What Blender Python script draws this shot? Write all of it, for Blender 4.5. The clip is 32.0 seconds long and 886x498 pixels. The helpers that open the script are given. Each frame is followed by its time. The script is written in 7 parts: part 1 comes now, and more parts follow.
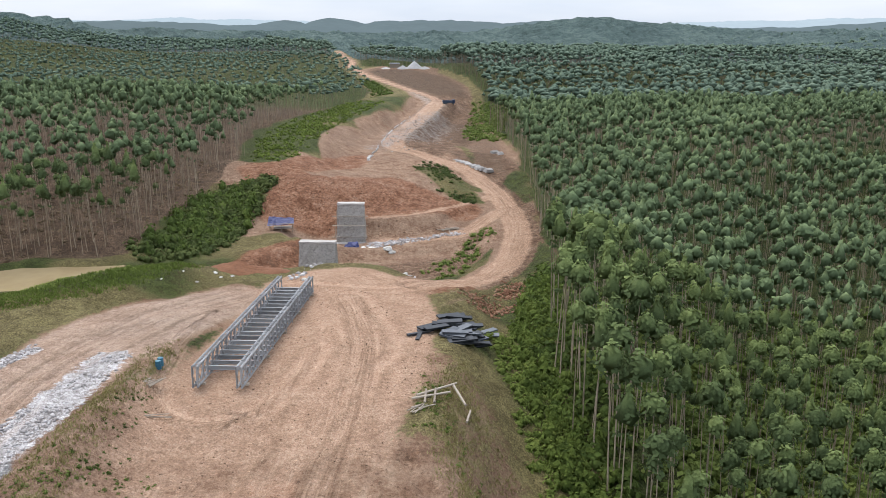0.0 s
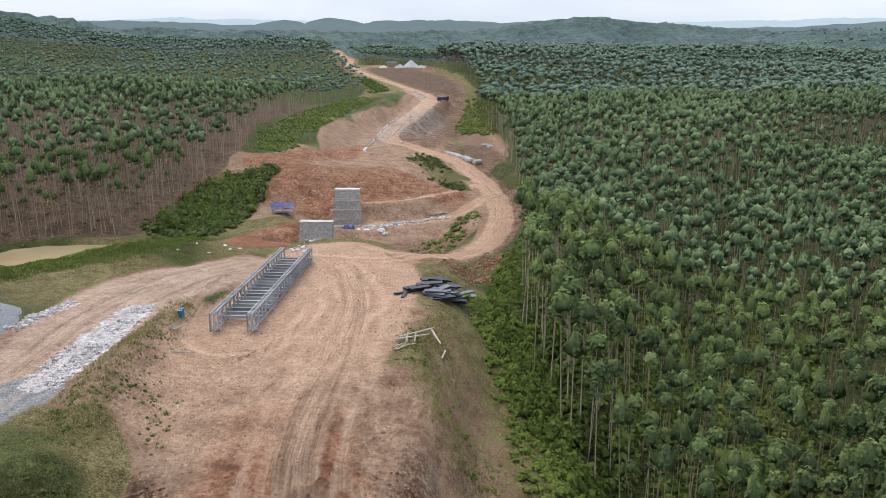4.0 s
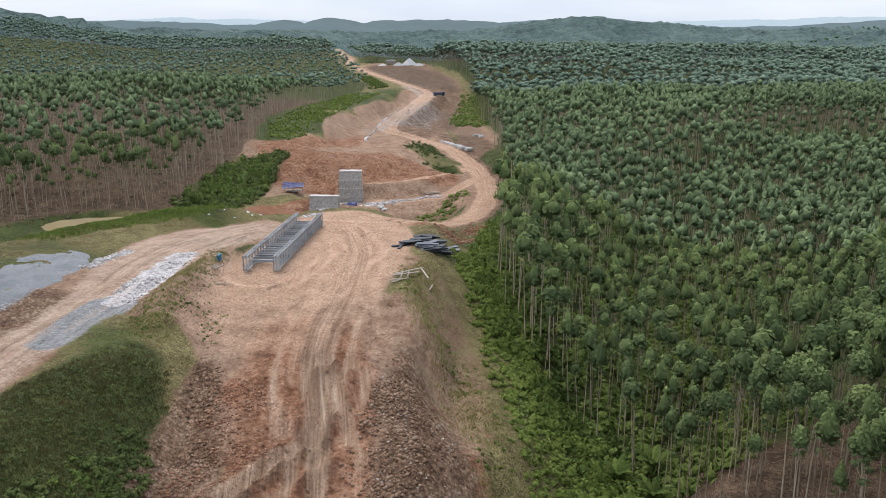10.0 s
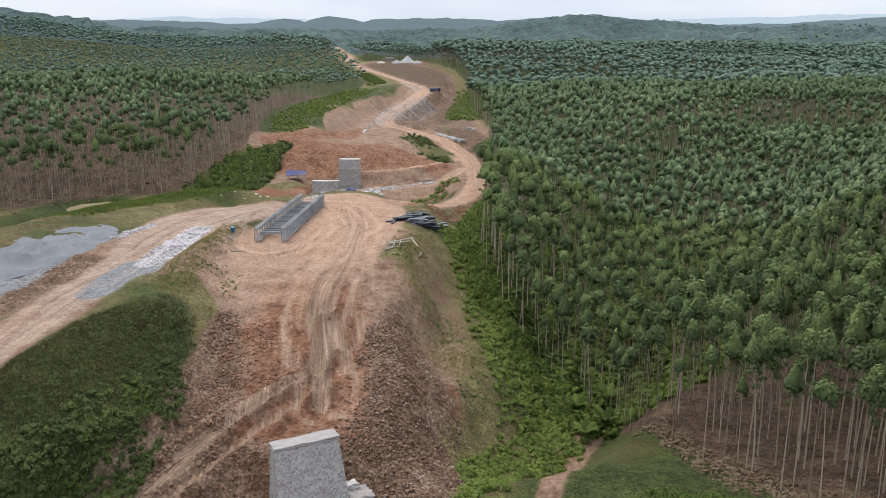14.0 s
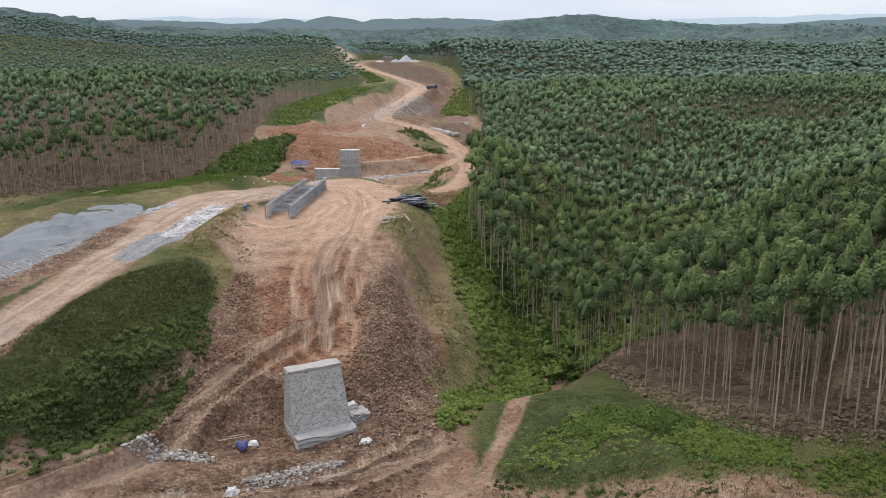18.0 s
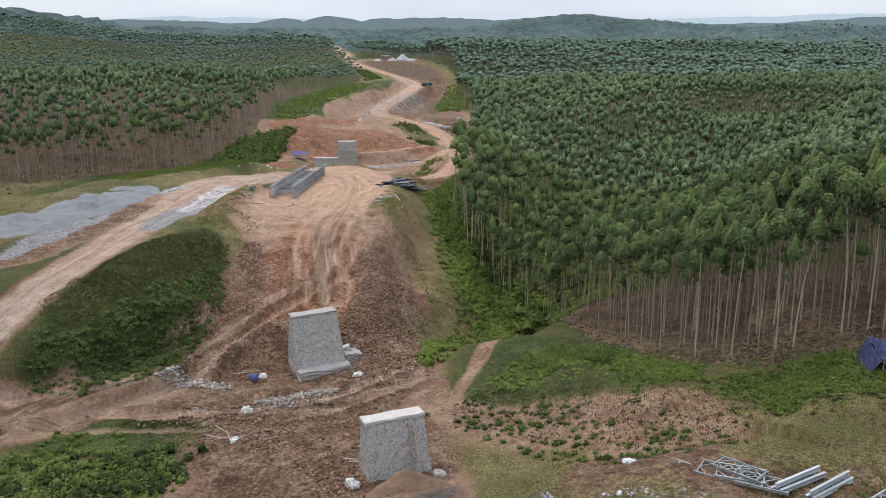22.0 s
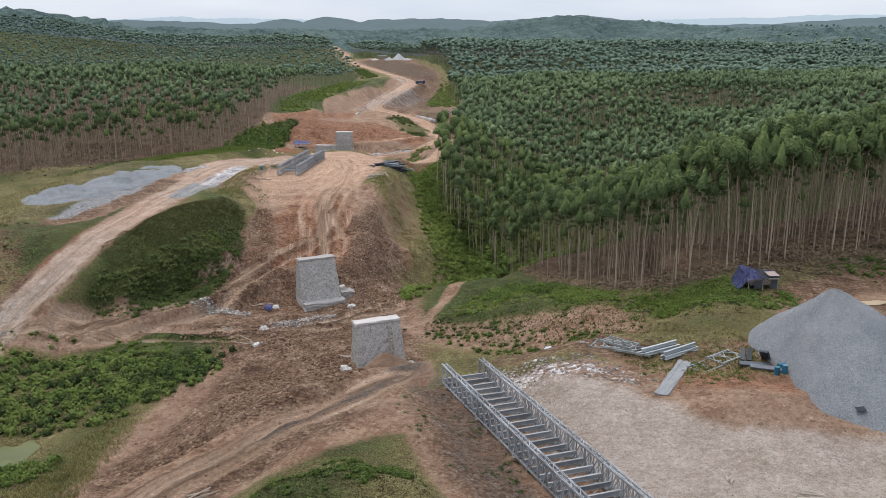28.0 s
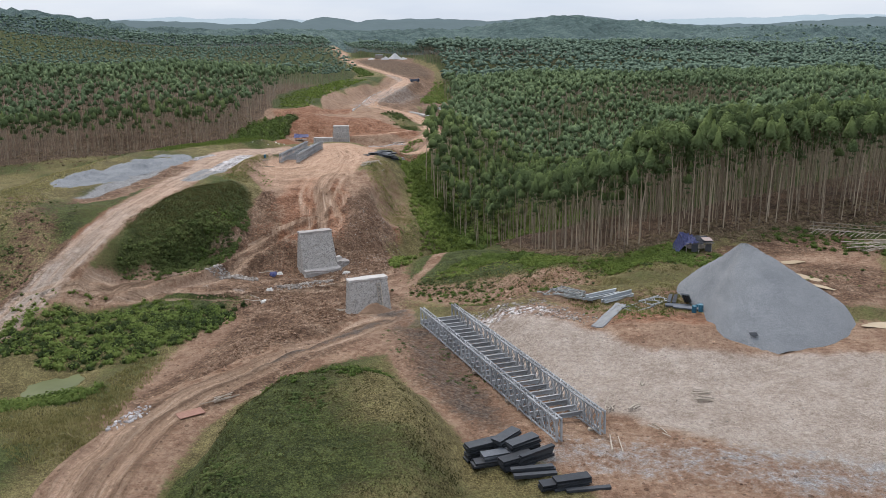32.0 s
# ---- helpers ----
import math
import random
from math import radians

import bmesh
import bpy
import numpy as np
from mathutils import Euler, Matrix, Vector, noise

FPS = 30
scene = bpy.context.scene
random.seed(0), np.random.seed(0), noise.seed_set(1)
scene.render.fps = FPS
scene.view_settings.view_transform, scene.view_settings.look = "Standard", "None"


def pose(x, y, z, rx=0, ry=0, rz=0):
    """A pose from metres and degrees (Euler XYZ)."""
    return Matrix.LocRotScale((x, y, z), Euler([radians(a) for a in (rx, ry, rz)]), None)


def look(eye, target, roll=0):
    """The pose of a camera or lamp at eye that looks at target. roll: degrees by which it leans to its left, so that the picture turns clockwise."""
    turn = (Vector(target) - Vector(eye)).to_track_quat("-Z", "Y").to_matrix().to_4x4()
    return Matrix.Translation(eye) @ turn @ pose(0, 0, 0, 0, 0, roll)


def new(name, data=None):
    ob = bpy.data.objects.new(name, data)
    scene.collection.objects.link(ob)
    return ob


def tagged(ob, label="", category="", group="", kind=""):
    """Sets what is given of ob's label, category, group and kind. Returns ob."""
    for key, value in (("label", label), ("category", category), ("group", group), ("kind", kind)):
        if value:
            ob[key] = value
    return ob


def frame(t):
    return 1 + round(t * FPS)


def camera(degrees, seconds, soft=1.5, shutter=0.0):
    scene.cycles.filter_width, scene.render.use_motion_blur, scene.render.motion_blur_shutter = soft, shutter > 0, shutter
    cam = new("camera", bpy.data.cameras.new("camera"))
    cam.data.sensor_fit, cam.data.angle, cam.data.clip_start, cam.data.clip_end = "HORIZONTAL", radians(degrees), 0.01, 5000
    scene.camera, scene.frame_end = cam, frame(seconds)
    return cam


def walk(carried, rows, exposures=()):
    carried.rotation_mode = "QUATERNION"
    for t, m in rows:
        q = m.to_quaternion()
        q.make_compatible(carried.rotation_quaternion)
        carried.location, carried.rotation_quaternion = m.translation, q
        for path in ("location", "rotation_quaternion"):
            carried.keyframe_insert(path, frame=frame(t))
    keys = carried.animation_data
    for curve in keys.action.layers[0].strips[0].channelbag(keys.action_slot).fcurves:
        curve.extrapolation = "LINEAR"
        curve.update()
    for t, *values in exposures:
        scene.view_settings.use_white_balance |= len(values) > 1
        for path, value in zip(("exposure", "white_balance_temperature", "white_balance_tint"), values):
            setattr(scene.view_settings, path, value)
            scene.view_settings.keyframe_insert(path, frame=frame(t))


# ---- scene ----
cam = camera(55.0, 32.0, soft=0.9)
METRES, EYE, TILT, LEAN, TURN = 92.0, 34.5, -14.67, 0.0, 0.0
ROWS = [
    (0.0, 0.0000, 0.0000, 0.0000, 0.000, 0.000, -0.00),
    (0.5, 0.0026, -0.0182, -0.0044, -0.062, 0.006, 0.02),
    (1.0, 0.0057, -0.0383, -0.0098, -0.025, 0.025, 0.00),
    (1.5, 0.0080, -0.0572, -0.0150, -0.025, 0.031, -0.02),
    (2.0, 0.0115, -0.0782, -0.0206, -0.031, 0.050, -0.01),
    (2.5, 0.0148, -0.0977, -0.0257, -0.062, 0.025, 0.01),
    (3.0, 0.0183, -0.1188, -0.0316, -0.056, 0.019, 0.02),
    (3.5, 0.0222, -0.1384, -0.0369, -0.050, 0.012, 0.02),
    (4.0, 0.0245, -0.1597, -0.0429, -0.050, -0.012, 0.02),
    (4.5, 0.0273, -0.1800, -0.0478, -0.050, -0.037, 0.06),
    (6.5, 0.0361, -0.2663, -0.0701, -0.062, -0.006, 0.07),
    (7.0, 0.0367, -0.2881, -0.0765, -0.043, -0.019, 0.10),
    (7.5, 0.0365, -0.3084, -0.0821, -0.043, -0.006, 0.11),
    (8.0, 0.0383, -0.3304, -0.0881, -0.037, -0.006, 0.12),
    (8.5, 0.0390, -0.3512, -0.0934, -0.068, -0.012, 0.14),
    (9.0, 0.0400, -0.3732, -0.0996, -0.062, -0.031, 0.11),
    (9.5, 0.0417, -0.3932, -0.1053, -0.056, -0.012, 0.10),
    (10.0, 0.0427, -0.4160, -0.1114, -0.068, -0.037, 0.11),
    (10.5, 0.0445, -0.4368, -0.1167, -0.056, -0.074, 0.15),
    (11.0, 0.0472, -0.4600, -0.1221, -0.056, -0.093, 0.17),
    (11.5, 0.0503, -0.4810, -0.1273, -0.074, -0.099, 0.18),
    (12.0, 0.0532, -0.5033, -0.1334, -0.062, -0.099, 0.16),
    (12.5, 0.0559, -0.5241, -0.1392, -0.068, -0.118, 0.21),
    (13.0, 0.0585, -0.5472, -0.1448, -0.087, -0.130, 0.21),
    (13.5, 0.0613, -0.5682, -0.1507, -0.074, -0.142, 0.23),
    (14.0, 0.0641, -0.5907, -0.1571, -0.050, -0.142, 0.25),
    (14.5, 0.0663, -0.6126, -0.1628, -0.074, -0.155, 0.24),
    (15.0, 0.0687, -0.6361, -0.1690, -0.056, -0.186, 0.26),
    (15.5, 0.0714, -0.6577, -0.1751, -0.056, -0.180, 0.26),
    (17.5, 0.0812, -0.7504, -0.1990, -0.031, -0.142, 0.28),
    (18.0, 0.0835, -0.7740, -0.2050, -0.062, -0.149, 0.26),
    (18.5, 0.0864, -0.7954, -0.2111, -0.056, -0.167, 0.22),
    (19.0, 0.0895, -0.8193, -0.2175, -0.087, -0.167, 0.22),
    (19.5, 0.0920, -0.8416, -0.2231, -0.074, -0.180, 0.24),
    (20.0, 0.0957, -0.8660, -0.2292, -0.093, -0.173, 0.26),
    (20.5, 0.0995, -0.8886, -0.2355, -0.087, -0.173, 0.26),
    (21.0, 0.1029, -0.9133, -0.2420, -0.099, -0.180, 0.26),
    (21.5, 0.1064, -0.9362, -0.2481, -0.124, -0.198, 0.28),
    (22.0, 0.1100, -0.9605, -0.2547, -0.124, -0.173, 0.28),
    (22.5, 0.1138, -0.9832, -0.2607, -0.142, -0.173, 0.28),
    (23.0, 0.1170, -1.0083, -0.2671, -0.136, -0.180, 0.27),
    (23.5, 0.1205, -1.0323, -0.2724, -0.136, -0.186, 0.31),
    (24.0, 0.1237, -1.0580, -0.2792, -0.161, -0.173, 0.29),
    (24.5, 0.1260, -1.0824, -0.2853, -0.136, -0.149, 0.19),
    (25.0, 0.1297, -1.1087, -0.2919, -0.155, -0.161, 0.23),
    (25.5, 0.1325, -1.1329, -0.2980, -0.167, -0.149, 0.23),
    (27.5, 0.1450, -1.2335, -0.3233, -0.217, -0.149, 0.26),
    (28.0, 0.1476, -1.2597, -0.3299, -0.211, -0.130, 0.26),
    (28.5, 0.1503, -1.2839, -0.3362, -0.211, -0.124, 0.26),
    (29.0, 0.1539, -1.3104, -0.3427, -0.242, -0.118, 0.31),
    (29.5, 0.1566, -1.3356, -0.3490, -0.272, -0.111, 0.31),
    (30.0, 0.1608, -1.3624, -0.3561, -0.254, -0.111, 0.27),
    (30.5, 0.1640, -1.3871, -0.3623, -0.279, -0.111, 0.30),
    (31.0, 0.1688, -1.4132, -0.3693, -0.297, -0.124, 0.34),
    (31.5, 0.1722, -1.4370, -0.3754, -0.316, -0.118, 0.35),
    (32.0, 0.1757, -1.4625, -0.3819, -0.310, -0.130, 0.36),
]
walk(cam, [(t, pose(0, 0, EYE, TILT, LEAN, TURN) @ pose(METRES * x, METRES * y, METRES * z, 90 + pitch, roll, yaw)) for t, x, y, z, yaw, pitch, roll in ROWS],
     [(0.0, 0.58), (10.0, 0.56), (20.0, 0.48), (32.0, 0.41)])

# ---- sky, sun and exposure ----
world = bpy.data.worlds.new("overcast_sky")
scene.world = world
world.use_nodes = True
wn, wl = world.node_tree.nodes, world.node_tree.links
wn.clear()
sky = wn.new("ShaderNodeTexSky")
sky.sky_type = 'NISHITA'
sky.sun_disc = False
sky.sun_elevation, sky.sun_rotation = radians(58), radians(-40)
sky.air_density, sky.dust_density, sky.ozone_density = 1.0, 2.5, 1.0
cloud_at = wn.new("ShaderNodeTexCoord")
cloud_map = wn.new("ShaderNodeMapping")
cloud_map.inputs["Scale"].default_value = (1.6, 1.6, 9.0)
clouds = wn.new("ShaderNodeTexNoise")
clouds.inputs["Scale"].default_value, clouds.inputs["Detail"].default_value = 2.2, 5.0
cloud_tone = wn.new("ShaderNodeValToRGB")
cloud_tone.color_ramp.elements[0].position, cloud_tone.color_ramp.elements[0].color = 0.35, (5.2, 6.0, 7.3, 1)
cloud_tone.color_ramp.elements[1].position, cloud_tone.color_ramp.elements[1].color = 0.7, (6.8, 7.3, 8.1, 1)
veil = wn.new("ShaderNodeMixRGB")
veil.inputs[0].default_value = 0.8
back = wn.new("ShaderNodeBackground")
back.inputs["Strength"].default_value = 0.15
out = wn.new("ShaderNodeOutputWorld")
wl.new(cloud_at.outputs["Generated"], cloud_map.inputs["Vector"])
wl.new(cloud_map.outputs["Vector"], clouds.inputs["Vector"])
wl.new(clouds.outputs["Fac"], cloud_tone.inputs["Fac"])
wl.new(sky.outputs["Color"], veil.inputs[1])
wl.new(cloud_tone.outputs["Color"], veil.inputs[2])
# an overcast sky is brighter overhead than at the horizon
split = wn.new("ShaderNodeSeparateXYZ")
rise = wn.new("ShaderNodeMapRange")
rise.inputs["From Min"].default_value, rise.inputs["From Max"].default_value = 0.0, 0.6
rise.inputs["To Min"].default_value, rise.inputs["To Max"].default_value = 0.66, 1.3
dome = wn.new("ShaderNodeMixRGB")
dome.blend_type = 'MULTIPLY'
dome.inputs[0].default_value = 1.0
wl.new(cloud_at.outputs["Generated"], split.inputs["Vector"])
wl.new(split.outputs["Z"], rise.inputs["Value"])
wl.new(veil.outputs["Color"], dome.inputs[1])
wl.new(rise.outputs["Result"], dome.inputs[2])
wl.new(dome.outputs["Color"], back.inputs["Color"])
wl.new(back.outputs["Background"], out.inputs["Surface"])

sun = new("sun", bpy.data.lights.new("sun", 'SUN'))
sun.data.energy, sun.data.angle, sun.data.color = 1.7, radians(25), (1.0, 0.955, 0.9)
sun.matrix_world = look((-40, 60, 120), (0, 0, 0))

# ---- materials ----
class Nodes:
    """A small helper to wire a node material."""

    def __init__(self, name, rough=0.9, metal=0.0, spec=0.3):
        self.mat = bpy.data.materials.new(name)
        self.mat.use_nodes = True
        self.n, self.l = self.mat.node_tree.nodes, self.mat.node_tree.links
        self.bsdf = self.n["Principled BSDF"]
        self.out = self.n["Material Output"]
        self.bsdf.inputs["Roughness"].default_value = rough
        self.bsdf.inputs["Metallic"].default_value = metal
        self.bsdf.inputs["Specular IOR Level"].default_value = spec
        self.geo = self.n.new("ShaderNodeNewGeometry")

    def noise(self, scale, detail=4.0, rough=0.6, at=None, warp=0.0, stretch=None):
        t = self.n.new("ShaderNodeTexNoise")
        t.inputs["Scale"].default_value, t.inputs["Detail"].default_value = scale, detail
        t.inputs["Roughness"].default_value, t.inputs["Distortion"].default_value = rough, warp
        src = at or self.geo.outputs["Position"]
        if stretch:
            m = self.n.new("ShaderNodeMapping")
            m.inputs["Scale"].default_value = stretch
            self.l.new(src, m.inputs["Vector"])
            src = m.outputs["Vector"]
        self.l.new(src, t.inputs["Vector"])
        return t.outputs["Fac"]

    def cells(self, scale, feature='F1', randomness=1.0):
        t = self.n.new("ShaderNodeTexVoronoi")
        t.feature = feature
        t.inputs["Scale"].default_value, t.inputs["Randomness"].default_value = scale, randomness
        self.l.new(self.geo.outputs["Position"], t.inputs["Vector"])
        return t.outputs["Distance"], t.outputs["Color"] if feature == 'F1' else None

    def ramp(self, fac, stops):
        t = self.n.new("ShaderNodeValToRGB")
        while len(t.color_ramp.elements) < len(stops):
            t.color_ramp.elements.new(0.5)
        for e, (p, c) in zip(t.color_ramp.elements, stops):
            e.position, e.color = p, (*c, 1) if len(c) == 3 else c
        self.l.new(fac, t.inputs["Fac"])
        return t.outputs["Color"]

    def mix(self, fac, a, b, mode='MIX'):
        t = self.n.new("ShaderNodeMixRGB")
        t.blend_type = mode
        for sock, v in ((t.inputs[0], fac), (t.inputs[1], a), (t.inputs[2], b)):
            if isinstance(v, (int, float)):
                sock.default_value = v
            elif isinstance(v, tuple):
                sock.default_value = (*v, 1)
            else:
                self.l.new(v, sock)
        return t.outputs["Color"]

    def math(self, op, a, b=0.0, clamp=False):
        t = self.n.new("ShaderNodeMath")
        t.operation, t.use_clamp = op, clamp
        for sock, v in ((t.inputs[0], a), (t.inputs[1], b)):
            if isinstance(v, (int, float)):
                sock.default_value = v
            else:
                self.l.new(v, sock)
        return t.outputs[0]

    def attr(self, name):
        t = self.n.new("ShaderNodeAttribute")
        t.attribute_name = name
        s = self.n.new("ShaderNodeSeparateColor")
        self.l.new(t.outputs["Color"], s.inputs["Color"])
        return s.outputs[0], s.outputs[1], s.outputs[2], t.outputs["Alpha"]

    def edge(self, mask, wobble, amount=0.7, width=0.22):
        """A cover mask with a ragged border."""
        v = self.math('ADD', mask, self.math('MULTIPLY', self.math('SUBTRACT', wobble, 0.5), amount))
        t = self.n.new("ShaderNodeMapRange")
        t.interpolation_type = 'SMOOTHSTEP'
        t.inputs["From Min"].default_value, t.inputs["From Max"].default_value = 0.5 - width, 0.5 + width
        self.l.new(v, t.inputs["Value"])
        return t.outputs["Result"]

    def bump(self, height, strength=0.5, dist=0.1, prev=None):
        t = self.n.new("ShaderNodeBump")
        t.inputs["Strength"].default_value, t.inputs["Distance"].default_value = strength, dist
        self.l.new(height, t.inputs["Height"])
        if prev:
            self.l.new(prev, t.inputs["Normal"])
        return t.outputs["Normal"]

    def island(self):
        return self.geo.outputs["Random Per Island"]

    def each(self):
        t = self.n.new("ShaderNodeObjectInfo")
        return t.outputs["Random"]

    def done(self, color, normal=None, rough=None):
        if isinstance(color, tuple):
            self.bsdf.inputs["Base Color"].default_value = (*color, 1)
        else:
            self.l.new(color, self.bsdf.inputs["Base Color"])
        if normal:
            self.l.new(normal, self.bsdf.inputs["Normal"])
        if rough is not None:
            self.l.new(rough, self.bsdf.inputs["Roughness"])
        return self.mat


def plain(name, a, b, rough=0.8, metal=0.0, scale=3.0, bump=0.0, spec=0.3):
    """Two tones of one surface over a coarse and a fine noise."""
    m = Nodes(name, rough, metal, spec)
    f = m.mix(0.5, m.noise(scale), m.noise(scale * 7, 3.0))
    f = m.mix(0.35, f, m.each())
    col = m.ramp(f, [(0.36, a), (0.64, b)])
    return m.done(col, m.bump(m.noise(scale * 9, 3.0), bump, 0.03) if bump else None)


def ground_material():
    m = Nodes("earth", 0.95, spec=0.12)
    grass, grey, track, litter = m.attr("cover")
    red, white, wet, lush = m.attr("soil")
    churn, straw, trodden, worn_in = m.attr("tone")
    run = m.n.new("ShaderNodeAttribute")
    run.attribute_name = "run"
    lane = run.outputs["Vector"]
    big, mid, fine, tiny = m.noise(0.05, 4.0), m.noise(0.3, 6.0, 0.65), m.noise(1.5, 6.0, 0.7), m.noise(6.0, 5.0, 0.75)
    streak = m.mix(0.45, m.noise(1.0, 3.0, 0.6, lane, 0.3, (1.3, 0.045, 0.0)), m.noise(1.0, 3.0, 0.6, lane, 0.4, (4.0, 0.12, 0.0)))
    patch = m.mix(0.5, mid, fine)
    # bare laterite, pale where trodden, raw orange where dug
    soil = m.ramp(patch, [(0.41, (0.155, 0.086, 0.052)), (0.5, (0.242, 0.149, 0.097)), (0.59, (0.315, 0.214, 0.147))])
    soil = m.mix(m.ramp(big, [(0.4, (0, 0, 0)), (0.62, (0.5, 0.5, 0.5))]), soil, (0.22, 0.144, 0.1))
    clay = m.ramp(patch, [(0.41, (0.116, 0.050, 0.026)), (0.5, (0.215, 0.105, 0.060)), (0.59, (0.284, 0.163, 0.107))])
    soil = m.mix(m.edge(red, mid, 0.9, 0.16), soil, clay)
    brown = m.ramp(patch, [(0.41, (0.086, 0.049, 0.030)), (0.5, (0.162, 0.098, 0.062)), (0.59, (0.240, 0.163, 0.113))])
    soil = m.mix(m.edge(churn, mid, 0.9, 0.16), soil, brown)
    worn = m.ramp(streak, [(0.36, (0.135, 0.08, 0.05)), (0.48, (0.215, 0.138, 0.09)), (0.57, (0.285, 0.196, 0.136)), (0.68, (0.355, 0.264, 0.192))])
    soil = m.mix(m.math('MULTIPLY', m.edge(track, m.mix(0.5, fine, streak), 1.1, 0.25), 0.8), soil, worn)
    packed = m.ramp(m.mix(0.3, patch, tiny), [(0.4, (0.235, 0.184, 0.146)), (0.5, (0.32, 0.258, 0.21)), (0.6, (0.39, 0.325, 0.272))])
    soil = m.mix(m.edge(straw, mid, 0.8, 0.25), soil, packed)
    soil = m.mix(m.math('MULTIPLY', m.math('SUBTRACT', 0.7, m.math('MULTIPLY', straw, 0.68)), m.ramp(mid, [(0.42, (0, 0, 0)), (0.58, (1, 1, 1))])), soil, m.ramp(streak, [(0.38, (0.74, 0.72, 0.70)), (0.52, (1.08, 1.08, 1.08))]), 'MULTIPLY')
    pale = m.ramp(m.mix(0.6, patch, tiny), [(0.4, (0.295, 0.175, 0.112)), (0.5, (0.405, 0.255, 0.17)), (0.6, (0.5, 0.345, 0.243))])
    pale = m.mix(m.math('MULTIPLY', track, 0.9), pale, m.ramp(streak, [(0.36, (0.64, 0.6, 0.57)), (0.48, (0.96, 0.95, 0.94)), (0.64, (1.24, 1.26, 1.28))]), 'MULTIPLY')
    soil = m.mix(m.math('MULTIPLY', m.edge(trodden, m.mix(0.5, mid, big), 1.0, 0.3), 0.82), soil, pale)
    gravel = m.ramp(m.mix(0.6, fine, tiny), [(0.4, (0.134, 0.132, 0.132)), (0.5, (0.222, 0.215, 0.21)), (0.6, (0.326, 0.314, 0.304))])
    soil = m.mix(m.edge(grey, patch, 1.1, 0.14), soil, gravel)
    spall = m.ramp(m.mix(0.5, fine, tiny), [(0.41, (0.2, 0.175, 0.16)), (0.49, (0.42, 0.385, 0.37)), (0.57, (0.58, 0.55, 0.535))])
    soil = m.mix(m.edge(white, fine, 1.2, 0.1), soil, spall)
    mould = m.ramp(m.mix(0.5, patch, tiny), [(0.43, (0.038, 0.024, 0.015)), (0.5, (0.09, 0.057, 0.036)), (0.57, (0.185, 0.125, 0.082))])
    soil = m.mix(m.edge(litter, mid, 0.6, 0.2), soil, mould)
    dry = m.ramp(m.mix(0.5, patch, tiny), [(0.43, (0.062, 0.05, 0.02)), (0.5, (0.13, 0.105, 0.044)), (0.57, (0.22, 0.182, 0.084))])
    green = m.ramp(m.mix(0.5, patch, tiny), [(0.43, (0.02, 0.026, 0.007)), (0.5, (0.045, 0.054, 0.016)), (0.57, (0.09, 0.1, 0.031))])
    turf = m.mix(m.edge(lush, patch, 1.2, 0.2), dry, green)
    soil = m.mix(m.edge(grass, m.mix(0.6, mid, fine), 1.3, 0.12), soil, turf)
    mud = m.ramp(fine, [(0.38, (0.045, 0.036, 0.03)), (0.6, (0.12, 0.095, 0.078))])
    soil = m.mix(m.edge(wet, patch, 0.9, 0.12), soil, mud)
    driven = m.ramp(m.math('ADD', worn_in, m.math('MULTIPLY', m.math('SUBTRACT', fine, 0.5), 0.3)), [(0.62, (0, 0, 0)), (0.85, (0.8, 0.8, 0.8))])
    soil = m.mix(m.math('MULTIPLY', driven, m.math('SUBTRACT', 1.0, trodden, True)), soil, worn)
    grit = m.noise(2.6, 8.0, 0.85)
    soil = m.mix(m.math('SUBTRACT', 0.95, m.math('MULTIPLY', grass, 0.6)), soil, m.ramp(m.math('ADD', worn_in, m.math('MULTIPLY', m.math('SUBTRACT', fine, 0.5), 0.35)), [(0.12, (0.58, 0.56, 0.54)), (0.42, (0.93, 0.93, 0.92)), (0.52, (1.0, 1.0, 1.0)), (0.68, (1.13, 1.14, 1.15)), (0.95, (1.28, 1.3, 1.32))]), 'MULTIPLY')
    soil = m.mix(1.0, soil, m.ramp(m.mix(0.5, grit, m.noise(14.0, 4.0, 0.8)), [(0.38, (0.46, 0.45, 0.43)), (0.47, (0.9, 0.9, 0.9)), (0.55, (1.12, 1.12, 1.12)), (0.63, (1.5, 1.5, 1.48))]), 'MULTIPLY')
    for size, near, share, tone in ((1.3, 0.2, 0.2, (0.5, 0.47, 0.45)), (2.3, 0.24, 0.16, (1.5, 1.48, 1.45)), (3.4, 0.3, 0.2, (0.6, 0.57, 0.55))):
        spot, chance = m.cells(size)
        pick = m.n.new("ShaderNodeSeparateColor")
        m.l.new(chance, pick.inputs["Color"])
        dot = m.math('MULTIPLY', m.math('LESS_THAN', spot, m.math('MULTIPLY', pick.outputs[1], near * 1.6)), m.math('LESS_THAN', pick.outputs[0], share))
        soil = m.mix(m.math('MULTIPLY', dot, m.math('SUBTRACT', m.math('SUBTRACT', 1.0, m.math('MULTIPLY', grass, 0.6)), m.math('MAXIMUM', m.math('MULTIPLY', trodden, 0.75), m.math('MULTIPLY', straw, 0.85)), True)), soil, tone, 'MULTIPLY')
    lumps, _ = m.cells(2.8)
    rough_dug = m.math('MULTIPLY', m.edge(m.math('MAXIMUM', churn, m.math('MULTIPLY', red, 0.5)), mid, 0.8, 0.2), m.math('SUBTRACT', 0.85, m.math('MULTIPLY', track, 0.7)))
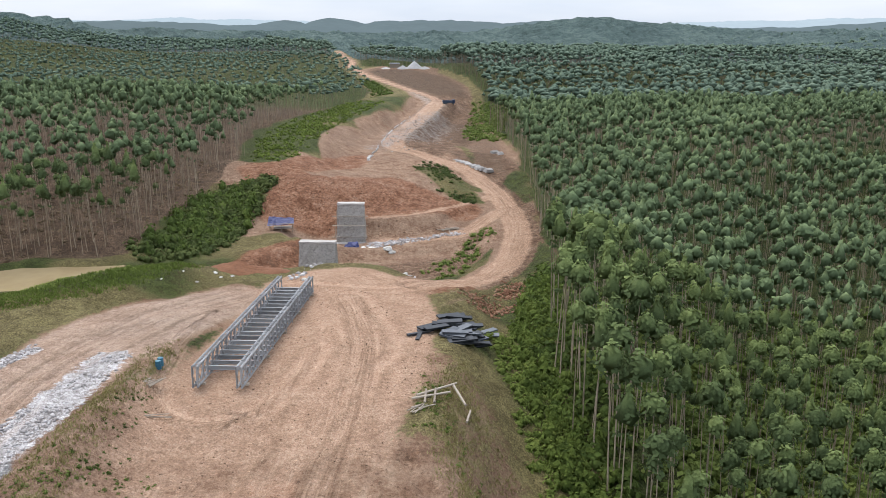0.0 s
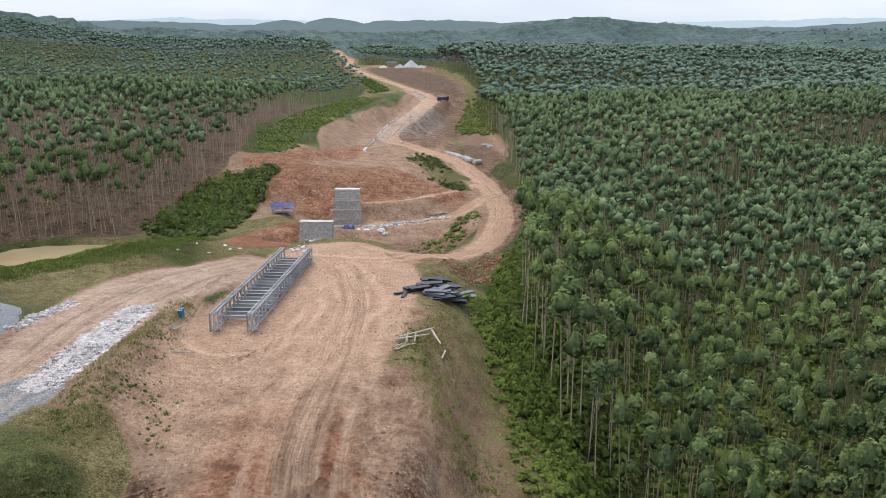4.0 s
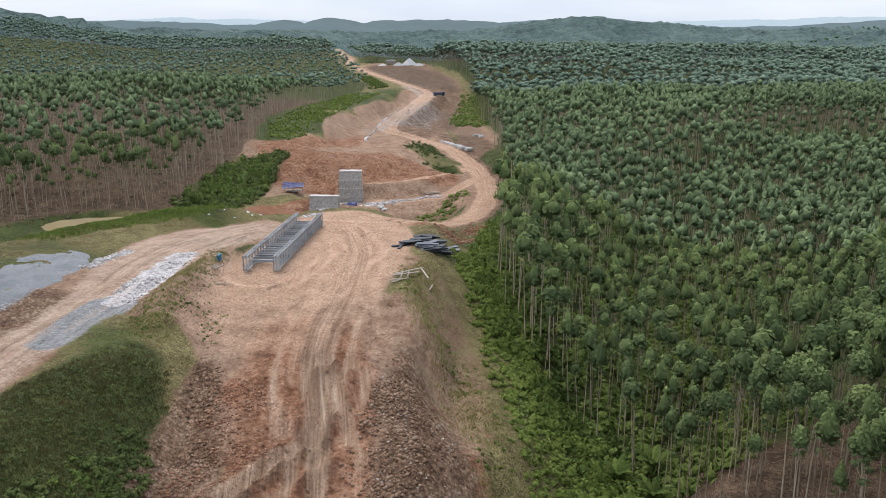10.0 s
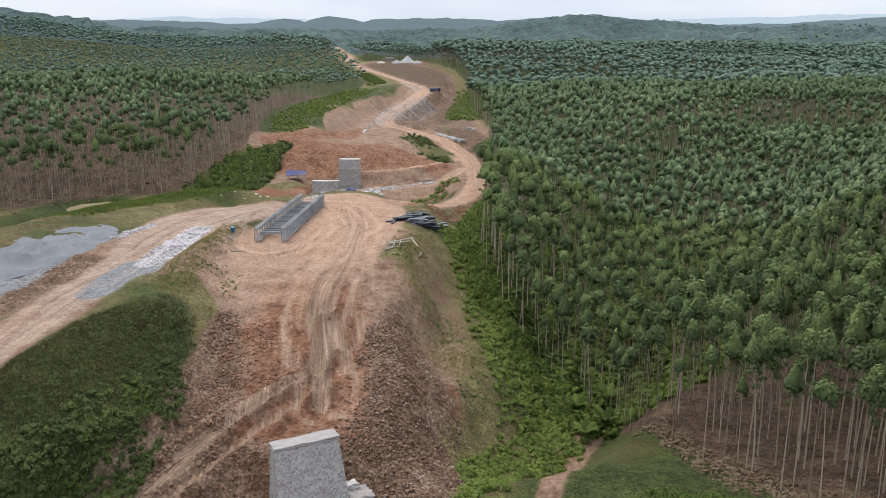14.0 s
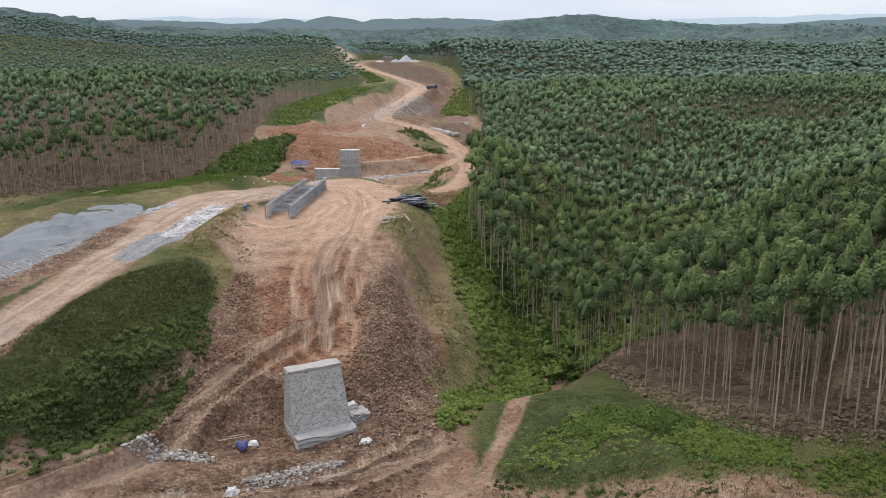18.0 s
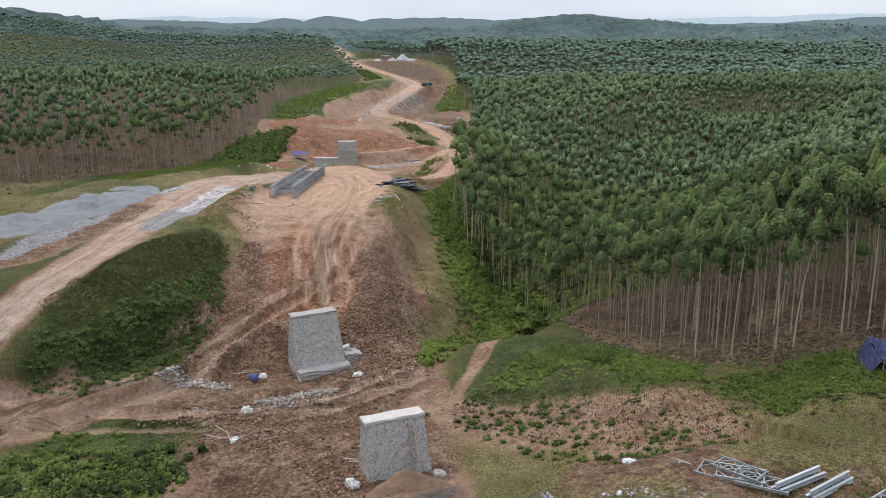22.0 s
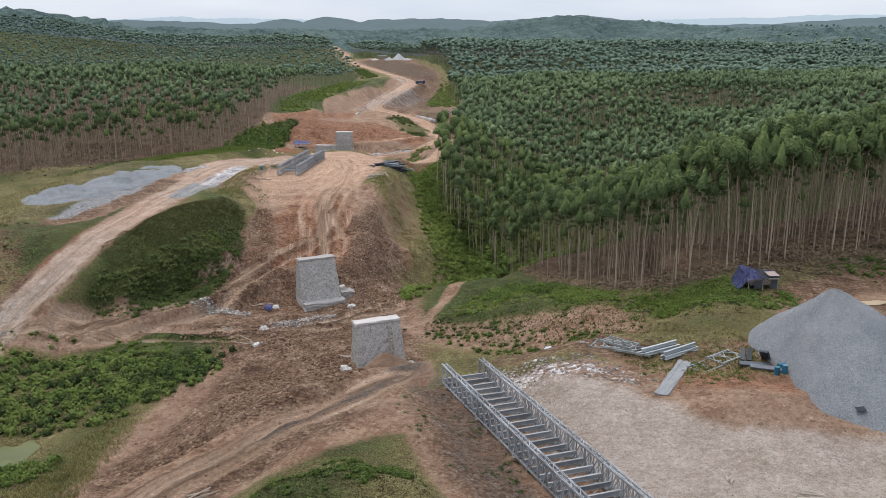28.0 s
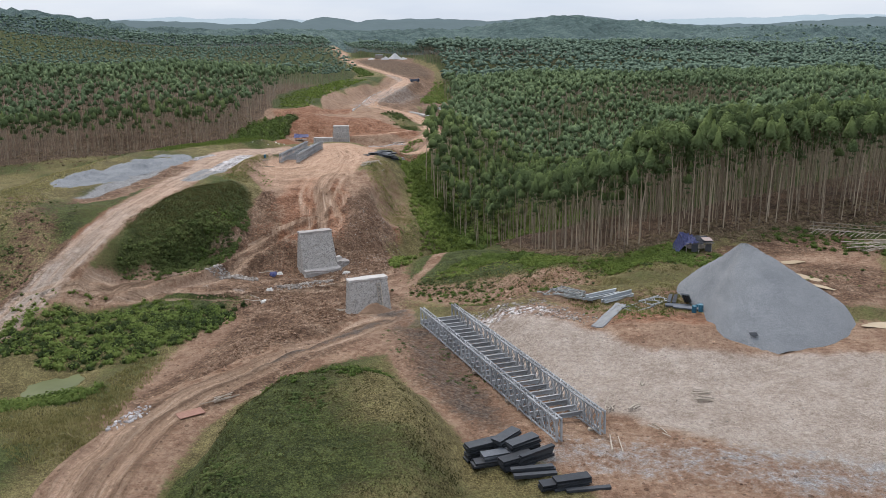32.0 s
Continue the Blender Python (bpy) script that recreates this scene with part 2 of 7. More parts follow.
    soil = m.mix(rough_dug, soil, m.ramp(m.mix(0.45, lumps, m.noise(1.1, 7.0, 0.8, None, 0.6)), [(0.3, (1.35, 1.33, 1.3)), (0.42, (1.06, 1.06, 1.05)), (0.52, (0.84, 0.83, 0.82)), (0.64, (0.58, 0.56, 0.54))]), 'MULTIPLY')
    clods, _ = m.cells(3.2)
    n = m.bump(m.noise(0.8, 6.0, 0.75), 0.9, 0.7)
    n = m.bump(m.math('MULTIPLY', m.math('SUBTRACT', streak, 0.5), track), 0.9, 0.9, n)
    n = m.bump(clods, 0.45, 0.16, n)
    n = m.bump(m.mix(0.5, tiny, grit), 0.9, 0.18, n)
    return m.done(soil, n)


def leaf_material(name, dark, mid, light, patch=0.02, grain=4.5, tree=0.0):
    """Foliage: each tree a tone of its own, with leaf-sized light and dark."""
    m = Nodes(name, 0.8, spec=0.08)
    speck = m.noise(grain, 3.0, 0.75)
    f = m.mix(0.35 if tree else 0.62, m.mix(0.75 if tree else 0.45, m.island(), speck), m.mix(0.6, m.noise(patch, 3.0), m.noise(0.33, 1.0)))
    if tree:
        # each tree's tone, plus skylight painted paler towards the crown top
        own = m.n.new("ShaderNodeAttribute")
        own.attribute_name = "tone_and_toplight"
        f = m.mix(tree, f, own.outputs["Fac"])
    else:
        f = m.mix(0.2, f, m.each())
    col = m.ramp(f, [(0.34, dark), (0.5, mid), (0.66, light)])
    m.done(col, m.bump(speck, 0.45 if tree else 0.8, 0.3))
    tr = m.n.new("ShaderNodeBsdfTranslucent")
    m.l.new(col, tr.inputs["Color"])
    mixer = m.n.new("ShaderNodeMixShader")
    mixer.inputs[0].default_value = 0.24
    m.l.new(m.bsdf.outputs[0], mixer.inputs[1])
    m.l.new(tr.outputs[0], mixer.inputs[2])
    m.l.new(mixer.outputs[0], m.out.inputs["Surface"])
    return m.mat


def stone_material(name, tones, cell=2.4, mortar=(0.33, 0.31, 0.29)):
    m = Nodes(name, 0.9)
    d, c = m.cells(cell)
    e, _ = m.cells(cell, 'DISTANCE_TO_EDGE')
    bw = m.n.new("ShaderNodeRGBToBW")
    m.l.new(c, bw.inputs[0])
    col = m.ramp(m.mix(0.35, bw.outputs[0], m.noise(9.0)), tones)
    joint = m.ramp(e, [(0.04, (1, 1, 1)), (0.1, (0, 0, 0))])
    col = m.mix(joint, col, mortar)
    col = m.mix(m.math('MULTIPLY', m.noise(0.35, 5.0), 0.35), col, (0.22, 0.2, 0.18))
    return m.done(col, m.bump(e, 0.6, 0.06))


EARTH = ground_material()
STEEL = plain("galvanised_steel", (0.19, 0.192, 0.195), (0.33, 0.332, 0.332), 0.55, 0.25, 1.5)
PALESTEEL = plain("weathered_galvanised_steel", (0.19, 0.192, 0.18), (0.32, 0.325, 0.305), 0.6, 0.2, 1.5)
DECKSTEEL = plain("grey_primer_steel", (0.14, 0.15, 0.17), (0.24, 0.25, 0.27), 0.6, 0.3, 1.2)
BLACKSTEEL = plain("black_deck_plate", (0.016, 0.017, 0.02), (0.045, 0.047, 0.052), 0.55, 0.2, 2.0)
GREYSTEEL = plain("dusty_deck_plate", (0.07, 0.075, 0.085), (0.14, 0.145, 0.155), 0.6, 0.2, 2.0)
MASONRY = stone_material("river_stone_masonry", [(0.3, (0.16, 0.142, 0.124)), (0.5, (0.245, 0.218, 0.193)), (0.72, (0.35, 0.315, 0.282))], 4.6, (0.4, 0.362, 0.325))
CONCRETE = plain("cast_concrete", (0.36, 0.345, 0.325), (0.52, 0.5, 0.475), 0.9, 0.0, 1.2, 0.3)
PIERCAP = plain("stained_mortar", (0.26, 0.23, 0.208), (0.44, 0.402, 0.365), 0.92, 0.0, 1.6, 0.6)
TIMBER = plain("weathered_timber", (0.21, 0.17, 0.13), (0.38, 0.32, 0.255), 0.85, 0.0, 1.5, 0.3)
BARK = plain("pale_bark", (0.17, 0.125, 0.085), (0.35, 0.275, 0.195), 0.9, 0.0, 0.6)
LEAF = leaf_material("plantation_leaves", (0.074, 0.1, 0.04), (0.122, 0.157, 0.058), (0.194, 0.238, 0.084), 0.03, 5.0, 0.62)
# haze is mixed into the next two leaf colours: paler and bluer
HALFLEAF = leaf_material("half_hazed_leaves", (0.1, 0.135, 0.066), (0.144, 0.19, 0.091), (0.202, 0.252, 0.117), 0.015, 3.0, 0.6)
MIDLEAF = leaf_material("hazed_leaves", (0.108, 0.15, 0.106), (0.142, 0.19, 0.134), (0.178, 0.23, 0.158), 0.012, 2.6, 0.5)
BUSH = leaf_material("shrub_leaves", (0.05, 0.073, 0.018), (0.1, 0.138, 0.032), (0.175, 0.215, 0.056), 0.08, 6.0)
DRYGRASS = leaf_material("dry_grass_blades", (0.12, 0.112, 0.04), (0.24, 0.21, 0.084), (0.38, 0.32, 0.155), 0.1)
YOUNG = leaf_material("young_growth_leaves", (0.062, 0.088, 0.018), (0.118, 0.155, 0.033), (0.2, 0.24, 0.06), 0.05)
BRIGHT = leaf_material("bright_ridge_leaves", (0.085, 0.118, 0.022), (0.165, 0.21, 0.042), (0.27, 0.31, 0.075), 0.05)
BRASH = leaf_material("dead_brash_leaves", (0.055, 0.038, 0.024), (0.12, 0.085, 0.052), (0.24, 0.175, 0.11), 0.1)
HERB = leaf_material("low_herb_leaves", (0.032, 0.048, 0.015), (0.07, 0.092, 0.028), (0.13, 0.15, 0.05), 0.1)
TARPBLUE = plain("blue_tarpaulin", (0.05, 0.056, 0.14), (0.13, 0.135, 0.27), 0.5, 0.0, 2.0)
DRUMBLUE = plain("teal_drum_paint", (0.02, 0.085, 0.13), (0.04, 0.14, 0.2), 0.45, 0.1, 2.0)
SACK = plain("cement_sack_paper", (0.34, 0.315, 0.28), (0.62, 0.59, 0.54), 0.85, 0.0, 2.0)
m = Nodes("crushed_rock", 0.95)
GRAVEL = m.done(m.mix(0.65, m.ramp(m.mix(0.5, m.noise(0.35, 5.0), m.noise(2.2, 5.0, 0.7)), [(0.4, (0.1, 0.104, 0.11)), (0.52, (0.15, 0.152, 0.156)), (0.62, (0.22, 0.22, 0.222))]), m.ramp(m.noise(9.0, 4.0, 0.8), [(0.38, (0.06, 0.063, 0.067)), (0.5, (0.155, 0.158, 0.162)), (0.62, (0.3, 0.3, 0.3))])), m.bump(m.noise(7.0, 4.0, 0.8), 1.0, 0.12))

# ---- the lie of the land ----
def lattice(ix, iy, seed):
    v = (ix.astype(np.int64) * 374761393 + iy.astype(np.int64) * 668265263 + seed * 1442695041) & 0x7FFFFFFF
    v = ((v ^ (v >> 13)) * 1274126177) & 0x7FFFFFFF
    return ((v ^ (v >> 16)) & 0xFFFF) / 65535.0


def value_noise(x, y, seed):
    ix, iy = np.floor(x), np.floor(y)
    fx, fy = x - ix, y - iy
    fx, fy = fx * fx * (3 - 2 * fx), fy * fy * (3 - 2 * fy)
    a, b = lattice(ix, iy, seed), lattice(ix + 1, iy, seed)
    c, d = lattice(ix, iy + 1, seed), lattice(ix + 1, iy + 1, seed)
    return (a * (1 - fx) + b * fx) * (1 - fy) + (c * (1 - fx) + d * fx) * fy - 0.5


def fbm(x, y, size, octaves=4, seed=1, gain=0.5):
    total, amp = 0.0, 1.0
    for k in range(octaves):
        total = total + amp * value_noise(x / size * 2 ** k, y / size * 2 ** k, seed + k)
        amp *= gain
    return total


def step(a, b, v):
    t = np.clip((v - a) / (b - a), 0, 1)
    return t * t * (3 - 2 * t)


def along(x, y, pts):
    """Distance to a line of (x, y, z, half width), with the height and the half width at the nearest place."""
    best, z, hw = np.full(x.shape, 1e9), np.zeros(x.shape), np.zeros(x.shape)
    for (x0, y0, z0, w0), (x1, y1, z1, w1) in zip(pts, pts[1:]):
        dx, dy = x1 - x0, y1 - y0
        u = np.clip(((x - x0) * dx + (y - y0) * dy) / (dx * dx + dy * dy), 0, 1)
        d = np.hypot(x - x0 - u * dx, y - y0 - u * dy)
        near = d < best
        best = np.where(near, d, best)
        z, hw = np.where(near, z0 + u * (z1 - z0), z), np.where(near, w0 + u * (w1 - w0), hw)
    return best, z, hw


def shelf(h, x, y, pts, fall):
    """Cut or fill the ground to the line's height, with banks of width fall."""
    d, z, hw = along(x, y, pts)
    w = 1 - step(0, fall, d - hw)
    return h * (1 - w) + z * w


def blob(x, y, cx, cy, sx, sy, turn=0.0):
    a = radians(turn)
    u, v = (x - cx) * math.cos(a) + (y - cy) * math.sin(a), (y - cy) * math.cos(a) - (x - cx) * math.sin(a)
    return np.exp(-0.5 * ((u / sx) ** 2 + (v / sy) ** 2))


def smooth(pts, parts=4):
    """A rounder line through the same places."""
    q = [pts[0]] + list(pts) + [pts[-1]]
    out = []
    for a, b, c, d in zip(q, q[1:], q[2:], q[3:]):
        for k in range(parts):
            t = k / parts
            out.append(tuple(0.5 * (2 * b[i] + (c[i] - a[i]) * t + (2 * a[i] - 5 * b[i] + 4 * c[i] - d[i]) * t * t + (3 * b[i] - a[i] - 3 * c[i] + d[i]) * t ** 3) for i in range(len(b))))
    return out + [tuple(pts[-1])]


# roads and benches: x, y, height, half width
ROAD_WEST = smooth([(-52, -45, -9, 3.5), (-48, -21, -8, 3.5), (-46, -4, -3.8, 3.2), (-43, 12, 0.4, 3.2), (-40.5, 31, 2.0, 3.4), (-38.5, 60, 1.8, 4.4), (-38, 80, 1.6, 7.0), (-34, 96, 0.9, 7.5), (-28, 108, -0.4, 5)], 3)
YARD_WEST = [(-56, 34, 1.8, 8), (-55, 58, 2.2, 9), (-47, 78, 2.0, 7)]
BENCH = [(-17, 60, 0.4, 13), (-15, 76, 0.6, 14), (-13, 98, -0.2, 14), (-14, 112, -0.75, 13)]
STRIP = [(-13, 56, -0.2, 12), (-11, 44, -1.6, 9), (-8, 33, -3.4, 8), (-6, 24, -5.2, 7)]
GULLY = [(-50, -14, -9, 4), (-30, -4, -8.8, 5), (-14, 2, -8.9, 6.5), (-4, 6, -9.5, 8.5), (10, 8, -8.4, 5), (22, 12, -6.8, 3)]
LOWER_TRACK = smooth([(-48, -14, -8, 2.2), (-36, -3, -7.6, 2.2), (-28, 4, -7.2, 2.2), (-21, 13, -6.2, 2.0), (-16, 23, -5.0, 2.0), (-11, 31, -3.8, 2.0)], 3)
CREEK_EAST = [(6, 20, -9.2, 1.5), (13, 26, -12.6, 2.5), (21, 37, -14.6, 3), (24, 46, -14.2, 4), (29, 60, -14, 6)]
VALLEY_EAST = [(29, 60, -14, 5), (42, 82, -14, 8), (56, 105, -14.5, 10), (84, 150, -13.5, 14), (120, 210, -11, 16)]
RIDGE_EAST = [(32, 24, -8.9, 2), (35, 15, -6.6, 2.5), (39, 5, -4.3, 3), (44, -2, -2.4, 4), (54, 0, 0.2, 7), (82, 6, 2.4, 14), (140, 24, 4, 30)]
YARD_EAST = [(18, -34, -3.3, 4), (25, -43, -2.4, 7), (33, -58, -1.3, 10), (42, -72, -0.8, 17), (66, -74, -0.2, 24), (110, -80, 0.4, 28)]
CAMP = [(36, -37, -0.3, 5), (46, -38, 0.2, 8), (58, -28, 0.3, 12), (80, -14, 0, 14), (110, -10, 0, 16)]
SOUTH_TRACK = smooth([(9, -31, -4.2, 2.5), (3, -39, -3.6, 2.8), (-3, -46, -3.2, 2.8), (-9, -55, -3.0, 3.4), (-12, -63, -2.9, 4.2), (-12.5, -76, -2.7, 4.4), (-11, -110, -2, 4.5)], 3)
ROAD_EAST = smooth([(-4, 116, -1.0, 4), (2, 125, -3.8, 2.2), (7, 136, -6.0, 2.2), (12, 150, -7, 2.3), (15.2, 168, -7, 2.4), (15.6, 186, -6.6, 2.4), (13.4, 208, -5.9, 2.4), (8.6, 230, -5, 2.4), (2.0, 245, -4.3, 2.4), (-7, 257, -3.2, 2.5), (-15, 269, -2.4, 3), (-16, 285, -1.6, 3.2), (-13.8, 302, -1, 3.2), (-10, 325, -0.4, 3.2), (-4.6, 370, 0.7, 3.4), (-2, 390, 1.2, 3.4)], 3)
ROAD_FAR = smooth([(-2, 390, 1.2, 3), (-6, 415, 1.6, 2.4), (-19, 455, 2.5, 2.4), (-36, 510, 3.5, 2.4), (-54, 575, 4.5, 2.6), (-68, 640, 5.5, 2.6), (-72, 690, 7, 2.6), (-90, 780, 9.5, 2.6), (-104, 860, 12, 2.6)], 3)
SPUR = smooth([(-24, 172, -9, 4), (-12, 172, -9, 3.5), (0, 175, -8.8, 3), (8, 183, -8, 3), (15, 192, -6.6, 3)], 3)
KNOLL = [(-46, 212, 0.5, 4), (-34, 208, -0.4, 5), (-24, 212, -1.6, 6), (-12, 222, -2.4, 5), (-14, 246, -2.4, 8), (-16, 270, -2, 8)]
GREEN_RIDGE = [(-46, 216, 1.6, 5), (-48, 245, 2.5, 8), (-44, 290, 3, 9), (-34, 340, 3.5, 8), (-20, 400, 4, 5)]
LEDGE = smooth([(-15, 181, -5.9, 0.9), (-7, 184, -5.9, 1.0), (2, 191, -5.7, 1.0), (9, 201, -5.5, 1.2), (13, 209, -5.8, 1.2)], 3)
BURROW = [(-46, 150, -7, 5), (-36, 172, -6.4, 5), (-30, 176, -6.8, 5)]
RAMP_WAY = smooth([(-13, 108, 0, 3.5), (-9, 90, 0, 3), (-9, 70, 0, 3), (-10, 50, 0, 3), (-8, 36, 0, 2), (-7, 26, 0, 1.6)])
LOOP_WAY = smooth([(-28, 100, 0, 1.6), (-28.5, 84, 0, 1.6), (-27, 73, 0, 1.7), (-21, 69, 0, 1.6), (-16, 74, 0, 1.5), (-14, 88, 0, 1.4)])
RUTS_RAMP = smooth([(-8, 44, 0, 3), (-8.3, 34, 0, 3), (-12, 28.4, 0, 3), (-15, 24, 0, 2.6), (-18.6, 18, 0, 2.4), (-22, 10, 0, 2.2), (-28, 2, 0, 2), (-38, -5, 0, 2)], 3)
RUTS_GULLY = smooth([(-34, -6, 0, 2), (-18, -3, 0, 3), (-4, 1, 0, 3), (6, 8, 0, 3)], 3)
POND_NORTH, POND_SOUTH = -6.2, -11.2


def height(x, y):
    """The ground's height at a place of the plan."""
    x, y = np.asarray(x, float), np.asarray(y, float)
    h = -8.0 + 0 * x
    h = h + step(150, 700, y) * 7 + step(700, 2500, y) * 6
    # hills under the woods
    h = h + 4 * blob(x, y, 150, 60, 60, 40)
    h = h + 7 * blob(x, y, 190, 190, 80, 60) + 5 * blob(x, y, 70, 250, 40, 60) + 9 * blob(x, y, 330, 330, 120, 90)
    h = h + 9 * blob(x, y, -95, 215, 45, 50) + 10 * blob(x, y, -170, 260, 60, 60) + 6 * blob(x, y, -60, 330, 30, 60)
    h = h + 8 * blob(x, y, -95, 470, 60, 70) + 8 * blob(x, y, -120, 700, 60, 90) + 36 * blob(x, y, -410, 610, 125, 180)
    h = h + 2 * blob(x, y, 60, 680, 90, 70) + 8 * blob(x, y, 250, 620, 160, 90) + 6 * blob(x, y, -260, 360, 70, 60)
    h = h + 33 * blob(x, y, 238, 1480, 82, 150) + 14 * blob(x, y, 420, 1500, 110, 120) + 16 * blob(x, y, 450, 880, 95, 90) + 12 * blob(x, y, -60, 1150, 220, 120) + 15 * blob(x, y, 620, 1050, 210, 90) + 10 * blob(x, y, -380, 1300, 200, 150)
    away = step(170, 600, np.hypot(x, y - 60))
    h = h + away * fbm(x, y, 260, 3, 11) * 14
    # western spur with the road, the gravel yard and its bank
    h = np.maximum(h, -9 + 11 * (1 - step(0, 34, along(x, y, [(-56, 30, 0, 10), (-50, 80, 0, 14), (-38, 100, 0, 8)])[0] - 12)))
    h = shelf(h, x, y, YARD_WEST, 16)
    h = h + 3.6 * blob(x, y, -27, 34, 6.5, 20, -12) * step(-4, 14, y) + 2.0 * blob(x, y, -31, 18, 6, 9) + 2.0 * blob(x, y, -26, 10, 5, 6, -20)
    # building bench, ramp and gully
    h = shelf(h, x, y, RIDGE_EAST, 27)
    h = shelf(h, x, y, VALLEY_EAST, 26) + 4.0 * blob(x, y, 17, 92, 9, 30)
    h = shelf(h, x, y, BENCH, 11)
    h = shelf(h, x, y, STRIP, 8)
    h = shelf(h, x, y, CREEK_EAST, 9)
    h = h + 3.2 * blob(x, y, -30.5, 66, 2.6, 13, 6)
    # southern rise
    south = step(-14, -34, y - 0.25 * (x - 20)) * step(-22, 4, x)
    h = h * (1 - south) + south * -1.2
    h = shelf(h, x, y, YARD_EAST, 9)
    h = shelf(h, x, y, CAMP, 14)
    h = shelf(h, x, y, [(16.1, -33.1, -3.5, 3.6), (29.2, -72, -1.15, 3.6)], 5)
    h = shelf(h, x, y, GULLY, 7)
    h = shelf(h, x, y, LOWER_TRACK, 3.5)
    h = shelf(h, x, y, ROAD_WEST, 5)
    h = shelf(h, x, y, SOUTH_TRACK, 4)
    h = shelf(h, x, y, [(-20.2, 113, -0.85, 4), (-21.8, 73, 0.5, 4)], 4)
    h = h + 4.3 * (1 - step(0.62, 1.16, np.hypot((x - 6.2) / 11.5, (y + 76) / 18.5) + fbm(x, y, 7, 2, 15) * 0.2)) - 2.5 * blob(x, y, -20, -38, 6, 10)
    h = h - 3.0 * blob(x, y, -35, -37, 5, 8, -25)
    # northern side of the stream
    h = shelf(h, x, y, [(-100, 138, -5.4, 10), (-46, 139, -5.9, 9)], 10)
    h = shelf(h, x, y, [(-46, 139, -6.2, 4), (-34, 140, -9, 5), (-20, 150, -10, 8), (0, 156, -9.5, 8)], 10)
    h = shelf(h, x, y, [(-73, 136, -7.6, 4.5), (-55, 137, -7.6, 4)], 5)
    h = shelf(h, x, y, KNOLL, 22)
    h = shelf(h, x, y, GREEN_RIDGE, 14)
    h = shelf(h, x, y, BURROW, 9)
    h = shelf(h, x, y, SPUR, 6)
    h = shelf(h, x, y, LEDGE, 3)
    h = shelf(h, x, y, ROAD_EAST, 7)
    h = shelf(h, x, y, [(-10, 440, 2.5, 18), (-22, 500, 3.5, 20), (-32, 560, 4.5, 22), (-34, 610, 5.6, 20)], 20)
    h = shelf(h, x, y, ROAD_FAR, 14)
    h = shelf(h, x, y, [(-45, 640, 6, 12), (-20, 625, 6.5, 16)], 14)
    return h


def lines_at(x, y, pts, grow=0.0, soft=1.5):
    d, _, hw = along(x, y, pts)
    return 1 - step(-soft, soft, d - hw - grow)


def beside(x, y, pts):
    """Signed metres across a line, metres along it, and its half width."""
    best, side, run, hw, s0 = np.full(x.shape, 1e9), np.zeros(x.shape), np.zeros(x.shape), np.zeros(x.shape), 0.0
    for (x0, y0, _, w0), (x1, y1, _, w1) in zip(pts, pts[1:]):
        ln = math.hypot(x1 - x0, y1 - y0)
        dx, dy = (x1 - x0) / ln, (y1 - y0) / ln
        t = (x - x0) * dx + (y - y0) * dy
        u = np.clip(t, 0, ln)
        d = np.hypot(x - x0 - u * dx, y - y0 - u * dy)
        near = d < best
        best = np.where(near, d, best)
        side = np.where(near, np.sign((y - y0) * dx - (x - x0) * dy) * d, side)
        run, hw = np.where(near, s0 + u, run), np.where(near, w0 + (w1 - w0) * u / ln, hw)
        s0 += ln
    return side, run, hw


EXIT_WAY = smooth([(3, 113, 0, 2), (-2, 101, 0, 2), (-6, 88, 0, 2.5), (-9, 72, 0, 3), (-13, 60, 0, 3)])
ENTRY_WAY = smooth([(-34, 97, 0, 2), (-29, 103, 0, 2), (-27, 110, 0, 2), (-22, 115, 0, 2), (-12, 113, 0, 2), (-4, 114, 0, 2), (2, 122, 0, 2)])
FAN_WAY = smooth([(-7, 46, 0, 2), (-6, 36, 0, 3), (-4.5, 27, 0, 4)])


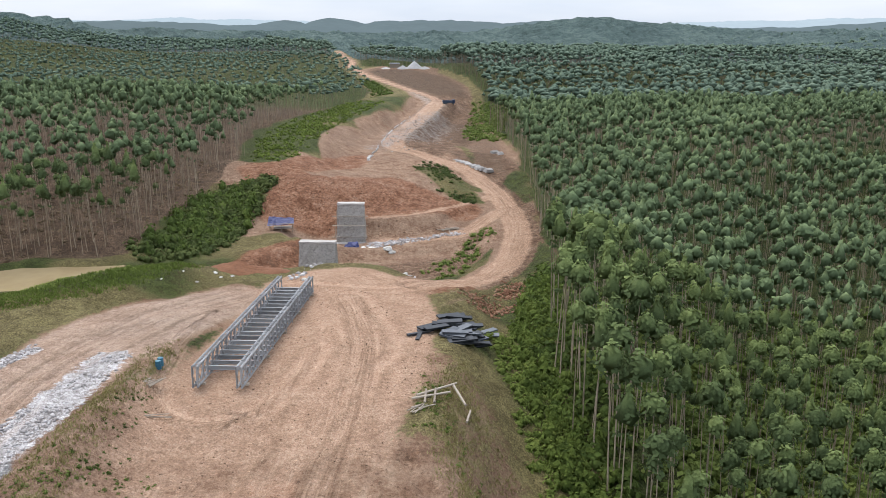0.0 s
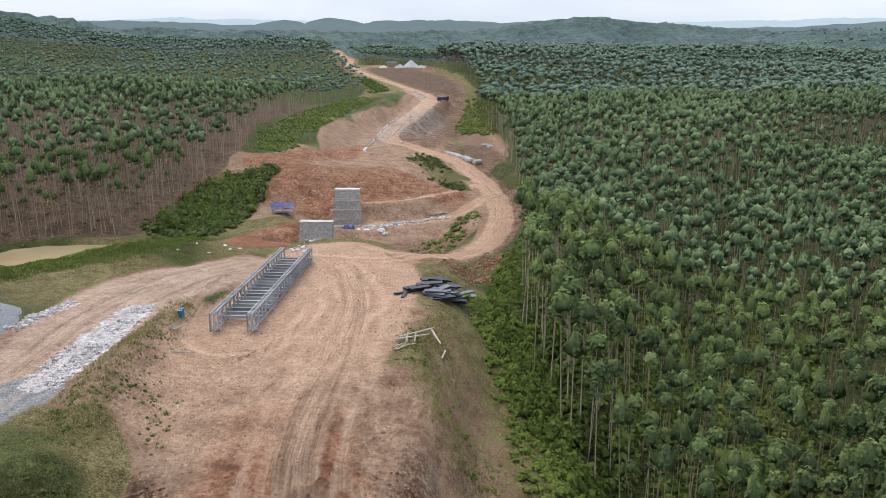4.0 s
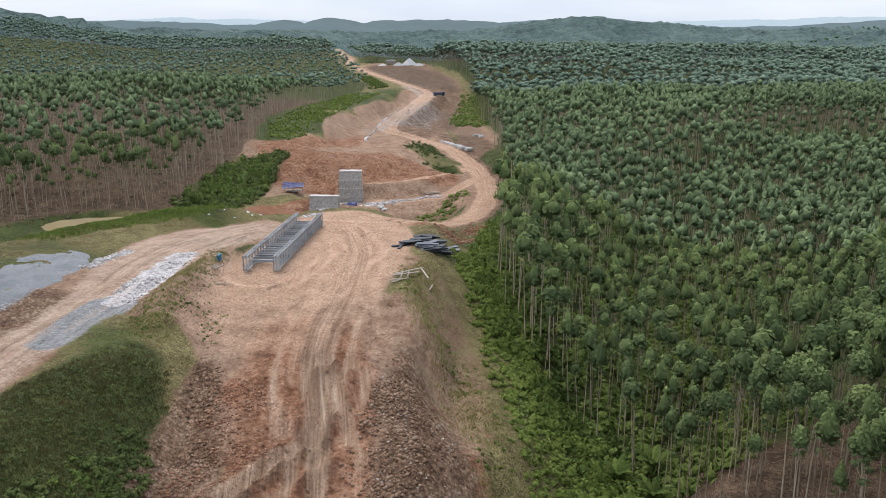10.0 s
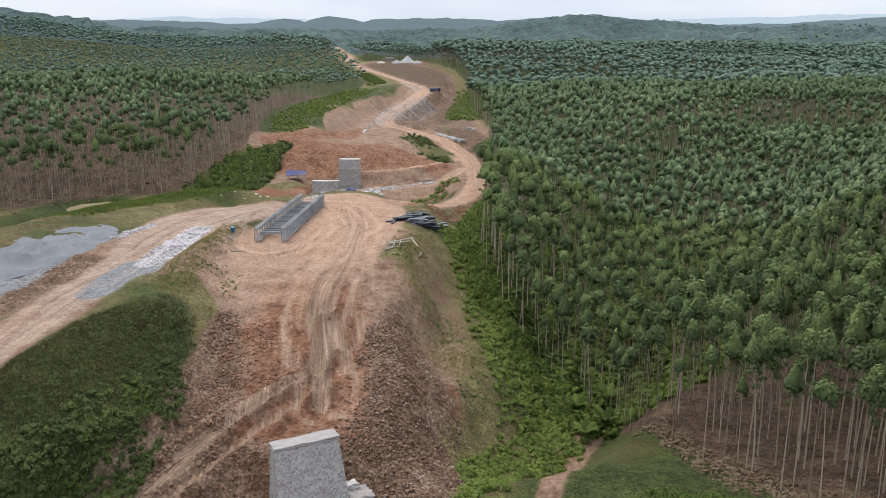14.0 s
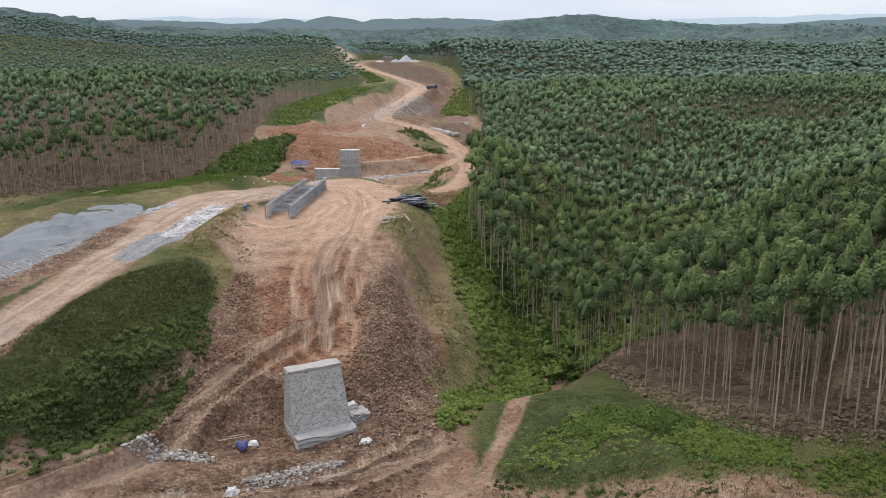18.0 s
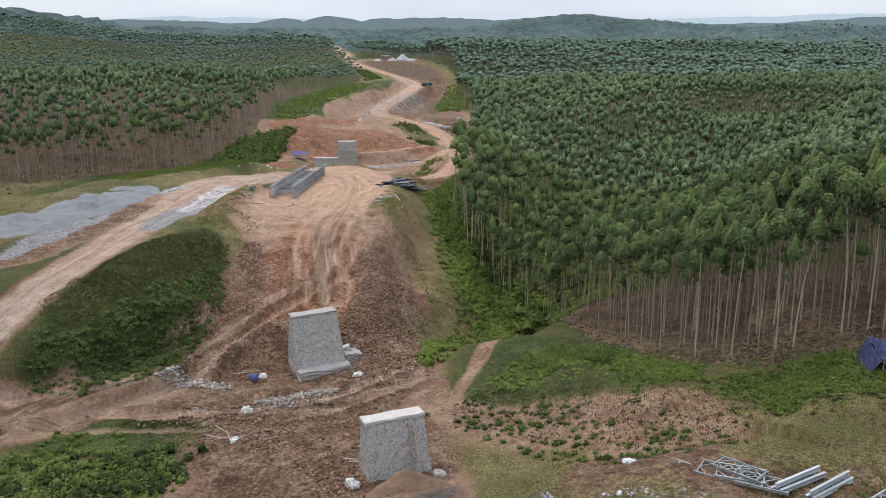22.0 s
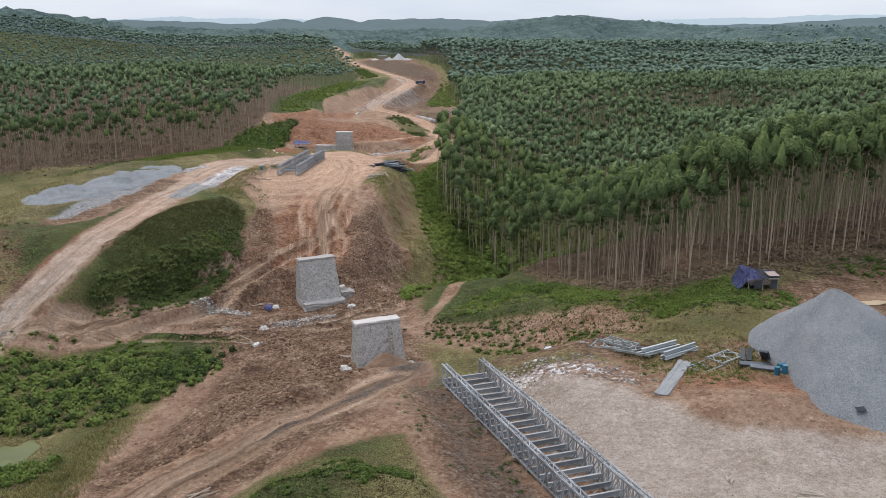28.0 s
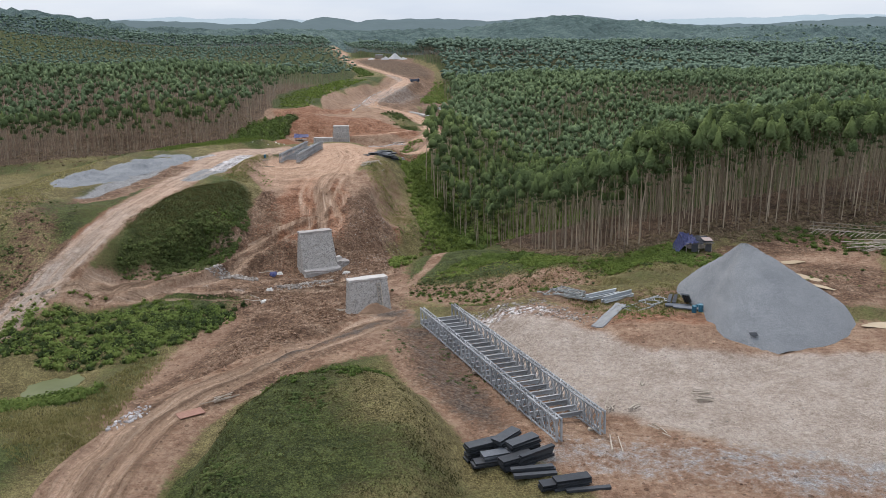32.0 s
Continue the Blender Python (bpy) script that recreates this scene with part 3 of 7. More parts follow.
def wheel_ruts(x, y, tone=False):
    """Pressed wheel tracks with squeezed-up edges, wandering along the ways: their depth, or how worn they are."""
    out, worn = np.zeros(x.shape), np.zeros(x.shape)
    for k, (pts, offsets, deep) in enumerate(((RAMP_WAY, (-4.2, -2.6, -0.6, 1.0, 3.4), 0.2), (RUTS_RAMP, (-3.2, 0.0, 3.0), 0.62), (LOWER_TRACK, (-0.9, 0.9), 0.14), (SOUTH_TRACK, (-2.4, -1.1, 1.1), 0.2),
                                              (RUTS_GULLY, (-1.6, 1.6), 0.45), (LOOP_WAY, (-0.9, 0.9), 0.14), (ROAD_WEST, (-2.0, -0.2, 1.6), 0.1), (EXIT_WAY, (-1.0, 0.9), 0.12), (ENTRY_WAY, (-1.0, 0.9), 0.12), (FAN_WAY, (-2.2, -0.4, 1.4), 0.16))):
        side, run, hw = beside(x, y, pts)
        wander, w = fbm(run, 0 * run + 3 * k, 14, 2, 300 + k) * 1.6, 1.5 if k in (1, 4) else 1.0
        keep = (1 - step(0.8, 1.6, np.abs(side) / np.maximum(hw + 2.5, 1.0))) * (1 - (0.55 * step(52, 66, y) if k == 0 else 0))
        for j, off in enumerate(offsets):
            g = (side - off - wander * (0.6 + 0.3 * j)) / w
            some = step(-0.25, 0.25, fbm(run, 0 * run + 7 * j, 11, 2, 330 + 9 * k + j) + 0.12) * keep
            out = out + some * deep * (0.55 * np.exp(-((g - 0.95) / 0.45) ** 2) + 0.55 * np.exp(-((g + 0.95) / 0.45) ** 2) - np.exp(-(g / 0.5) ** 2))
            worn = worn + some * (0.6 if k in (5, 7, 8) else 1.0) * (np.exp(-(g / 0.75) ** 2) - 0.55 * np.exp(-((np.abs(g) - 1.25) / 0.45) ** 2))
    return np.clip(worn, -1, 1) if tone else out


def washouts(x, y):
    """Rain gullies cut into the shoulder of the fill and its slopes."""
    out = np.zeros(x.shape)
    for k, (pts, deep, wide) in enumerate((([(-2.4, 64, 0, 0), (1.0, 55, 0, 0), (2.6, 51, 0, 0), (5.0, 46, 0, 0), (8, 40, 0, 0), (10, 32, 0, 0)], 0.9, 0.7), ([(-1.0, 46, 0, 0), (2.6, 41, 0, 0), (4, 33, 0, 0)], 0.4, 0.6),
                                           ([(-22.6, 56, 0, 0), (-22.2, 46, 0, 0), (-21, 34, 0, 0), (-20, 22, 0, 0)], 0.6, 0.8), ([(-26, 50, 0, 0), (-30, 47, 0, 0), (-33, 44, 0, 0)], 0.4, 0.7),
                                           ([(3, -36, 0, 0), (-2, -44, 0, 0), (-7, -52, 0, 0)], 0.5, 0.7), ([(-15.8, -58, 0, 0), (-16.6, -66, 0, 0), (-17, -80, 0, 0)], 0.7, 0.8))):
        side, run, _ = beside(x, y, pts)
        g = side + fbm(run, 0 * run, 5, 2, 360 + k) * 1.8
        out = out - deep * np.exp(-(g / wide) ** 2) * (0.7 + fbm(run, 0 * run + 5, 6, 2, 370 + k))
    return out


def ground_detail(x, y):
    """Clods, ruts and washed-out banks."""
    x, y = np.asarray(x, float), np.asarray(y, float)
    near = 1 - step(150, 320, np.hypot(x, y - 40))
    packed = np.maximum.reduce([lines_at(x, y, BENCH, -1, 4), lines_at(x, y, ROAD_WEST, 0, 2), lines_at(x, y, YARD_EAST, -1, 4)])
    dug = np.maximum.reduce([lines_at(x, y, [(-20, 12, 0, 6), (-4, 8, 0, 11), (6, 18, 0, 6)], 0, 4), lines_at(x, y, [(-16, -4, 0, 8), (0, -14, 0, 12), (-8, -34, 0, 9), (-16, -46, 0, 5)], 0, 4), lines_at(x, y, [(1, 42, 0, 3), (3, 30, 0, 5), (3, 18, 0, 6)], 0, 3)])
    loose = near * (1 - 0.72 * packed)
    return loose * (0.6 * fbm(x, y, 9, 4, 21) + 0.34 * fbm(x, y, 2.4, 3, 31)) + near * dug * 0.42 * fbm(x, y, 1.7, 2, 35) + wheel_ruts(x, y) + washouts(x, y)


def wood_edge_east(y):
    """Where the eastern plantation begins, by the distance north."""
    return np.interp(y, [36, 41, 46, 56, 67, 83, 98, 112, 127, 168, 217, 280, 340, 400, 460, 520, 589, 618, 634, 700, 780, 860, 1200],
                     [24, 26, 23, 20, 16.5, 14, 14, 16, 19.5, 21, 22, 23, 19, 20, 21, 9, -6, -10, -60, -66, -82, -98, -98])


def wood_front_east(x):
    """Its southern front on the ridge, by the distance east."""
    return np.interp(x, [20, 24, 27, 29, 32, 35, 39, 44, 48, 52, 64, 79, 95, 150, 260], [54, 46, 37, 28, 21, 10, 1.5, -2.5, -3.5, -2.5, -1, 4, 8, 24, 60])


def wood_edge_west(y):
    return np.interp(y, [60, 100, 118, 126, 134, 140, 150, 200, 215, 270, 302, 350, 396, 440, 490, 550, 640, 700, 780, 860, 1200],
                     [-150, -134, -114, -101, -86, -80, -56, -52, -52, -60, -54, -43, -37, -39, -51, -67, -84, -88, -102, -112, -108])


def wooded(x, y):
    """1 inside the plantations, 0 on the cleared ground."""
    wave = fbm(x, y, 14, 2, 41) * 5
    east = step(-1.5, 1.5, x - wood_edge_east(y) + wave * 0.6) * step(-1.5, 1.5, y - wood_front_east(x) + wave * 0.5)
    west = step(-1.5, 1.5, wood_edge_west(y) - x + wave) * step(96, 104, y + wave)
    # no trees in the northern pond or on its near shore
    west = west * step(0.9, 1.1, np.hypot((x + 64) / 20, (y - 135) / 12))
    return np.maximum(east, west)


def spread(lo, hi, fine, far_lo, far_hi, growth=1.09):
    """Grid lines: even between lo and hi, ever wider beyond."""
    mid = list(np.arange(lo, hi + 1e-6, fine))
    up, s = [hi], fine
    while up[-1] < far_hi:
        s *= growth
        up.append(up[-1] + s)
    down, s = [lo], fine
    while down[-1] > far_lo:
        s *= growth
        down.append(down[-1] - s)
    return np.array(down[:0:-1] + mid + up[1:])


def sheet(name, xs, ys, zfun, material):
    gx, gy = np.meshgrid(xs, ys)
    x, y = gx.ravel(), gy.ravel()
    z = zfun(x, y)
    nx, ny = len(xs), len(ys)
    i = (np.arange(ny - 1)[:, None] * nx + np.arange(nx - 1)[None, :]).ravel()
    quads = np.stack([i, i + 1, i + nx + 1, i + nx], 1)
    me = raw_mesh(name, np.stack([x, y, z], 1), quads, material, smooth=True)
    return new(name, me), x, y


def raw_mesh(name, verts, faces, material, smooth=False):
    """A mesh from arrays whose faces all have the same number of corners."""
    me = bpy.data.meshes.new(name)
    verts, faces = np.ascontiguousarray(verts, np.float32), np.ascontiguousarray(faces, np.int32)
    n, k = faces.shape
    me.vertices.add(len(verts))
    me.vertices.foreach_set("co", verts.ravel())
    me.loops.add(n * k)
    me.loops.foreach_set("vertex_index", faces.ravel())
    me.polygons.add(n)
    me.polygons.foreach_set("loop_start", np.arange(0, n * k, k, dtype=np.int32))
    me.update(calc_edges=True)
    me.materials.append(material)
    if smooth:
        me.polygons.foreach_set("use_smooth", np.ones(n, bool))
    return me


ground, gx, gy = sheet("ground", spread(-58, 44, 0.56, -4200, 4200, 1.1), spread(-96, 206, 0.6, -900, 4800, 1.04),
                       lambda x, y: height(x, y) + ground_detail(x, y), EARTH)
tagged(ground, "orange laterite earth with tracks, gravel and patchy grass", "ground", kind="structure")


def cover_masks(x, y):
    wood = wooded(x, y)
    n1, n2 = fbm(x, y, 16, 3, 51), fbm(x, y, 5, 3, 61)
    bare = np.zeros(x.shape)
    for pts, grow in ((ROAD_WEST, 0.5), (BENCH, -1.5), (STRIP, 1.0), (LOWER_TRACK, 1.0), (YARD_EAST, -1.0), (SOUTH_TRACK, 1.2),
                      (ROAD_EAST, 2.0), (ROAD_FAR, 1.0), (SPUR, 5), (LEDGE, 1.5), (KNOLL, 14)):
        bare = np.maximum(bare, lines_at(x, y, pts, grow, 2.5))
    bare = np.maximum(bare, lines_at(x, y, [(-46, -12, 0, 3), (-26, 4, 0, 7), (-8, 4, 0, 9), (4, 4, 0, 7)], 0, 2.5))
    bare = np.maximum(bare, 0.8 * lines_at(x, y, [(9, -8, 0, 1.2), (12, 2, 0, 1.0), (15.5, 13, 0, 1.4), (19, 25, 0, 1.8), (21, 34, 0, 2.6), (22.5, 38, 0, 3.0)], 0, 1.5))
    bare = np.maximum(bare, 0.9 * lines_at(x, y, [(0, 400, 0, 14), (-4, 460, 0, 18), (-24, 540, 0, 22), (-36, 600, 0, 24)], 0, 6))
    bare = np.maximum(bare, 0.8 * lines_at(x, y, [(-8, 60, 0, 10), (-2, 30, 0, 8), (4, 10, 0, 7), (0, -12, 0, 12), (-4, -26, 0, 12), (-8, -38, 0, 10)], 0, 5))
    bare = np.maximum(bare, lines_at(x, y, [(-21.5, 46, 0, 1.5), (-20, 34, 0, 3), (-19, 24, 0, 4), (-19, 15, 0, 4)], 0, 2))
    bare = np.maximum(bare, lines_at(x, y, [(-40, 172, 0, 5), (-20, 190, 0, 22), (-4, 200, 0, 16)], 0, 4))
    bare = np.maximum(bare, 0.8 * lines_at(x, y, [(-10, 300, 0, 22), (0, 350, 0, 18), (0, 395, 0, 16)], 0, 4))
    bare = np.maximum(bare, 0.9 * lines_at(x, y, [(-30, 560, 0, 25), (-20, 620, 0, 30)], 0, 6))
    for pts, amount in (([(-51, 26, 0, 4), (-48, 44, 0, 5), (-46, 60, 0, 5), (-44, 74, 0, 4)], 0.95), ([(-15, 20, 0, 4), (-13, 12, 0, 5), (-12, 6, 0, 5)], 1.0), ([(-11, -9, 0, 5), (-13, -20, 0, 5), (-18, -32, 0, 4), (-20, -44, 0, 3)], 0.9), ([(12, 222, 0, 4), (15, 240, 0, 6), (17, 264, 0, 6), (14, 290, 0, 7), (14, 330, 0, 6)], 0.95), ([(62, -34, 0, 6), (72, -30, 0, 8), (84, -36, 0, 8)], 0.6), ([(-42, 128, 0, 4), (-32, 134, 0, 9), (-24, 150, 0, 14), (-4, 158, 0, 10), (8, 168, 0, 6)], 0.95), ([(18, -34, 0, 3), (26, -40, 0, 6), (34, -50, 0, 7)], 1.0), ([(34, -72, 0, 9), (50, -84, 0, 16), (84, -90, 0, 20)], 1.0),
                        ([(13, -40, 0, 4), (19, -58, 0, 5), (22, -66, 0, 3)], 0.8), ([(38, -44, 0, 3), (47, -45, 0, 4), (50, -50, 0, 3)], 0.85), ([(62, -18, 0, 7), (80, -6, 0, 7), (70, -34, 0, 6)], 0.75), ([(0, -26, 0, 10), (-10, -38, 0, 9), (-18, -50, 0, 5)], 0.9), ([(24, -26, 0, 6), (32, -30, 0, 4)], 0.55)):
        bare = np.maximum(bare, amount * lines_at(x, y, pts, 0, 3))
    grass = (1 - bare) * (1 - wood * 0.8)
    grass = np.maximum(grass, 0.95 * lines_at(x, y, [(-31, 12, 0, 8), (-30, 30, 0, 7), (-29.5, 43, 0, 4)], 0, 2))
    grass = np.maximum(grass, lines_at(x, y, GREEN_RIDGE, 1, 3))
    grass = np.maximum(grass, 0.6 * lines_at(x, y, [(-31, 58, 0, 2.5), (-30, 80, 0, 2)], 0, 1.5))
    grass = np.maximum(grass, 0.9 * lines_at(x, y, [(4, 212, 0, 6), (-2, 225, 0, 5), (6, 200, 0, 4)], 0, 2.5))
    # thin, broken cover on the dug-over southern, western and eastern slopes
    thin = np.maximum.reduce([0.45 * lines_at(x, y, [(-64, 102, 0, 8), (-46, 114, 0, 7), (-36, 122, 0, 5)], 0, 4), 0.35 * lines_at(x, y, [(20, -12, 0, 6), (28, -14, 0, 8), (44, -20, 0, 8), (66, -14, 0, 10)], 0, 6), 0.3 * lines_at(x, y, [(-24, -36, 0, 6), (-26, -60, 0, 6)], 0, 5),
                              0.28 * lines_at(x, y, [(-70, 40, 0, 20), (-76, 90, 0, 20)], 0, 8), 0.5 * lines_at(x, y, [(0, 84, 0, 4), (5, 66, 0, 5), (7, 46, 0, 4), (5, 34, 0, 4)], 0, 3), 0.6 * lines_at(x, y, [(-30.5, 56, 0, 3), (-29.5, 84, 0, 3)], 0, 2),
                              0.5 * lines_at(x, y, [(-72, 26, 0, 7), (-58, 18, 0, 7), (-54, 2, 0, 6), (-54, -16, 0, 6)], 0, 4), 0.9 * lines_at(x, y, [(40, -48, 0, 6), (54, -54, 0, 8), (66, -50, 0, 8), (90, -56, 0, 12)], 0, 3),
                              0.8 * lines_at(x, y, [(-20, -48, 0, 5), (-8, -36, 0, 9), (4, -24, 0, 10)], 0, 4), 0.86 * lines_at(x, y, [(-12, -60, 0, 4), (-5, -52, 0, 5), (6, -45, 0, 6), (14, -42, 0, 6), (18, -54, 0, 6), (24, -70, 0, 5)], 0, 3),
                              0.55 * lines_at(x, y, [(36, -36, 0, 6), (50, -34, 0, 7), (66, -26, 0, 10)], 0, 4)])
    grass = grass * (1 - lines_at(x, y, [(-15, 20, 0, 3.5), (-13, 12, 0, 5), (-12, 6, 0, 5)], 0, 2))
    grass = np.clip(grass, 0, 1) * (1 - thin) + thin * 0.35 * n1
    grass = grass * (1 - 0.72 * lines_at(x, y, [(12, -3, 0, 3), (18, -8, 0, 5), (25, -8, 0, 5), (33, -14, 0, 6), (30, -20, 0, 6)], 0, 4))
    mound = 1 - step(0.85, 1.05, np.hypot((x - 6.2) / 11.9, (y + 76) / 19.3) + n2 * 0.25)
    grass = np.maximum(grass, mound)
    grass = np.maximum(grass, 0.9 * lines_at(x, y, [(-44, -50, 0, 7), (-30, -50, 0, 4), (-25, -42, 0, 2.5), (-25, -28, 0, 2)], 0, 2))
    lush = np.clip(0.45 + n1 * 0.9 + 0.5 * step(8, 16, x) * step(110, 20, y) * step(-10, 10, y) + 0.35 * lines_at(x, y, GREEN_RIDGE, 4, 3), 0, 1)
    lush = np.maximum(lush, 0.5 * lines_at(x, y, [(-44, -50, 0, 9), (-28, -48, 0, 6), (-25, -28, 0, 4)], 0, 3))
    lush = np.maximum(lush, 0.9 * lines_at(x, y, [(-33, 2, 0, 7), (-31, 14, 0, 9), (-29, 30, 0, 8), (-29, 43, 0, 4)], 0, 3))
    lush = np.where(mound > 0.5, np.clip(0.86 + n1 * 1.4 - 0.04 * (x - 3), 0, 1), lush)
    lush = lush * (1 - 0.95 * lines_at(x, y, [(0, 86, 0, 5), (4, 66, 0, 6), (7, 46, 0, 5), (6, 32, 0, 4)], 0, 3)) * (1 - 0.35 * step(2, -12, y) * step(4, 14, x))
    lush = np.maximum(lush, 0.5 * lines_at(x, y, [(14, 4, 0, 5), (24, 4, 0, 8), (36, -6, 0, 8), (50, -12, 0, 8), (58, -18, 0, 5)], 0, 4))
    lush = lush * (1 - 0.75 * step(360, 430, y))
    grey = np.maximum.reduce([lines_at(x, y, [(-55, 30, 0, 4), (-56, 48, 0, 8), (-56, 68, 0, 9), (-51, 80, 0, 5)], 0, 2.5), lines_at(x, y, [(-37.2, 45, 0, 2.6), (-36.6, 52, 0, 3.4), (-36, 58, 0, 3.2)], 0, 1.5),
                              0.46 * lines_at(x, y, [(26, -73, 0, 5), (38, -75, 0, 6), (70, -84, 0, 9)], 0, 5), 0.36 * lines_at(x, y, [(27, -52, 0, 3.5), (33, -66, 0, 4.5)], 0, 3), 0.4 * lines_at(x, y, [(-26, 1, 0, 2), (-12, -2, 0, 2.5)], 0, 3),
                              0.45 * lines_at(x, y, [(-22, 262, 0, 5), (-10, 300, 0, 12), (0, 350, 0, 10)], 0, 6), 0.65 * blob(x, y, -45, 645, 22, 8), 0.38 * blob(x, y, -12, -9, 8, 3.5)])
    white = np.maximum.reduce([0.85 * lines_at(x, y, [(-35.4, 59, 0, 2.0), (-34.7, 70, 0, 2.6), (-34.2, 82, 0, 2.0)], 0, 1.8), 0.72 * lines_at(x, y, [(-46, 75, 0, 1), (-43, 84, 0, 1)], 0, 1),
                               0.5 * lines_at(x, y, [(17, -35, 0, 2.5), (24, -34, 0, 3.5), (32, -39, 0, 2.5)], 0, 3), 0.6 * lines_at(x, y, [(-14, 171, 0, 2), (-8, 172, 0, 1.5)], 0, 1)])
    tracks = np.zeros(x.shape)
    for pts in (ROAD_WEST, LOWER_TRACK, ROAD_EAST, ROAD_FAR, SPUR, LEDGE, SOUTH_TRACK, RAMP_WAY,
                LOOP_WAY, RUTS_RAMP, RUTS_GULLY):
        d, _, hw = along(x, y, pts)
        tracks = np.maximum(tracks, (1 - step(0.3, 1.0, d / np.maximum(hw, 0.5))) * (0.62 if pts in (RUTS_RAMP, RUTS_GULLY) else 0.9))
    red = np.maximum.reduce([0.72 * lines_at(x, y, [(-12, 54, 0, 7), (-10, 40, 0, 8), (-8, 28, 0, 7)], 0, 4), 0.85 * lines_at(x, y, [(-36, 212, 0, 6), (-28, 230, 0, 6), (-24, 246, 0, 4)], 0, 4), lines_at(x, y, [(-44, 205, 0, 6), (-30, 190, 0, 14), (-14, 196, 0, 14), (2, 192, 0, 7)], 0, 4), 0.7 * lines_at(x, y, [(-34, 146, 0, 9), (-30, 160, 0, 9)], 0, 3), lines_at(x, y, [(-16, 41, 0, 3), (-10, 38, 0, 4), (-12, 30, 0, 4)], 0, 3), 0.8 * lines_at(x, y, [(-20, 20, 0, 4), (2, 18, 0, 7), (6, 34, 0, 4)], 0, 3),
                             0.8 * lines_at(x, y, [(6, 114, 0, 4), (10, 124, 0, 4), (0, 112, 0, 3)], 0, 3), 0.8 * lines_at(x, y, [(-34, 124, 0, 3), (-30, 122, 0, 4)], 0, 2), 0.7 * lines_at(x, y, [(-48, -4, 0, 2), (-47, 20, 0, 2)], 0, 2),
                             0.6 * lines_at(x, y, [(38, -41, 0, 3), (44, -41, 0, 4), (51, -44, 0, 3)], 0, 2), 0.35 * lines_at(x, y, [(-2, -34, 0, 5), (-14, -46, 0, 4)], 0, 3)])
    wet = np.maximum(0.58 * lines_at(x, y, [(8, -32, 0, 1.5), (2, -40, 0, 1.2), (-3, -46, 0, 1.5), (-8, -52, 0, 0.8)], 0, 1.6), 0.5 * lines_at(x, y, [(4, -14, 0, 4), (15, -40, 0, 4), (17, -54, 0, 5), (21, -66, 0, 4)], 0, 3))
    churn = np.maximum.reduce([0.95 * lines_at(x, y, [(-22, 46, 0, 1.5), (-20, 34, 0, 3), (-19, 24, 0, 4), (-19, 14, 0, 5)], 0, 2.5), 0.75 * lines_at(x, y, [(0, 50, 0, 2), (2, 42, 0, 4), (3, 30, 0, 6)], 0, 3), 0.35 * lines_at(x, y, [(16, -12, 0, 5), (26, -16, 0, 7), (40, -22, 0, 6)], 0, 5), 0.7 * lines_at(x, y, [(-51, 26, 0, 4), (-48, 44, 0, 5), (-46, 60, 0, 5)], 0, 3), 0.95 * lines_at(x, y, [(62, -34, 0, 7), (72, -26, 0, 9), (84, -34, 0, 9)], 0, 5), 0.9 * lines_at(x, y, [(-72, 26, 0, 8), (-58, 18, 0, 8), (-54, 2, 0, 7), (-54, -16, 0, 7)], 0, 4), 0.8 * lines_at(x, y, [(-12, -60, 0, 3), (-5, -52, 0, 4), (4, -44, 0, 4)], 0, 3), 0.7 * lines_at(x, y, [(-70, 40, 0, 22), (-76, 90, 0, 22)], 0, 8),
                               lines_at(x, y, [(-20, 12, 0, 7), (-4, 8, 0, 13), (6, 18, 0, 6)], 0, 4), lines_at(x, y, [(-16, -4, 0, 8), (0, -14, 0, 12), (-8, -34, 0, 9), (-16, -42, 0, 6)], 0, 4), 0.62 * lines_at(x, y, [(12, -36, 0, 4), (17, -56, 0, 5), (21, -66, 0, 3)], 0, 3), 0.8 * lines_at(x, y, [(24, -26, 0, 8), (40, -30, 0, 6)], 0, 4),
                               0.7 * lines_at(x, y, [(2, 34, 0, 4), (3, 22, 0, 6)], 0, 3), 0.8 * lines_at(x, y, [(-6, 262, 0, 9), (-2, 300, 0, 14), (6, 350, 0, 12), (6, 390, 0, 10)], 0, 6), 0.85 * lines_at(x, y, [(10, 120, 0, 5), (16, 140, 0, 6), (20, 168, 0, 5), (20, 200, 0, 5), (16, 236, 0, 7), (10, 262, 0, 9)], 0, 4), 1.0 * lines_at(x, y, [(6, 400, 0, 14), (-2, 460, 0, 16), (-16, 540, 0, 22), (-30, 600, 0, 24)], 0, 8), 0.6 * lines_at(x, y, [(-4, 300, 0, 12), (6, 350, 0, 8)], 0, 6), 0.6 * lines_at(x, y, [(-36, 128, 0, 6), (-10, 150, 0, 10), (6, 160, 0, 5)], 0, 4), 0.9 * lines_at(x, y, [(60, -12, 0, 5), (80, -4, 0, 6)], 0, 4)])
    trodden = np.maximum.reduce([lines_at(x, y, BENCH, -1, 4) * (0.5 + 0.5 * step(56, 82, y)), 0.55 * lines_at(x, y, ROAD_WEST, 0.5, 2) * step(-30, 30, y), 0.3 * lines_at(x, y, SOUTH_TRACK, -0.3, 1.5) * step(-52, -60, y), lines_at(x, y, ROAD_EAST, 0.4, 1.2), 0.75 * lines_at(x, y, SPUR, -0.6, 1.2), 0.7 * lines_at(x, y, LEDGE, 0.2, 0.8), lines_at(x, y, ROAD_FAR, -0.4, 1.5)])
    floor = wood * np.maximum(step(0, 20, x) * step(36, 52, y), step(300, 380, y))
    grass, lush = np.maximum(grass, floor * 0.7), np.maximum(lush, floor)
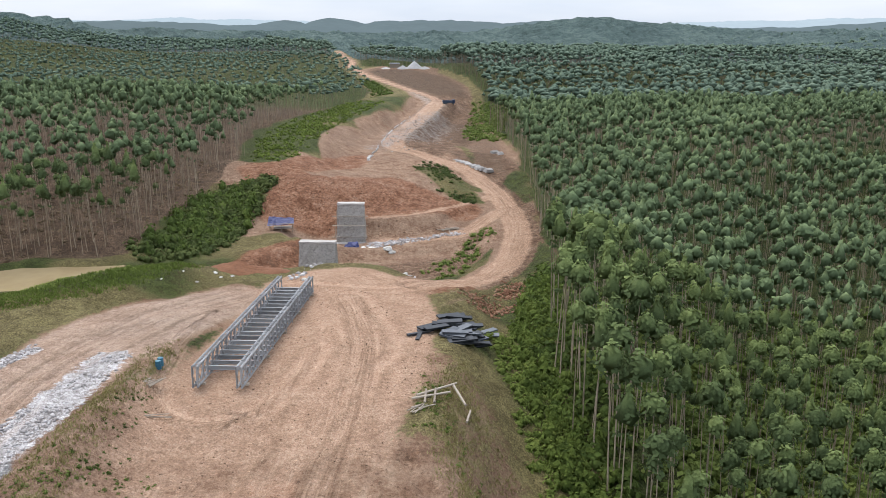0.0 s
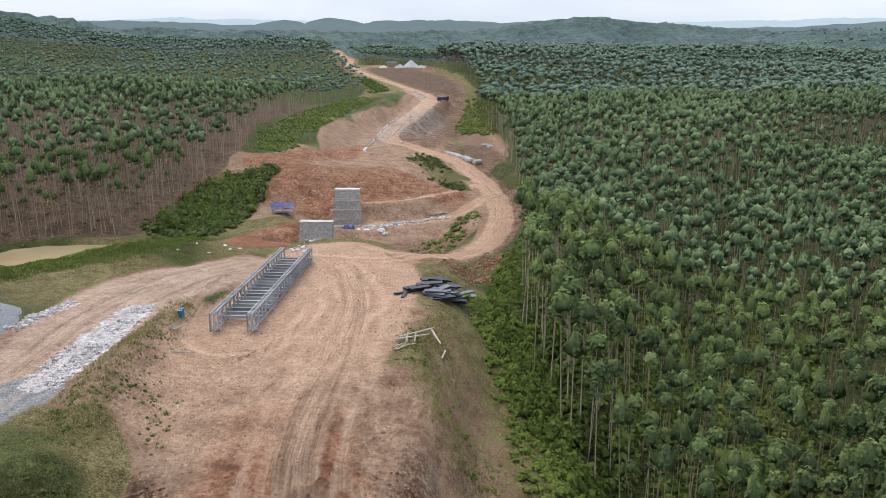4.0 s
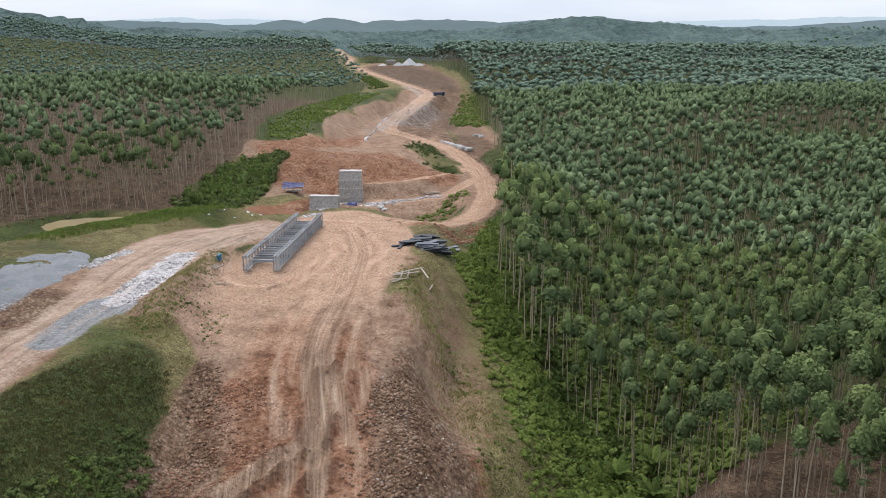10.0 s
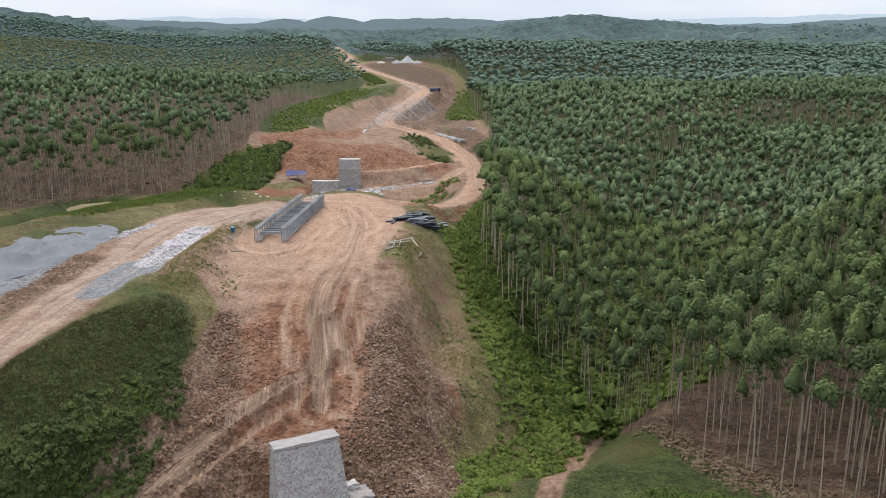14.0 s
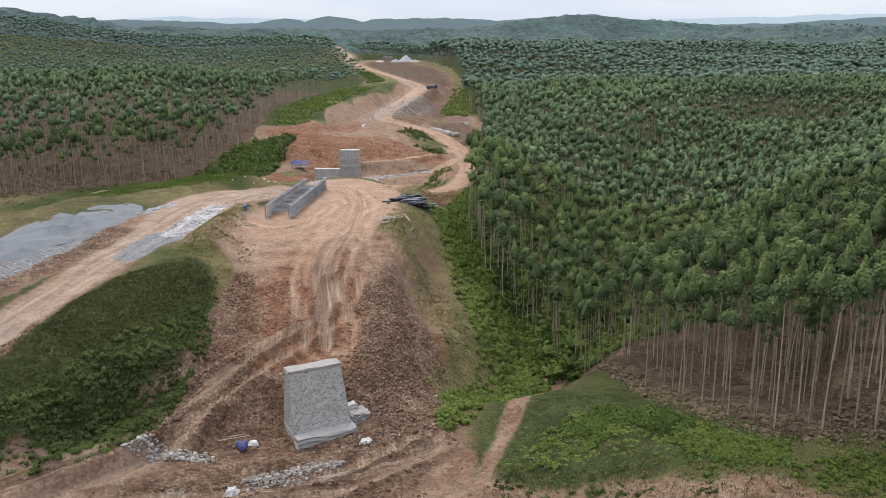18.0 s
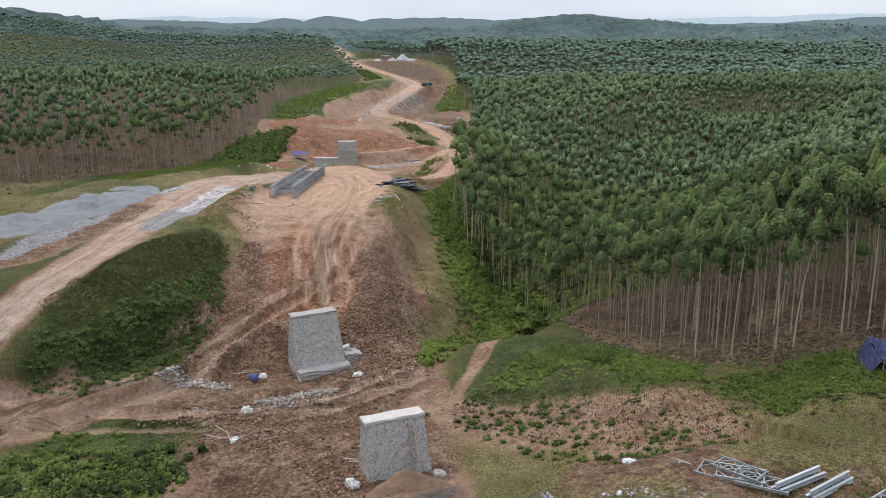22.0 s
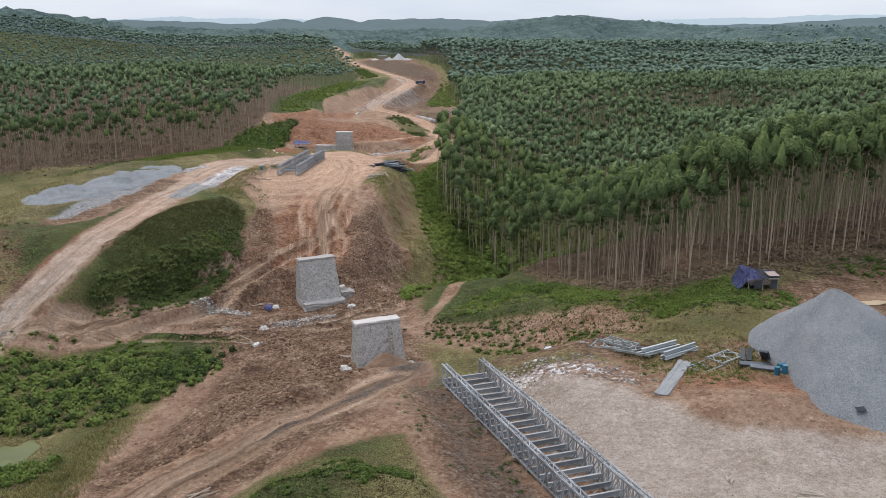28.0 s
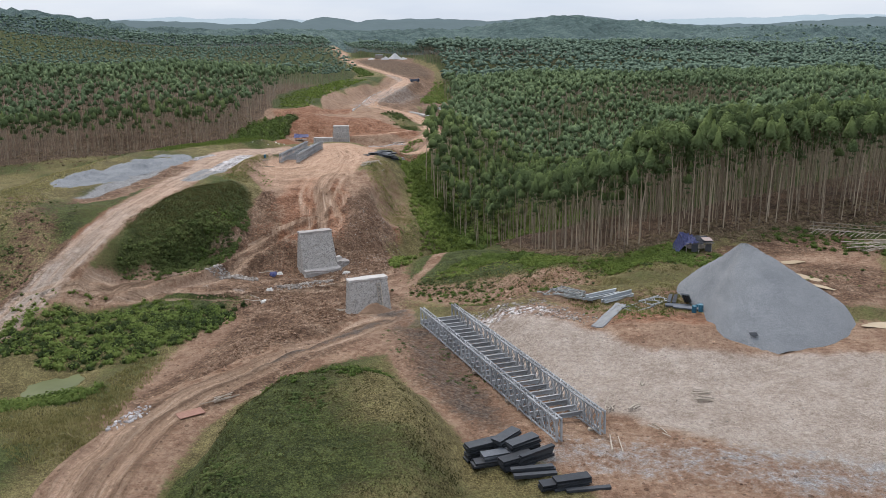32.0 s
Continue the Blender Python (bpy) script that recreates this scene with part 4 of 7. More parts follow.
    brash = np.maximum.reduce([0.62 * lines_at(x, y, [(4, 425, 0, 10), (-6, 470, 0, 18), (-22, 540, 0, 22), (-34, 590, 0, 18)], 0, 6) * (1 - lines_at(x, y, ROAD_FAR, 1, 2)), 0.5 * lines_at(x, y, [(14, 236, 0, 6), (14, 270, 0, 8), (10, 310, 0, 10), (8, 350, 0, 9)], 0, 5), 0.45 * lines_at(x, y, [(-28, 350, 0, 4), (-16, 300, 0, 5)], 0, 3)])
    wood = np.maximum(wood - 0.45 * floor, brash)
    grass = grass * (1 - 0.8 * brash)
    return (grass, grey, tracks, np.clip(wood, 0, 1)), (np.clip(red, 0, 1), np.clip(white, 0, 1), wet, lush), (churn, np.maximum(np.maximum(np.maximum(0.6 * lines_at(x, y, ROAD_WEST, 0.2, 1.5), 0.15 * lines_at(x, y, [(11, -38, 0, 4), (15, -46, 0, 6), (19, -60, 0, 5), (24, -72, 0, 3)], 0, 3)), 0.55 * lines_at(x, y, [(-17, 272, 0, 4), (-14, 300, 0, 6), (-8, 340, 0, 6), (-3, 385, 0, 6), (-16, 440, 0, 4)], 0, 4), 0.0 * x), lines_at(x, y, [(20, -36, 0, 3), (26, -43, 0, 5), (35, -57, 0, 8), (50, -64, 0, 12), (90, -72, 0, 18)], 0, 3), 0.8 * lines_at(x, y, [(34, -74, 0, 8), (50, -86, 0, 16), (84, -92, 0, 20)], 0, 4)), trodden, 0.5 + 0.5 * wheel_ruts(x, y, True) * (1 - step(150, 200, np.hypot(x, y - 40)))), lanes(x, y)


def lanes(x, y):
    """Metres across and along the nearest track, for wheel marks."""
    best, across, run = np.full(x.shape, 1e9), np.zeros(x.shape), np.zeros(x.shape)
    for k, pts in enumerate((ROAD_WEST, RUTS_RAMP, RUTS_GULLY, LOWER_TRACK, ROAD_EAST, ROAD_FAR, SPUR, SOUTH_TRACK, smooth([(-13, 108, 0, 12), (-9, 90, 0, 12), (-9, 70, 0, 12), (-10, 50, 0, 12), (-8, 36, 0, 12), (-7, 26, 0, 12), (-5, 8, 0, 12)]),
                             smooth([(-28, 100, 0, 3), (-28.5, 84, 0, 3), (-27, 73, 0, 3), (-21, 69, 0, 3), (-16, 74, 0, 3), (-14, 88, 0, 3)]), [(-20, -6, 0, 7), (0, 0, 0, 8), (12, 8, 0, 6)], [(-12, -44, 0, 6), (0, -28, 0, 9), (8, -16, 0, 6)], [(20, -40, 0, 9), (36, -54, 0, 9), (70, -62, 0, 14)])):
        s0 = 37.0 * k
        for (x0, y0, _, w0), (x1, y1, _, w1) in zip(pts, pts[1:]):
            ln = math.hypot(x1 - x0, y1 - y0)
            dx, dy = (x1 - x0) / ln, (y1 - y0) / ln
            t = (x - x0) * dx + (y - y0) * dy
            u = np.clip(t, 0, ln)
            d = np.hypot(x - x0 - u * dx, y - y0 - u * dy) - (w0 + (w1 - w0) * u / ln)
            near = d < best
            best = np.where(near, d, best)
            across, run = np.where(near, (x - x0) * -dy + (y - y0) * dx + 50 * k, across), np.where(near, s0 + t, run)
            s0 += ln
    return across, run, np.zeros(x.shape), np.zeros(x.shape)


for layer, masks in zip(("cover", "soil", "tone", "run"), cover_masks(gx, gy)):
    ground.data.attributes.new(layer, 'FLOAT_COLOR', 'POINT').data.foreach_set("color", np.stack(masks, 1).astype(np.float32).ravel())

# ---- plantation trees ----
def leaf_quads(rng, centres, radii, count, size, up=0.7):
    """Bent leaf sprays scattered over the outer shells of some clumps: quads, each an island of its own."""
    pick = rng.integers(0, len(centres), count)
    d = rng.normal(size=(count, 3))
    d[:, 2] = np.abs(d[:, 2]) * 1.0 - 0.2
    d /= np.linalg.norm(d, axis=1)[:, None]
    c = np.asarray(centres)[pick] + d * np.asarray(radii)[pick] * rng.uniform(0.55, 1.0, count)[:, None]
    n = d + np.array([0, 0, up]) + rng.normal(size=(count, 3)) * 0.22
    n /= np.linalg.norm(n, axis=1)[:, None]
    a = np.cross(n, rng.normal(size=(count, 3)))
    a /= np.linalg.norm(a, axis=1)[:, None]
    b = np.cross(n, a)
    s = size * rng.uniform(0.6, 1.25, count)[:, None]
    a, b = a * s, b * s * 0.62
    v = np.stack([c - a, c - b * 0.9 - n * s * 0.12, c + a - n * s * 0.3, c + b * 0.9 - n * s * 0.12], 1).reshape(-1, 3)
    f = np.arange(count * 4).reshape(-1, 4)
    return v, np.concatenate([f[:, [0, 1, 2]], f[:, [0, 2, 3]]])


def trunk_tube(rng, tall, r0, r1, sides=5, rings=5, lean=0.25):
    k = np.linspace(0, 1, rings)
    bend = rng.normal(size=2) * lean
    ang = np.arange(sides) / sides * 2 * np.pi
    v = []
    for t in k:
        r = r0 + (r1 - r0) * t
        v.append(np.stack([bend[0] * t * t + r * np.cos(ang), bend[1] * t * t + r * np.sin(ang), np.full(sides, tall * t)], 1))
    v = np.concatenate(v)
    f = [(i * sides + j, i * sides + (j + 1) % sides, (i + 1) * sides + (j + 1) % sides, (i + 1) * sides + j) for i in range(rings - 1) for j in range(sides)]
    return v, np.array(f), bend


def limb(p, q, r):
    """A thin three-sided limb between two places."""
    p, q = np.array(p, float), np.array(q, float)
    a = q - p
    s = np.cross(a, (0.3, 0.5, 0.8))
    s /= np.linalg.norm(s)
    t = np.cross(a, s) / np.linalg.norm(a)
    ring = [s * math.cos(g) + t * math.sin(g) for g in (0, 2.094, 4.189)]
    v = np.array([p + c * r for c in ring] + [q + c * r * 0.4 for c in ring])
    return v, np.array([(0, 1, 4, 3), (1, 2, 5, 4), (2, 0, 3, 5)])


def join(pieces):
    v, f, n = [], [], 0
    for a, b in pieces:
        v.append(a)
        f.append(b + n)
        n += len(a)
    return np.concatenate(v), np.concatenate(f)


def crown_body(rng, base, wide, deep, sides, rings, cone):
    """One leafy body: a dome or a pointed cone with a ragged skirt and a hollow underside."""
    v = []
    for i in range(rings):
        t = i / rings
        r = wide * ((1 - t) ** 0.75 * 0.95 + 0.06 if cone else math.sqrt(max(0.0, 1 - t * t)) * (0.86 + 0.14 * t))
        for k in range(sides):
            g = 6.2832 * (k + 0.5 * (i % 2)) / sides
            q = r * rng.uniform(0.68, 1.22)
            v.append((base[0] + q * math.cos(g), base[1] + q * math.sin(g), base[2] + deep * t + rng.uniform(-0.5, 0.5) * deep / rings * 0.7))
    n = len(v)
    v += [(base[0], base[1], base[2] + deep), (base[0], base[1], base[2] + deep * 0.3)]
    f = []
    for i in range(rings - 1):
        for k in range(sides):
            a, b = i * sides + k, i * sides + (k + 1) % sides
            f += [(a, b, b + sides), (a, b + sides, a + sides)]
    for k in range(sides):
        a, b = (rings - 1) * sides + k, (rings - 1) * sides + (k + 1) % sides
        f += [(a, b, n), ((k + 1) % sides, k, n + 1)]
    return np.array(v), np.array(f)


def dome_leaves(rng, top, base, wide, deep, count, size, cone):
    """Leaf sprays over a domed or pointed crown, facing out of it, thick at the rim and gappy inside."""
    t, g = rng.uniform(size=count) ** 0.85, rng.uniform(0, 6.2832, count)
    lobe = 1 + 0.16 * np.sin(3 * g + rng.uniform(0, 6)) + 0.1 * np.sin(5 * g + rng.uniform(0, 6))
    k = rng.uniform(0.78, 1.06, count) * lobe
    if cone:
        r, nz = wide * (1 - t) ** 0.8, np.full(count, 0.55)
        flat = np.ones(count)
    else:
        r, nz = wide * np.sqrt(np.maximum(0.0, 1 - t * t)), t * wide / deep + 0.2
        flat = np.sqrt(np.maximum(0.0, 1 - t * t))
    c = np.stack([top[0] + r * k * np.cos(g), top[1] + r * k * np.sin(g), base + deep * t * rng.uniform(0.9, 1.06, count) - 0.25 * deep * rng.uniform(0, 1, count) ** 3], 1)
    n = np.stack([np.cos(g) * flat, np.sin(g) * flat, nz], 1) + rng.normal(size=(count, 3)) * 0.2
    n /= np.linalg.norm(n, axis=1)[:, None]
    a = np.cross(n, rng.normal(size=(count, 3)))
    a /= np.linalg.norm(a, axis=1)[:, None]
    s = size * rng.uniform(0.6, 1.25, count)[:, None]
    a, b = a * s, np.cross(n, a) * s * 0.6
    v = np.stack([c - a, c - b - n * s * 0.12, c + a - n * s * 0.3, c + b - n * s * 0.12], 1).reshape(-1, 3)
    f = np.arange(count * 4).reshape(-1, 4)
    return v, np.concatenate([f[:, [0, 1, 2]], f[:, [0, 2, 3]]])


def tree_shape(seed, leaves, size, sides=8, rings=4, limbs=True, tufts=3, wide=1.28, cone=False, core=0.82):
    """One plantation tree, 14 m tall: a thin pale stem with a domed or pointed leafy crown and a few lower tufts."""
    rng = np.random.default_rng(seed)
    tall = 14.0
    tv, tf, bend = trunk_tube(rng, tall * 0.93, 0.085, 0.03, 5 if limbs else 3, 5 if limbs else 2, 0.45)
    deep = rng.uniform(2.6, 3.3) if cone else rng.uniform(1.7, 2.4)
    wide = wide * (rng.uniform(0.78, 0.92) if cone else rng.uniform(0.88, 1.12))
    top = (bend[0] * 0.85, bend[1] * 0.85)
    crown, wood = [crown_body(rng, (*top, tall - deep), wide * core, deep * (0.55 + 0.4 * core), sides, rings, cone)], [(tv, tf)]
    centres, radii = [], []
    for k in range(tufts):
        a, z, r = rng.uniform(0, 6.28), tall - deep - rng.uniform(0.1, 2.6), rng.uniform(0.3, 0.9)
        c = (top[0] * 0.8 + r * math.cos(a), top[1] * 0.8 + r * math.sin(a), z)
        q = rng.uniform(0.3, 0.55)
        centres.append(c)
        radii.append((q, q, q))
        if limbs:
            wood.append(limb((bend[0] * 0.5, bend[1] * 0.5, z - 0.7), c, 0.03))
    if limbs:
        for k in range(5):
            a, u = 1.257 * k + rng.uniform(-0.3, 0.3), rng.uniform(0.6, 0.9)
            wood.append(limb((top[0], top[1], tall - deep - rng.uniform(0.2, 1.0)), (top[0] + wide * u * math.cos(a), top[1] + wide * u * math.sin(a), tall - deep * 0.7), 0.03))
    if leaves:
        crown.append(dome_leaves(rng, top, tall - deep, wide, deep, leaves, size, cone))
        if tufts:
            crown.append(leaf_quads(rng, centres, radii, max(4, leaves // 12) * tufts, size, 0.5))
    return join(wood), join(crown)


def plant(shape, places, heights, turns, lean):
    """Many copies of a shape in two arrays."""
    v, f = shape
    c, s = np.cos(turns)[:, None], np.sin(turns)[:, None]
    k = (heights / 14.0)[:, None]
    wide = k * lean[:, None]
    x = (v[None, :, 0] * c - v[None, :, 1] * s) * wide + places[:, 0:1]
    y = (v[None, :, 0] * s + v[None, :, 1] * c) * wide + places[:, 1:2]
    z = v[None, :, 2] * k + places[:, 2:3]
    verts = np.stack([x, y, z], 2).reshape(-1, 3)
    faces = (f[None] + (np.arange(len(places)) * len(v))[:, None, None]).reshape(-1, f.shape[1])
    return verts, faces


def stand(x0, x1, y0, y1, gap, seed):
    """Places in loose planting rows inside the woods, within sight of the flight."""
    rng = np.random.default_rng(seed)
    gx_, gy_ = np.meshgrid(np.arange(x0, x1, gap), np.arange(y0, y1, gap))
    x, y = gx_.ravel(), gy_.ravel()
    x, y = x + rng.normal(size=x.shape) * gap * 0.22, y + rng.normal(size=x.shape) * gap * 0.22
    keep = (wooded(x, y) > 0.5) & (np.abs(x - 8) < 0.56 * (y + 139) + 25) & (rng.uniform(size=x.shape) > np.where((x < -40) & (y < 330), 0.22, 0.14))
    x, y = x[keep], y[keep]
    return np.stack([x, y, height(x, y) - 0.15], 1), rng


def tree_heights(p, rng):
    x, y = p[:, 0], p[:, 1]
    h = 13.2 + fbm(x, y, 40, 2, 71) * 3 + rng.normal(size=len(p)) * 0.9
    # tallest along the eastern ridge, low at its western end and in the valley bottom
    ridge = step(60, 15, y) * step(24, 30, x)
    h = h * (1 - ridge) + ridge * (np.interp(x, [26, 30, 40, 48, 64, 90], [11.4, 12.4, 14.8, 16.2, 17.6, 18]) + rng.normal(size=len(p)) * 0.9)
    h = h - 2.0 * step(-10.5, -13, p[:, 2]) * step(0, 10, x) * step(130, 90, y) + 1.6 * step(26, 16, x) * step(8, 12, x) * step(60, 72, y) * step(140, 110, y)
    young = rng.uniform(size=len(p)) < np.where((x < -40) & (y < 260), 0.34, 0.12)
    h = h * np.where((x < 0) & (y > 290), np.where((y > 340) & (y < 560), 0.6, 0.78), 1.0)
    return np.clip(np.where(young, h * rng.uniform(0.55, 0.85, len(p)), h), 6, 20)


STEM, CROWN = "trunk", "crown"
near_shapes = [tree_shape(100 + k, 300, 0.19, 9, 4, tufts=3, cone=k > 5) for k in range(9)]
mid_shapes = [tree_shape(200 + k, 104, 0.27, 7, 3, False, 2, cone=k > 5) for k in range(9)]
low_shapes = [tree_shape(300 + k, 16, 0.46, 6, 2, False, 1, 1.3, cone=k > 5, core=0.88) for k in range(9)]
far_shapes = [tree_shape(400 + k, 3, 0.7, 5, 2, False, 0, 2.4, cone=k > 3, core=1.0) for k in range(6)]


def crown_toplight(verts):
    """Light from above put into the crown colour: paler at the top, darker below."""
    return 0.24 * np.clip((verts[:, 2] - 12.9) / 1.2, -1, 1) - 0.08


def grove(name, label, places, shapes, rng, leaf=LEAF):
    """Trees past counting: one mesh of stems and one of crowns under one thing."""
    tall, turn = tree_heights(places, rng), rng.uniform(0, 6.28, len(places))
    wide = rng.uniform(0.82, 1.2, len(places))
    kind = rng.integers(0, len(shapes), len(places))
    root = tagged(new(name), label, "trees", kind="stuff")
    pointed = kind >= len(shapes) * 0.64
    own = np.clip(np.where(pointed, rng.uniform(0.45, 0.85, len(kind)), rng.uniform(0.22, 0.6, len(kind))) + fbm(places[:, 0], places[:, 1], 50, 2, 77) * 0.3, 0, 1)
    for j, (part_name, mat) in enumerate(((STEM, BARK), (CROWN, leaf))):
        v, f = join([plant(shapes[k][j], places[kind == k], tall[kind == k], turn[kind == k], wide[kind == k]) for k in range(len(shapes)) if (kind == k).any()])
        ob = new(part_name, raw_mesh(part_name, v, f, mat))
        ob.parent = root
        ob["kind"] = "stuff"
        shade = np.concatenate([(own[kind == k][:, None] + crown_toplight(shapes[k][j][0])[None, :]).ravel() for k in range(len(shapes)) if (kind == k).any()])
        ob.data.attributes.new("tone_and_toplight", 'FLOAT', 'POINT').data.foreach_set("value", shade.astype(np.float32))
    return root


near, rng = stand(-140, 150, -4, 130, 2.5, 5)
dist = np.hypot(0.6 * (near[:, 0] - 56), near[:, 1] - 8) + 1000 * (near[:, 0] < 0)
order = np.argsort(dist)
single, rest = near[order[:300]], near[order[300:]]
near_meshes = [(raw_mesh("trunk", *s[0], BARK), raw_mesh("crown", *s[1], LEAF)) for s in near_shapes]
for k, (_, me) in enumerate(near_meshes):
    me.attributes.new("tone_and_toplight", 'FLOAT', 'POINT').data.foreach_set("value", ((0.3, 0.48, 0.42, 0.25, 0.5, 0.38, 0.6, 0.72, 0.55)[k] + crown_toplight(near_shapes[k][1][0])).astype(np.float32))
for p, tall in zip(single, tree_heights(single, rng)):
    k = int(rng.integers(0, len(near_meshes)))
    t = tagged(new("plantation_tree"), "slender pale-stemmed plantation tree with a domed green crown", "tree", "plantation trees")
    s = tall / 14.0
    w = s * rng.uniform(0.85, 1.15)
    for part_name, me in zip((STEM, CROWN), near_meshes[k]):
        new(part_name, me).parent = t
    t.location, t.rotation_euler, t.scale = p, (0, 0, rng.uniform(0, 6.28)), (w, w, s)
mid, rng = stand(-230, 240, 130, 330, 2.7, 6)
rest = np.concatenate([rest, mid])
reach = np.hypot(rest[:, 0] - 6, np.maximum(rest[:, 1], 0))
close = reach < np.where(rest[:, 0] < 0, 185, 118)
grove("near_plantation", "dense plantation of slender trees with domed crowns", rest[close], mid_shapes, rng)
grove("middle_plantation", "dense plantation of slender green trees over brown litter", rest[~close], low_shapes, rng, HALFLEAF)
far, rng = stand(-480, 520, 330, 800, 4.5, 7)
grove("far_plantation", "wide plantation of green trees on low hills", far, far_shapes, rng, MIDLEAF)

# canopy of the distant woods, past counting
def canopy_height(x, y):
    lift = 11.5 + fbm(x, y, 8, 2, 81) * 9 + fbm(x, y, 60, 2, 83) * 5
    keep = step(740, 840, y + np.abs(x) * 0.55)
    clear = np.minimum(step(0, 20, np.abs(x + 98) - 12) + step(860, 900, y), 1)
    return height(x, y) + lift * keep * clear - 3 * (1 - keep * clear) - 40 * (1 - step(690, 740, y + np.abs(x) * 0.55))


# aerial haze is put into this canopy colour, greyer and bluer than near leaves
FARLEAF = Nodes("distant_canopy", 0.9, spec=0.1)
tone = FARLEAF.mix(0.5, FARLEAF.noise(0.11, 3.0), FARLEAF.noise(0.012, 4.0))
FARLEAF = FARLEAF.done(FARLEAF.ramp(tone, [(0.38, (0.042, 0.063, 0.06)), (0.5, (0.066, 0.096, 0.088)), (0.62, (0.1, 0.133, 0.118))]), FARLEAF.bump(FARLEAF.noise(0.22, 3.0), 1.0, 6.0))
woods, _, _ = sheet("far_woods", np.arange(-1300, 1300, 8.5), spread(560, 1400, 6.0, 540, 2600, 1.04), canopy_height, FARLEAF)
tagged(woods, "endless green tree canopy rolling to the distance", "woods", kind="stuff")


def hill_range(name, base_y, profile, depth, tint, glow, label):
    """A far range of hills: a ridge with a round cross-section."""
    m = Nodes(name, 1.0, spec=0.0)
    f = m.mix(0.5, m.noise(0.01, 4.0), m.noise(0.05, 3.0))
    col = m.ramp(f, [(0.3, tuple(c * 0.8 for c in tint)), (0.7, tuple(c * 1.2 for c in tint))])
    m.done(col)
    # emission and bluish tint stand in for haze over the far hills
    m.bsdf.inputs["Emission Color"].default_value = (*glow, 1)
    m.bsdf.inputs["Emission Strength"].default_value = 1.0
    xs = np.arange(-3200, 3200, 14.0)

    def zf(x, y):
        t = (y - base_y) / depth
        top = np.interp(x, [p[0] for p in profile], [p[1] for p in profile]) + fbm(x, x * 0, 160, 4, 91) * 10 + fbm(x, y, 20, 2, 93) * 5
        return -10 + (top + 10) * np.clip(1 - (t - 0.0) ** 2, 0, 1)
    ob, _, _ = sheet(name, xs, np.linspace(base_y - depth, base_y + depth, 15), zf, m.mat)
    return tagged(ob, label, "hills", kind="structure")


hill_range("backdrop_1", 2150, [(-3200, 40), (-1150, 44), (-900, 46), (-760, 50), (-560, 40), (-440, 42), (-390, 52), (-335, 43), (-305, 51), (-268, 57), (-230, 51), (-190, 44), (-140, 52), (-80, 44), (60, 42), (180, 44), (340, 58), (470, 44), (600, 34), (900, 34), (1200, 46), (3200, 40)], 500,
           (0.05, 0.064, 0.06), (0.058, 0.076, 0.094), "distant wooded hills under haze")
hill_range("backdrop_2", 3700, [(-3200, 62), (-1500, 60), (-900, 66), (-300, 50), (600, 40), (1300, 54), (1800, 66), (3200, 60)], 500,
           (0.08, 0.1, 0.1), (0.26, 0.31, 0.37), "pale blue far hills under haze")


# tall old trees left standing on the far eastern ridge
old, rng = np.stack([np.random.default_rng(9).uniform(330, 820, 150), np.random.default_rng(10).uniform(880, 1250, 150)], 1), np.random.default_rng(11)
old = np.concatenate([old, height(old[:, 0], old[:, 1])[:, None] - 0.5], 1)
old_shapes = [join([(w, np.concatenate([q[:, [0, 1, 2]], q[:, [0, 2, 3]]])), c]) for (w, q), c in (tree_shape(600 + k, 30, 0.4, 7, 3, False, 3) for k in range(4))]
v, f = join([plant(s, old[k::4], rng.uniform(13, 18, len(old[k::4])), rng.uniform(0, 6.28, len(old[k::4])), np.full(len(old[k::4]), 1.3)) for k, s in enumerate(old_shapes)])
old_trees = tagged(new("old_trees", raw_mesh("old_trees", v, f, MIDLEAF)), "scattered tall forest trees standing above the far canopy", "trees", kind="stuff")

# ---- building blocks for things ----
def part(name, bm, material, parent=None, label="", smooth=False):
    me = bpy.data.meshes.new(name)
    bm.normal_update()
    bm.to_mesh(me)
    bm.free()
    me.materials.append(material)
    if smooth:
        me.polygons.foreach_set("use_smooth", np.ones(len(me.polygons), bool))
    ob = new(name, me)
    if parent:
        ob.parent = parent
    return tagged(ob, label)


def block(bm, centre, size, m=None, taper=1.0, bevel=0.0):
    """A box, its top face scaled by taper."""
    made = bmesh.ops.create_cube(bm, size=1.0)["verts"]
    for v in made:
        k = taper if v.co.z > 0 else 1.0
        v.co = Vector((v.co.x * size[0] * k, v.co.y * size[1] * k, v.co.z * size[2])) + Vector(centre)
        if m:
            v.co = m @ v.co
    if bevel:
        edges = list({e for v in made for e in v.link_edges})
        bmesh.ops.bevel(bm, geom=edges, offset=bevel, segments=1, affect='EDGES')


def beam(bm, p, q, w, h, roll_up=(0, 0, 1)):
    """A straight bar of rectangular section from p to q."""
    p, q = Vector(p), Vector(q)
    a = (q - p).normalized()
    s = a.cross(Vector(roll_up))
    s = s.normalized() if s.length > 1e-4 else Vector((1, 0, 0))
    u = s.cross(a)
    vs = [bm.verts.new(c + s * (i * w / 2) + u * (j * h / 2)) for c in (p, q) for i, j in ((-1, -1), (1, -1), (1, 1), (-1, 1))]
    for f in ((0, 1, 2, 3), (7, 6, 5, 4), (0, 4, 5, 1), (1, 5, 6, 2), (2, 6, 7, 3), (3, 7, 4, 0)):
        bm.faces.new([vs[i] for i in f])


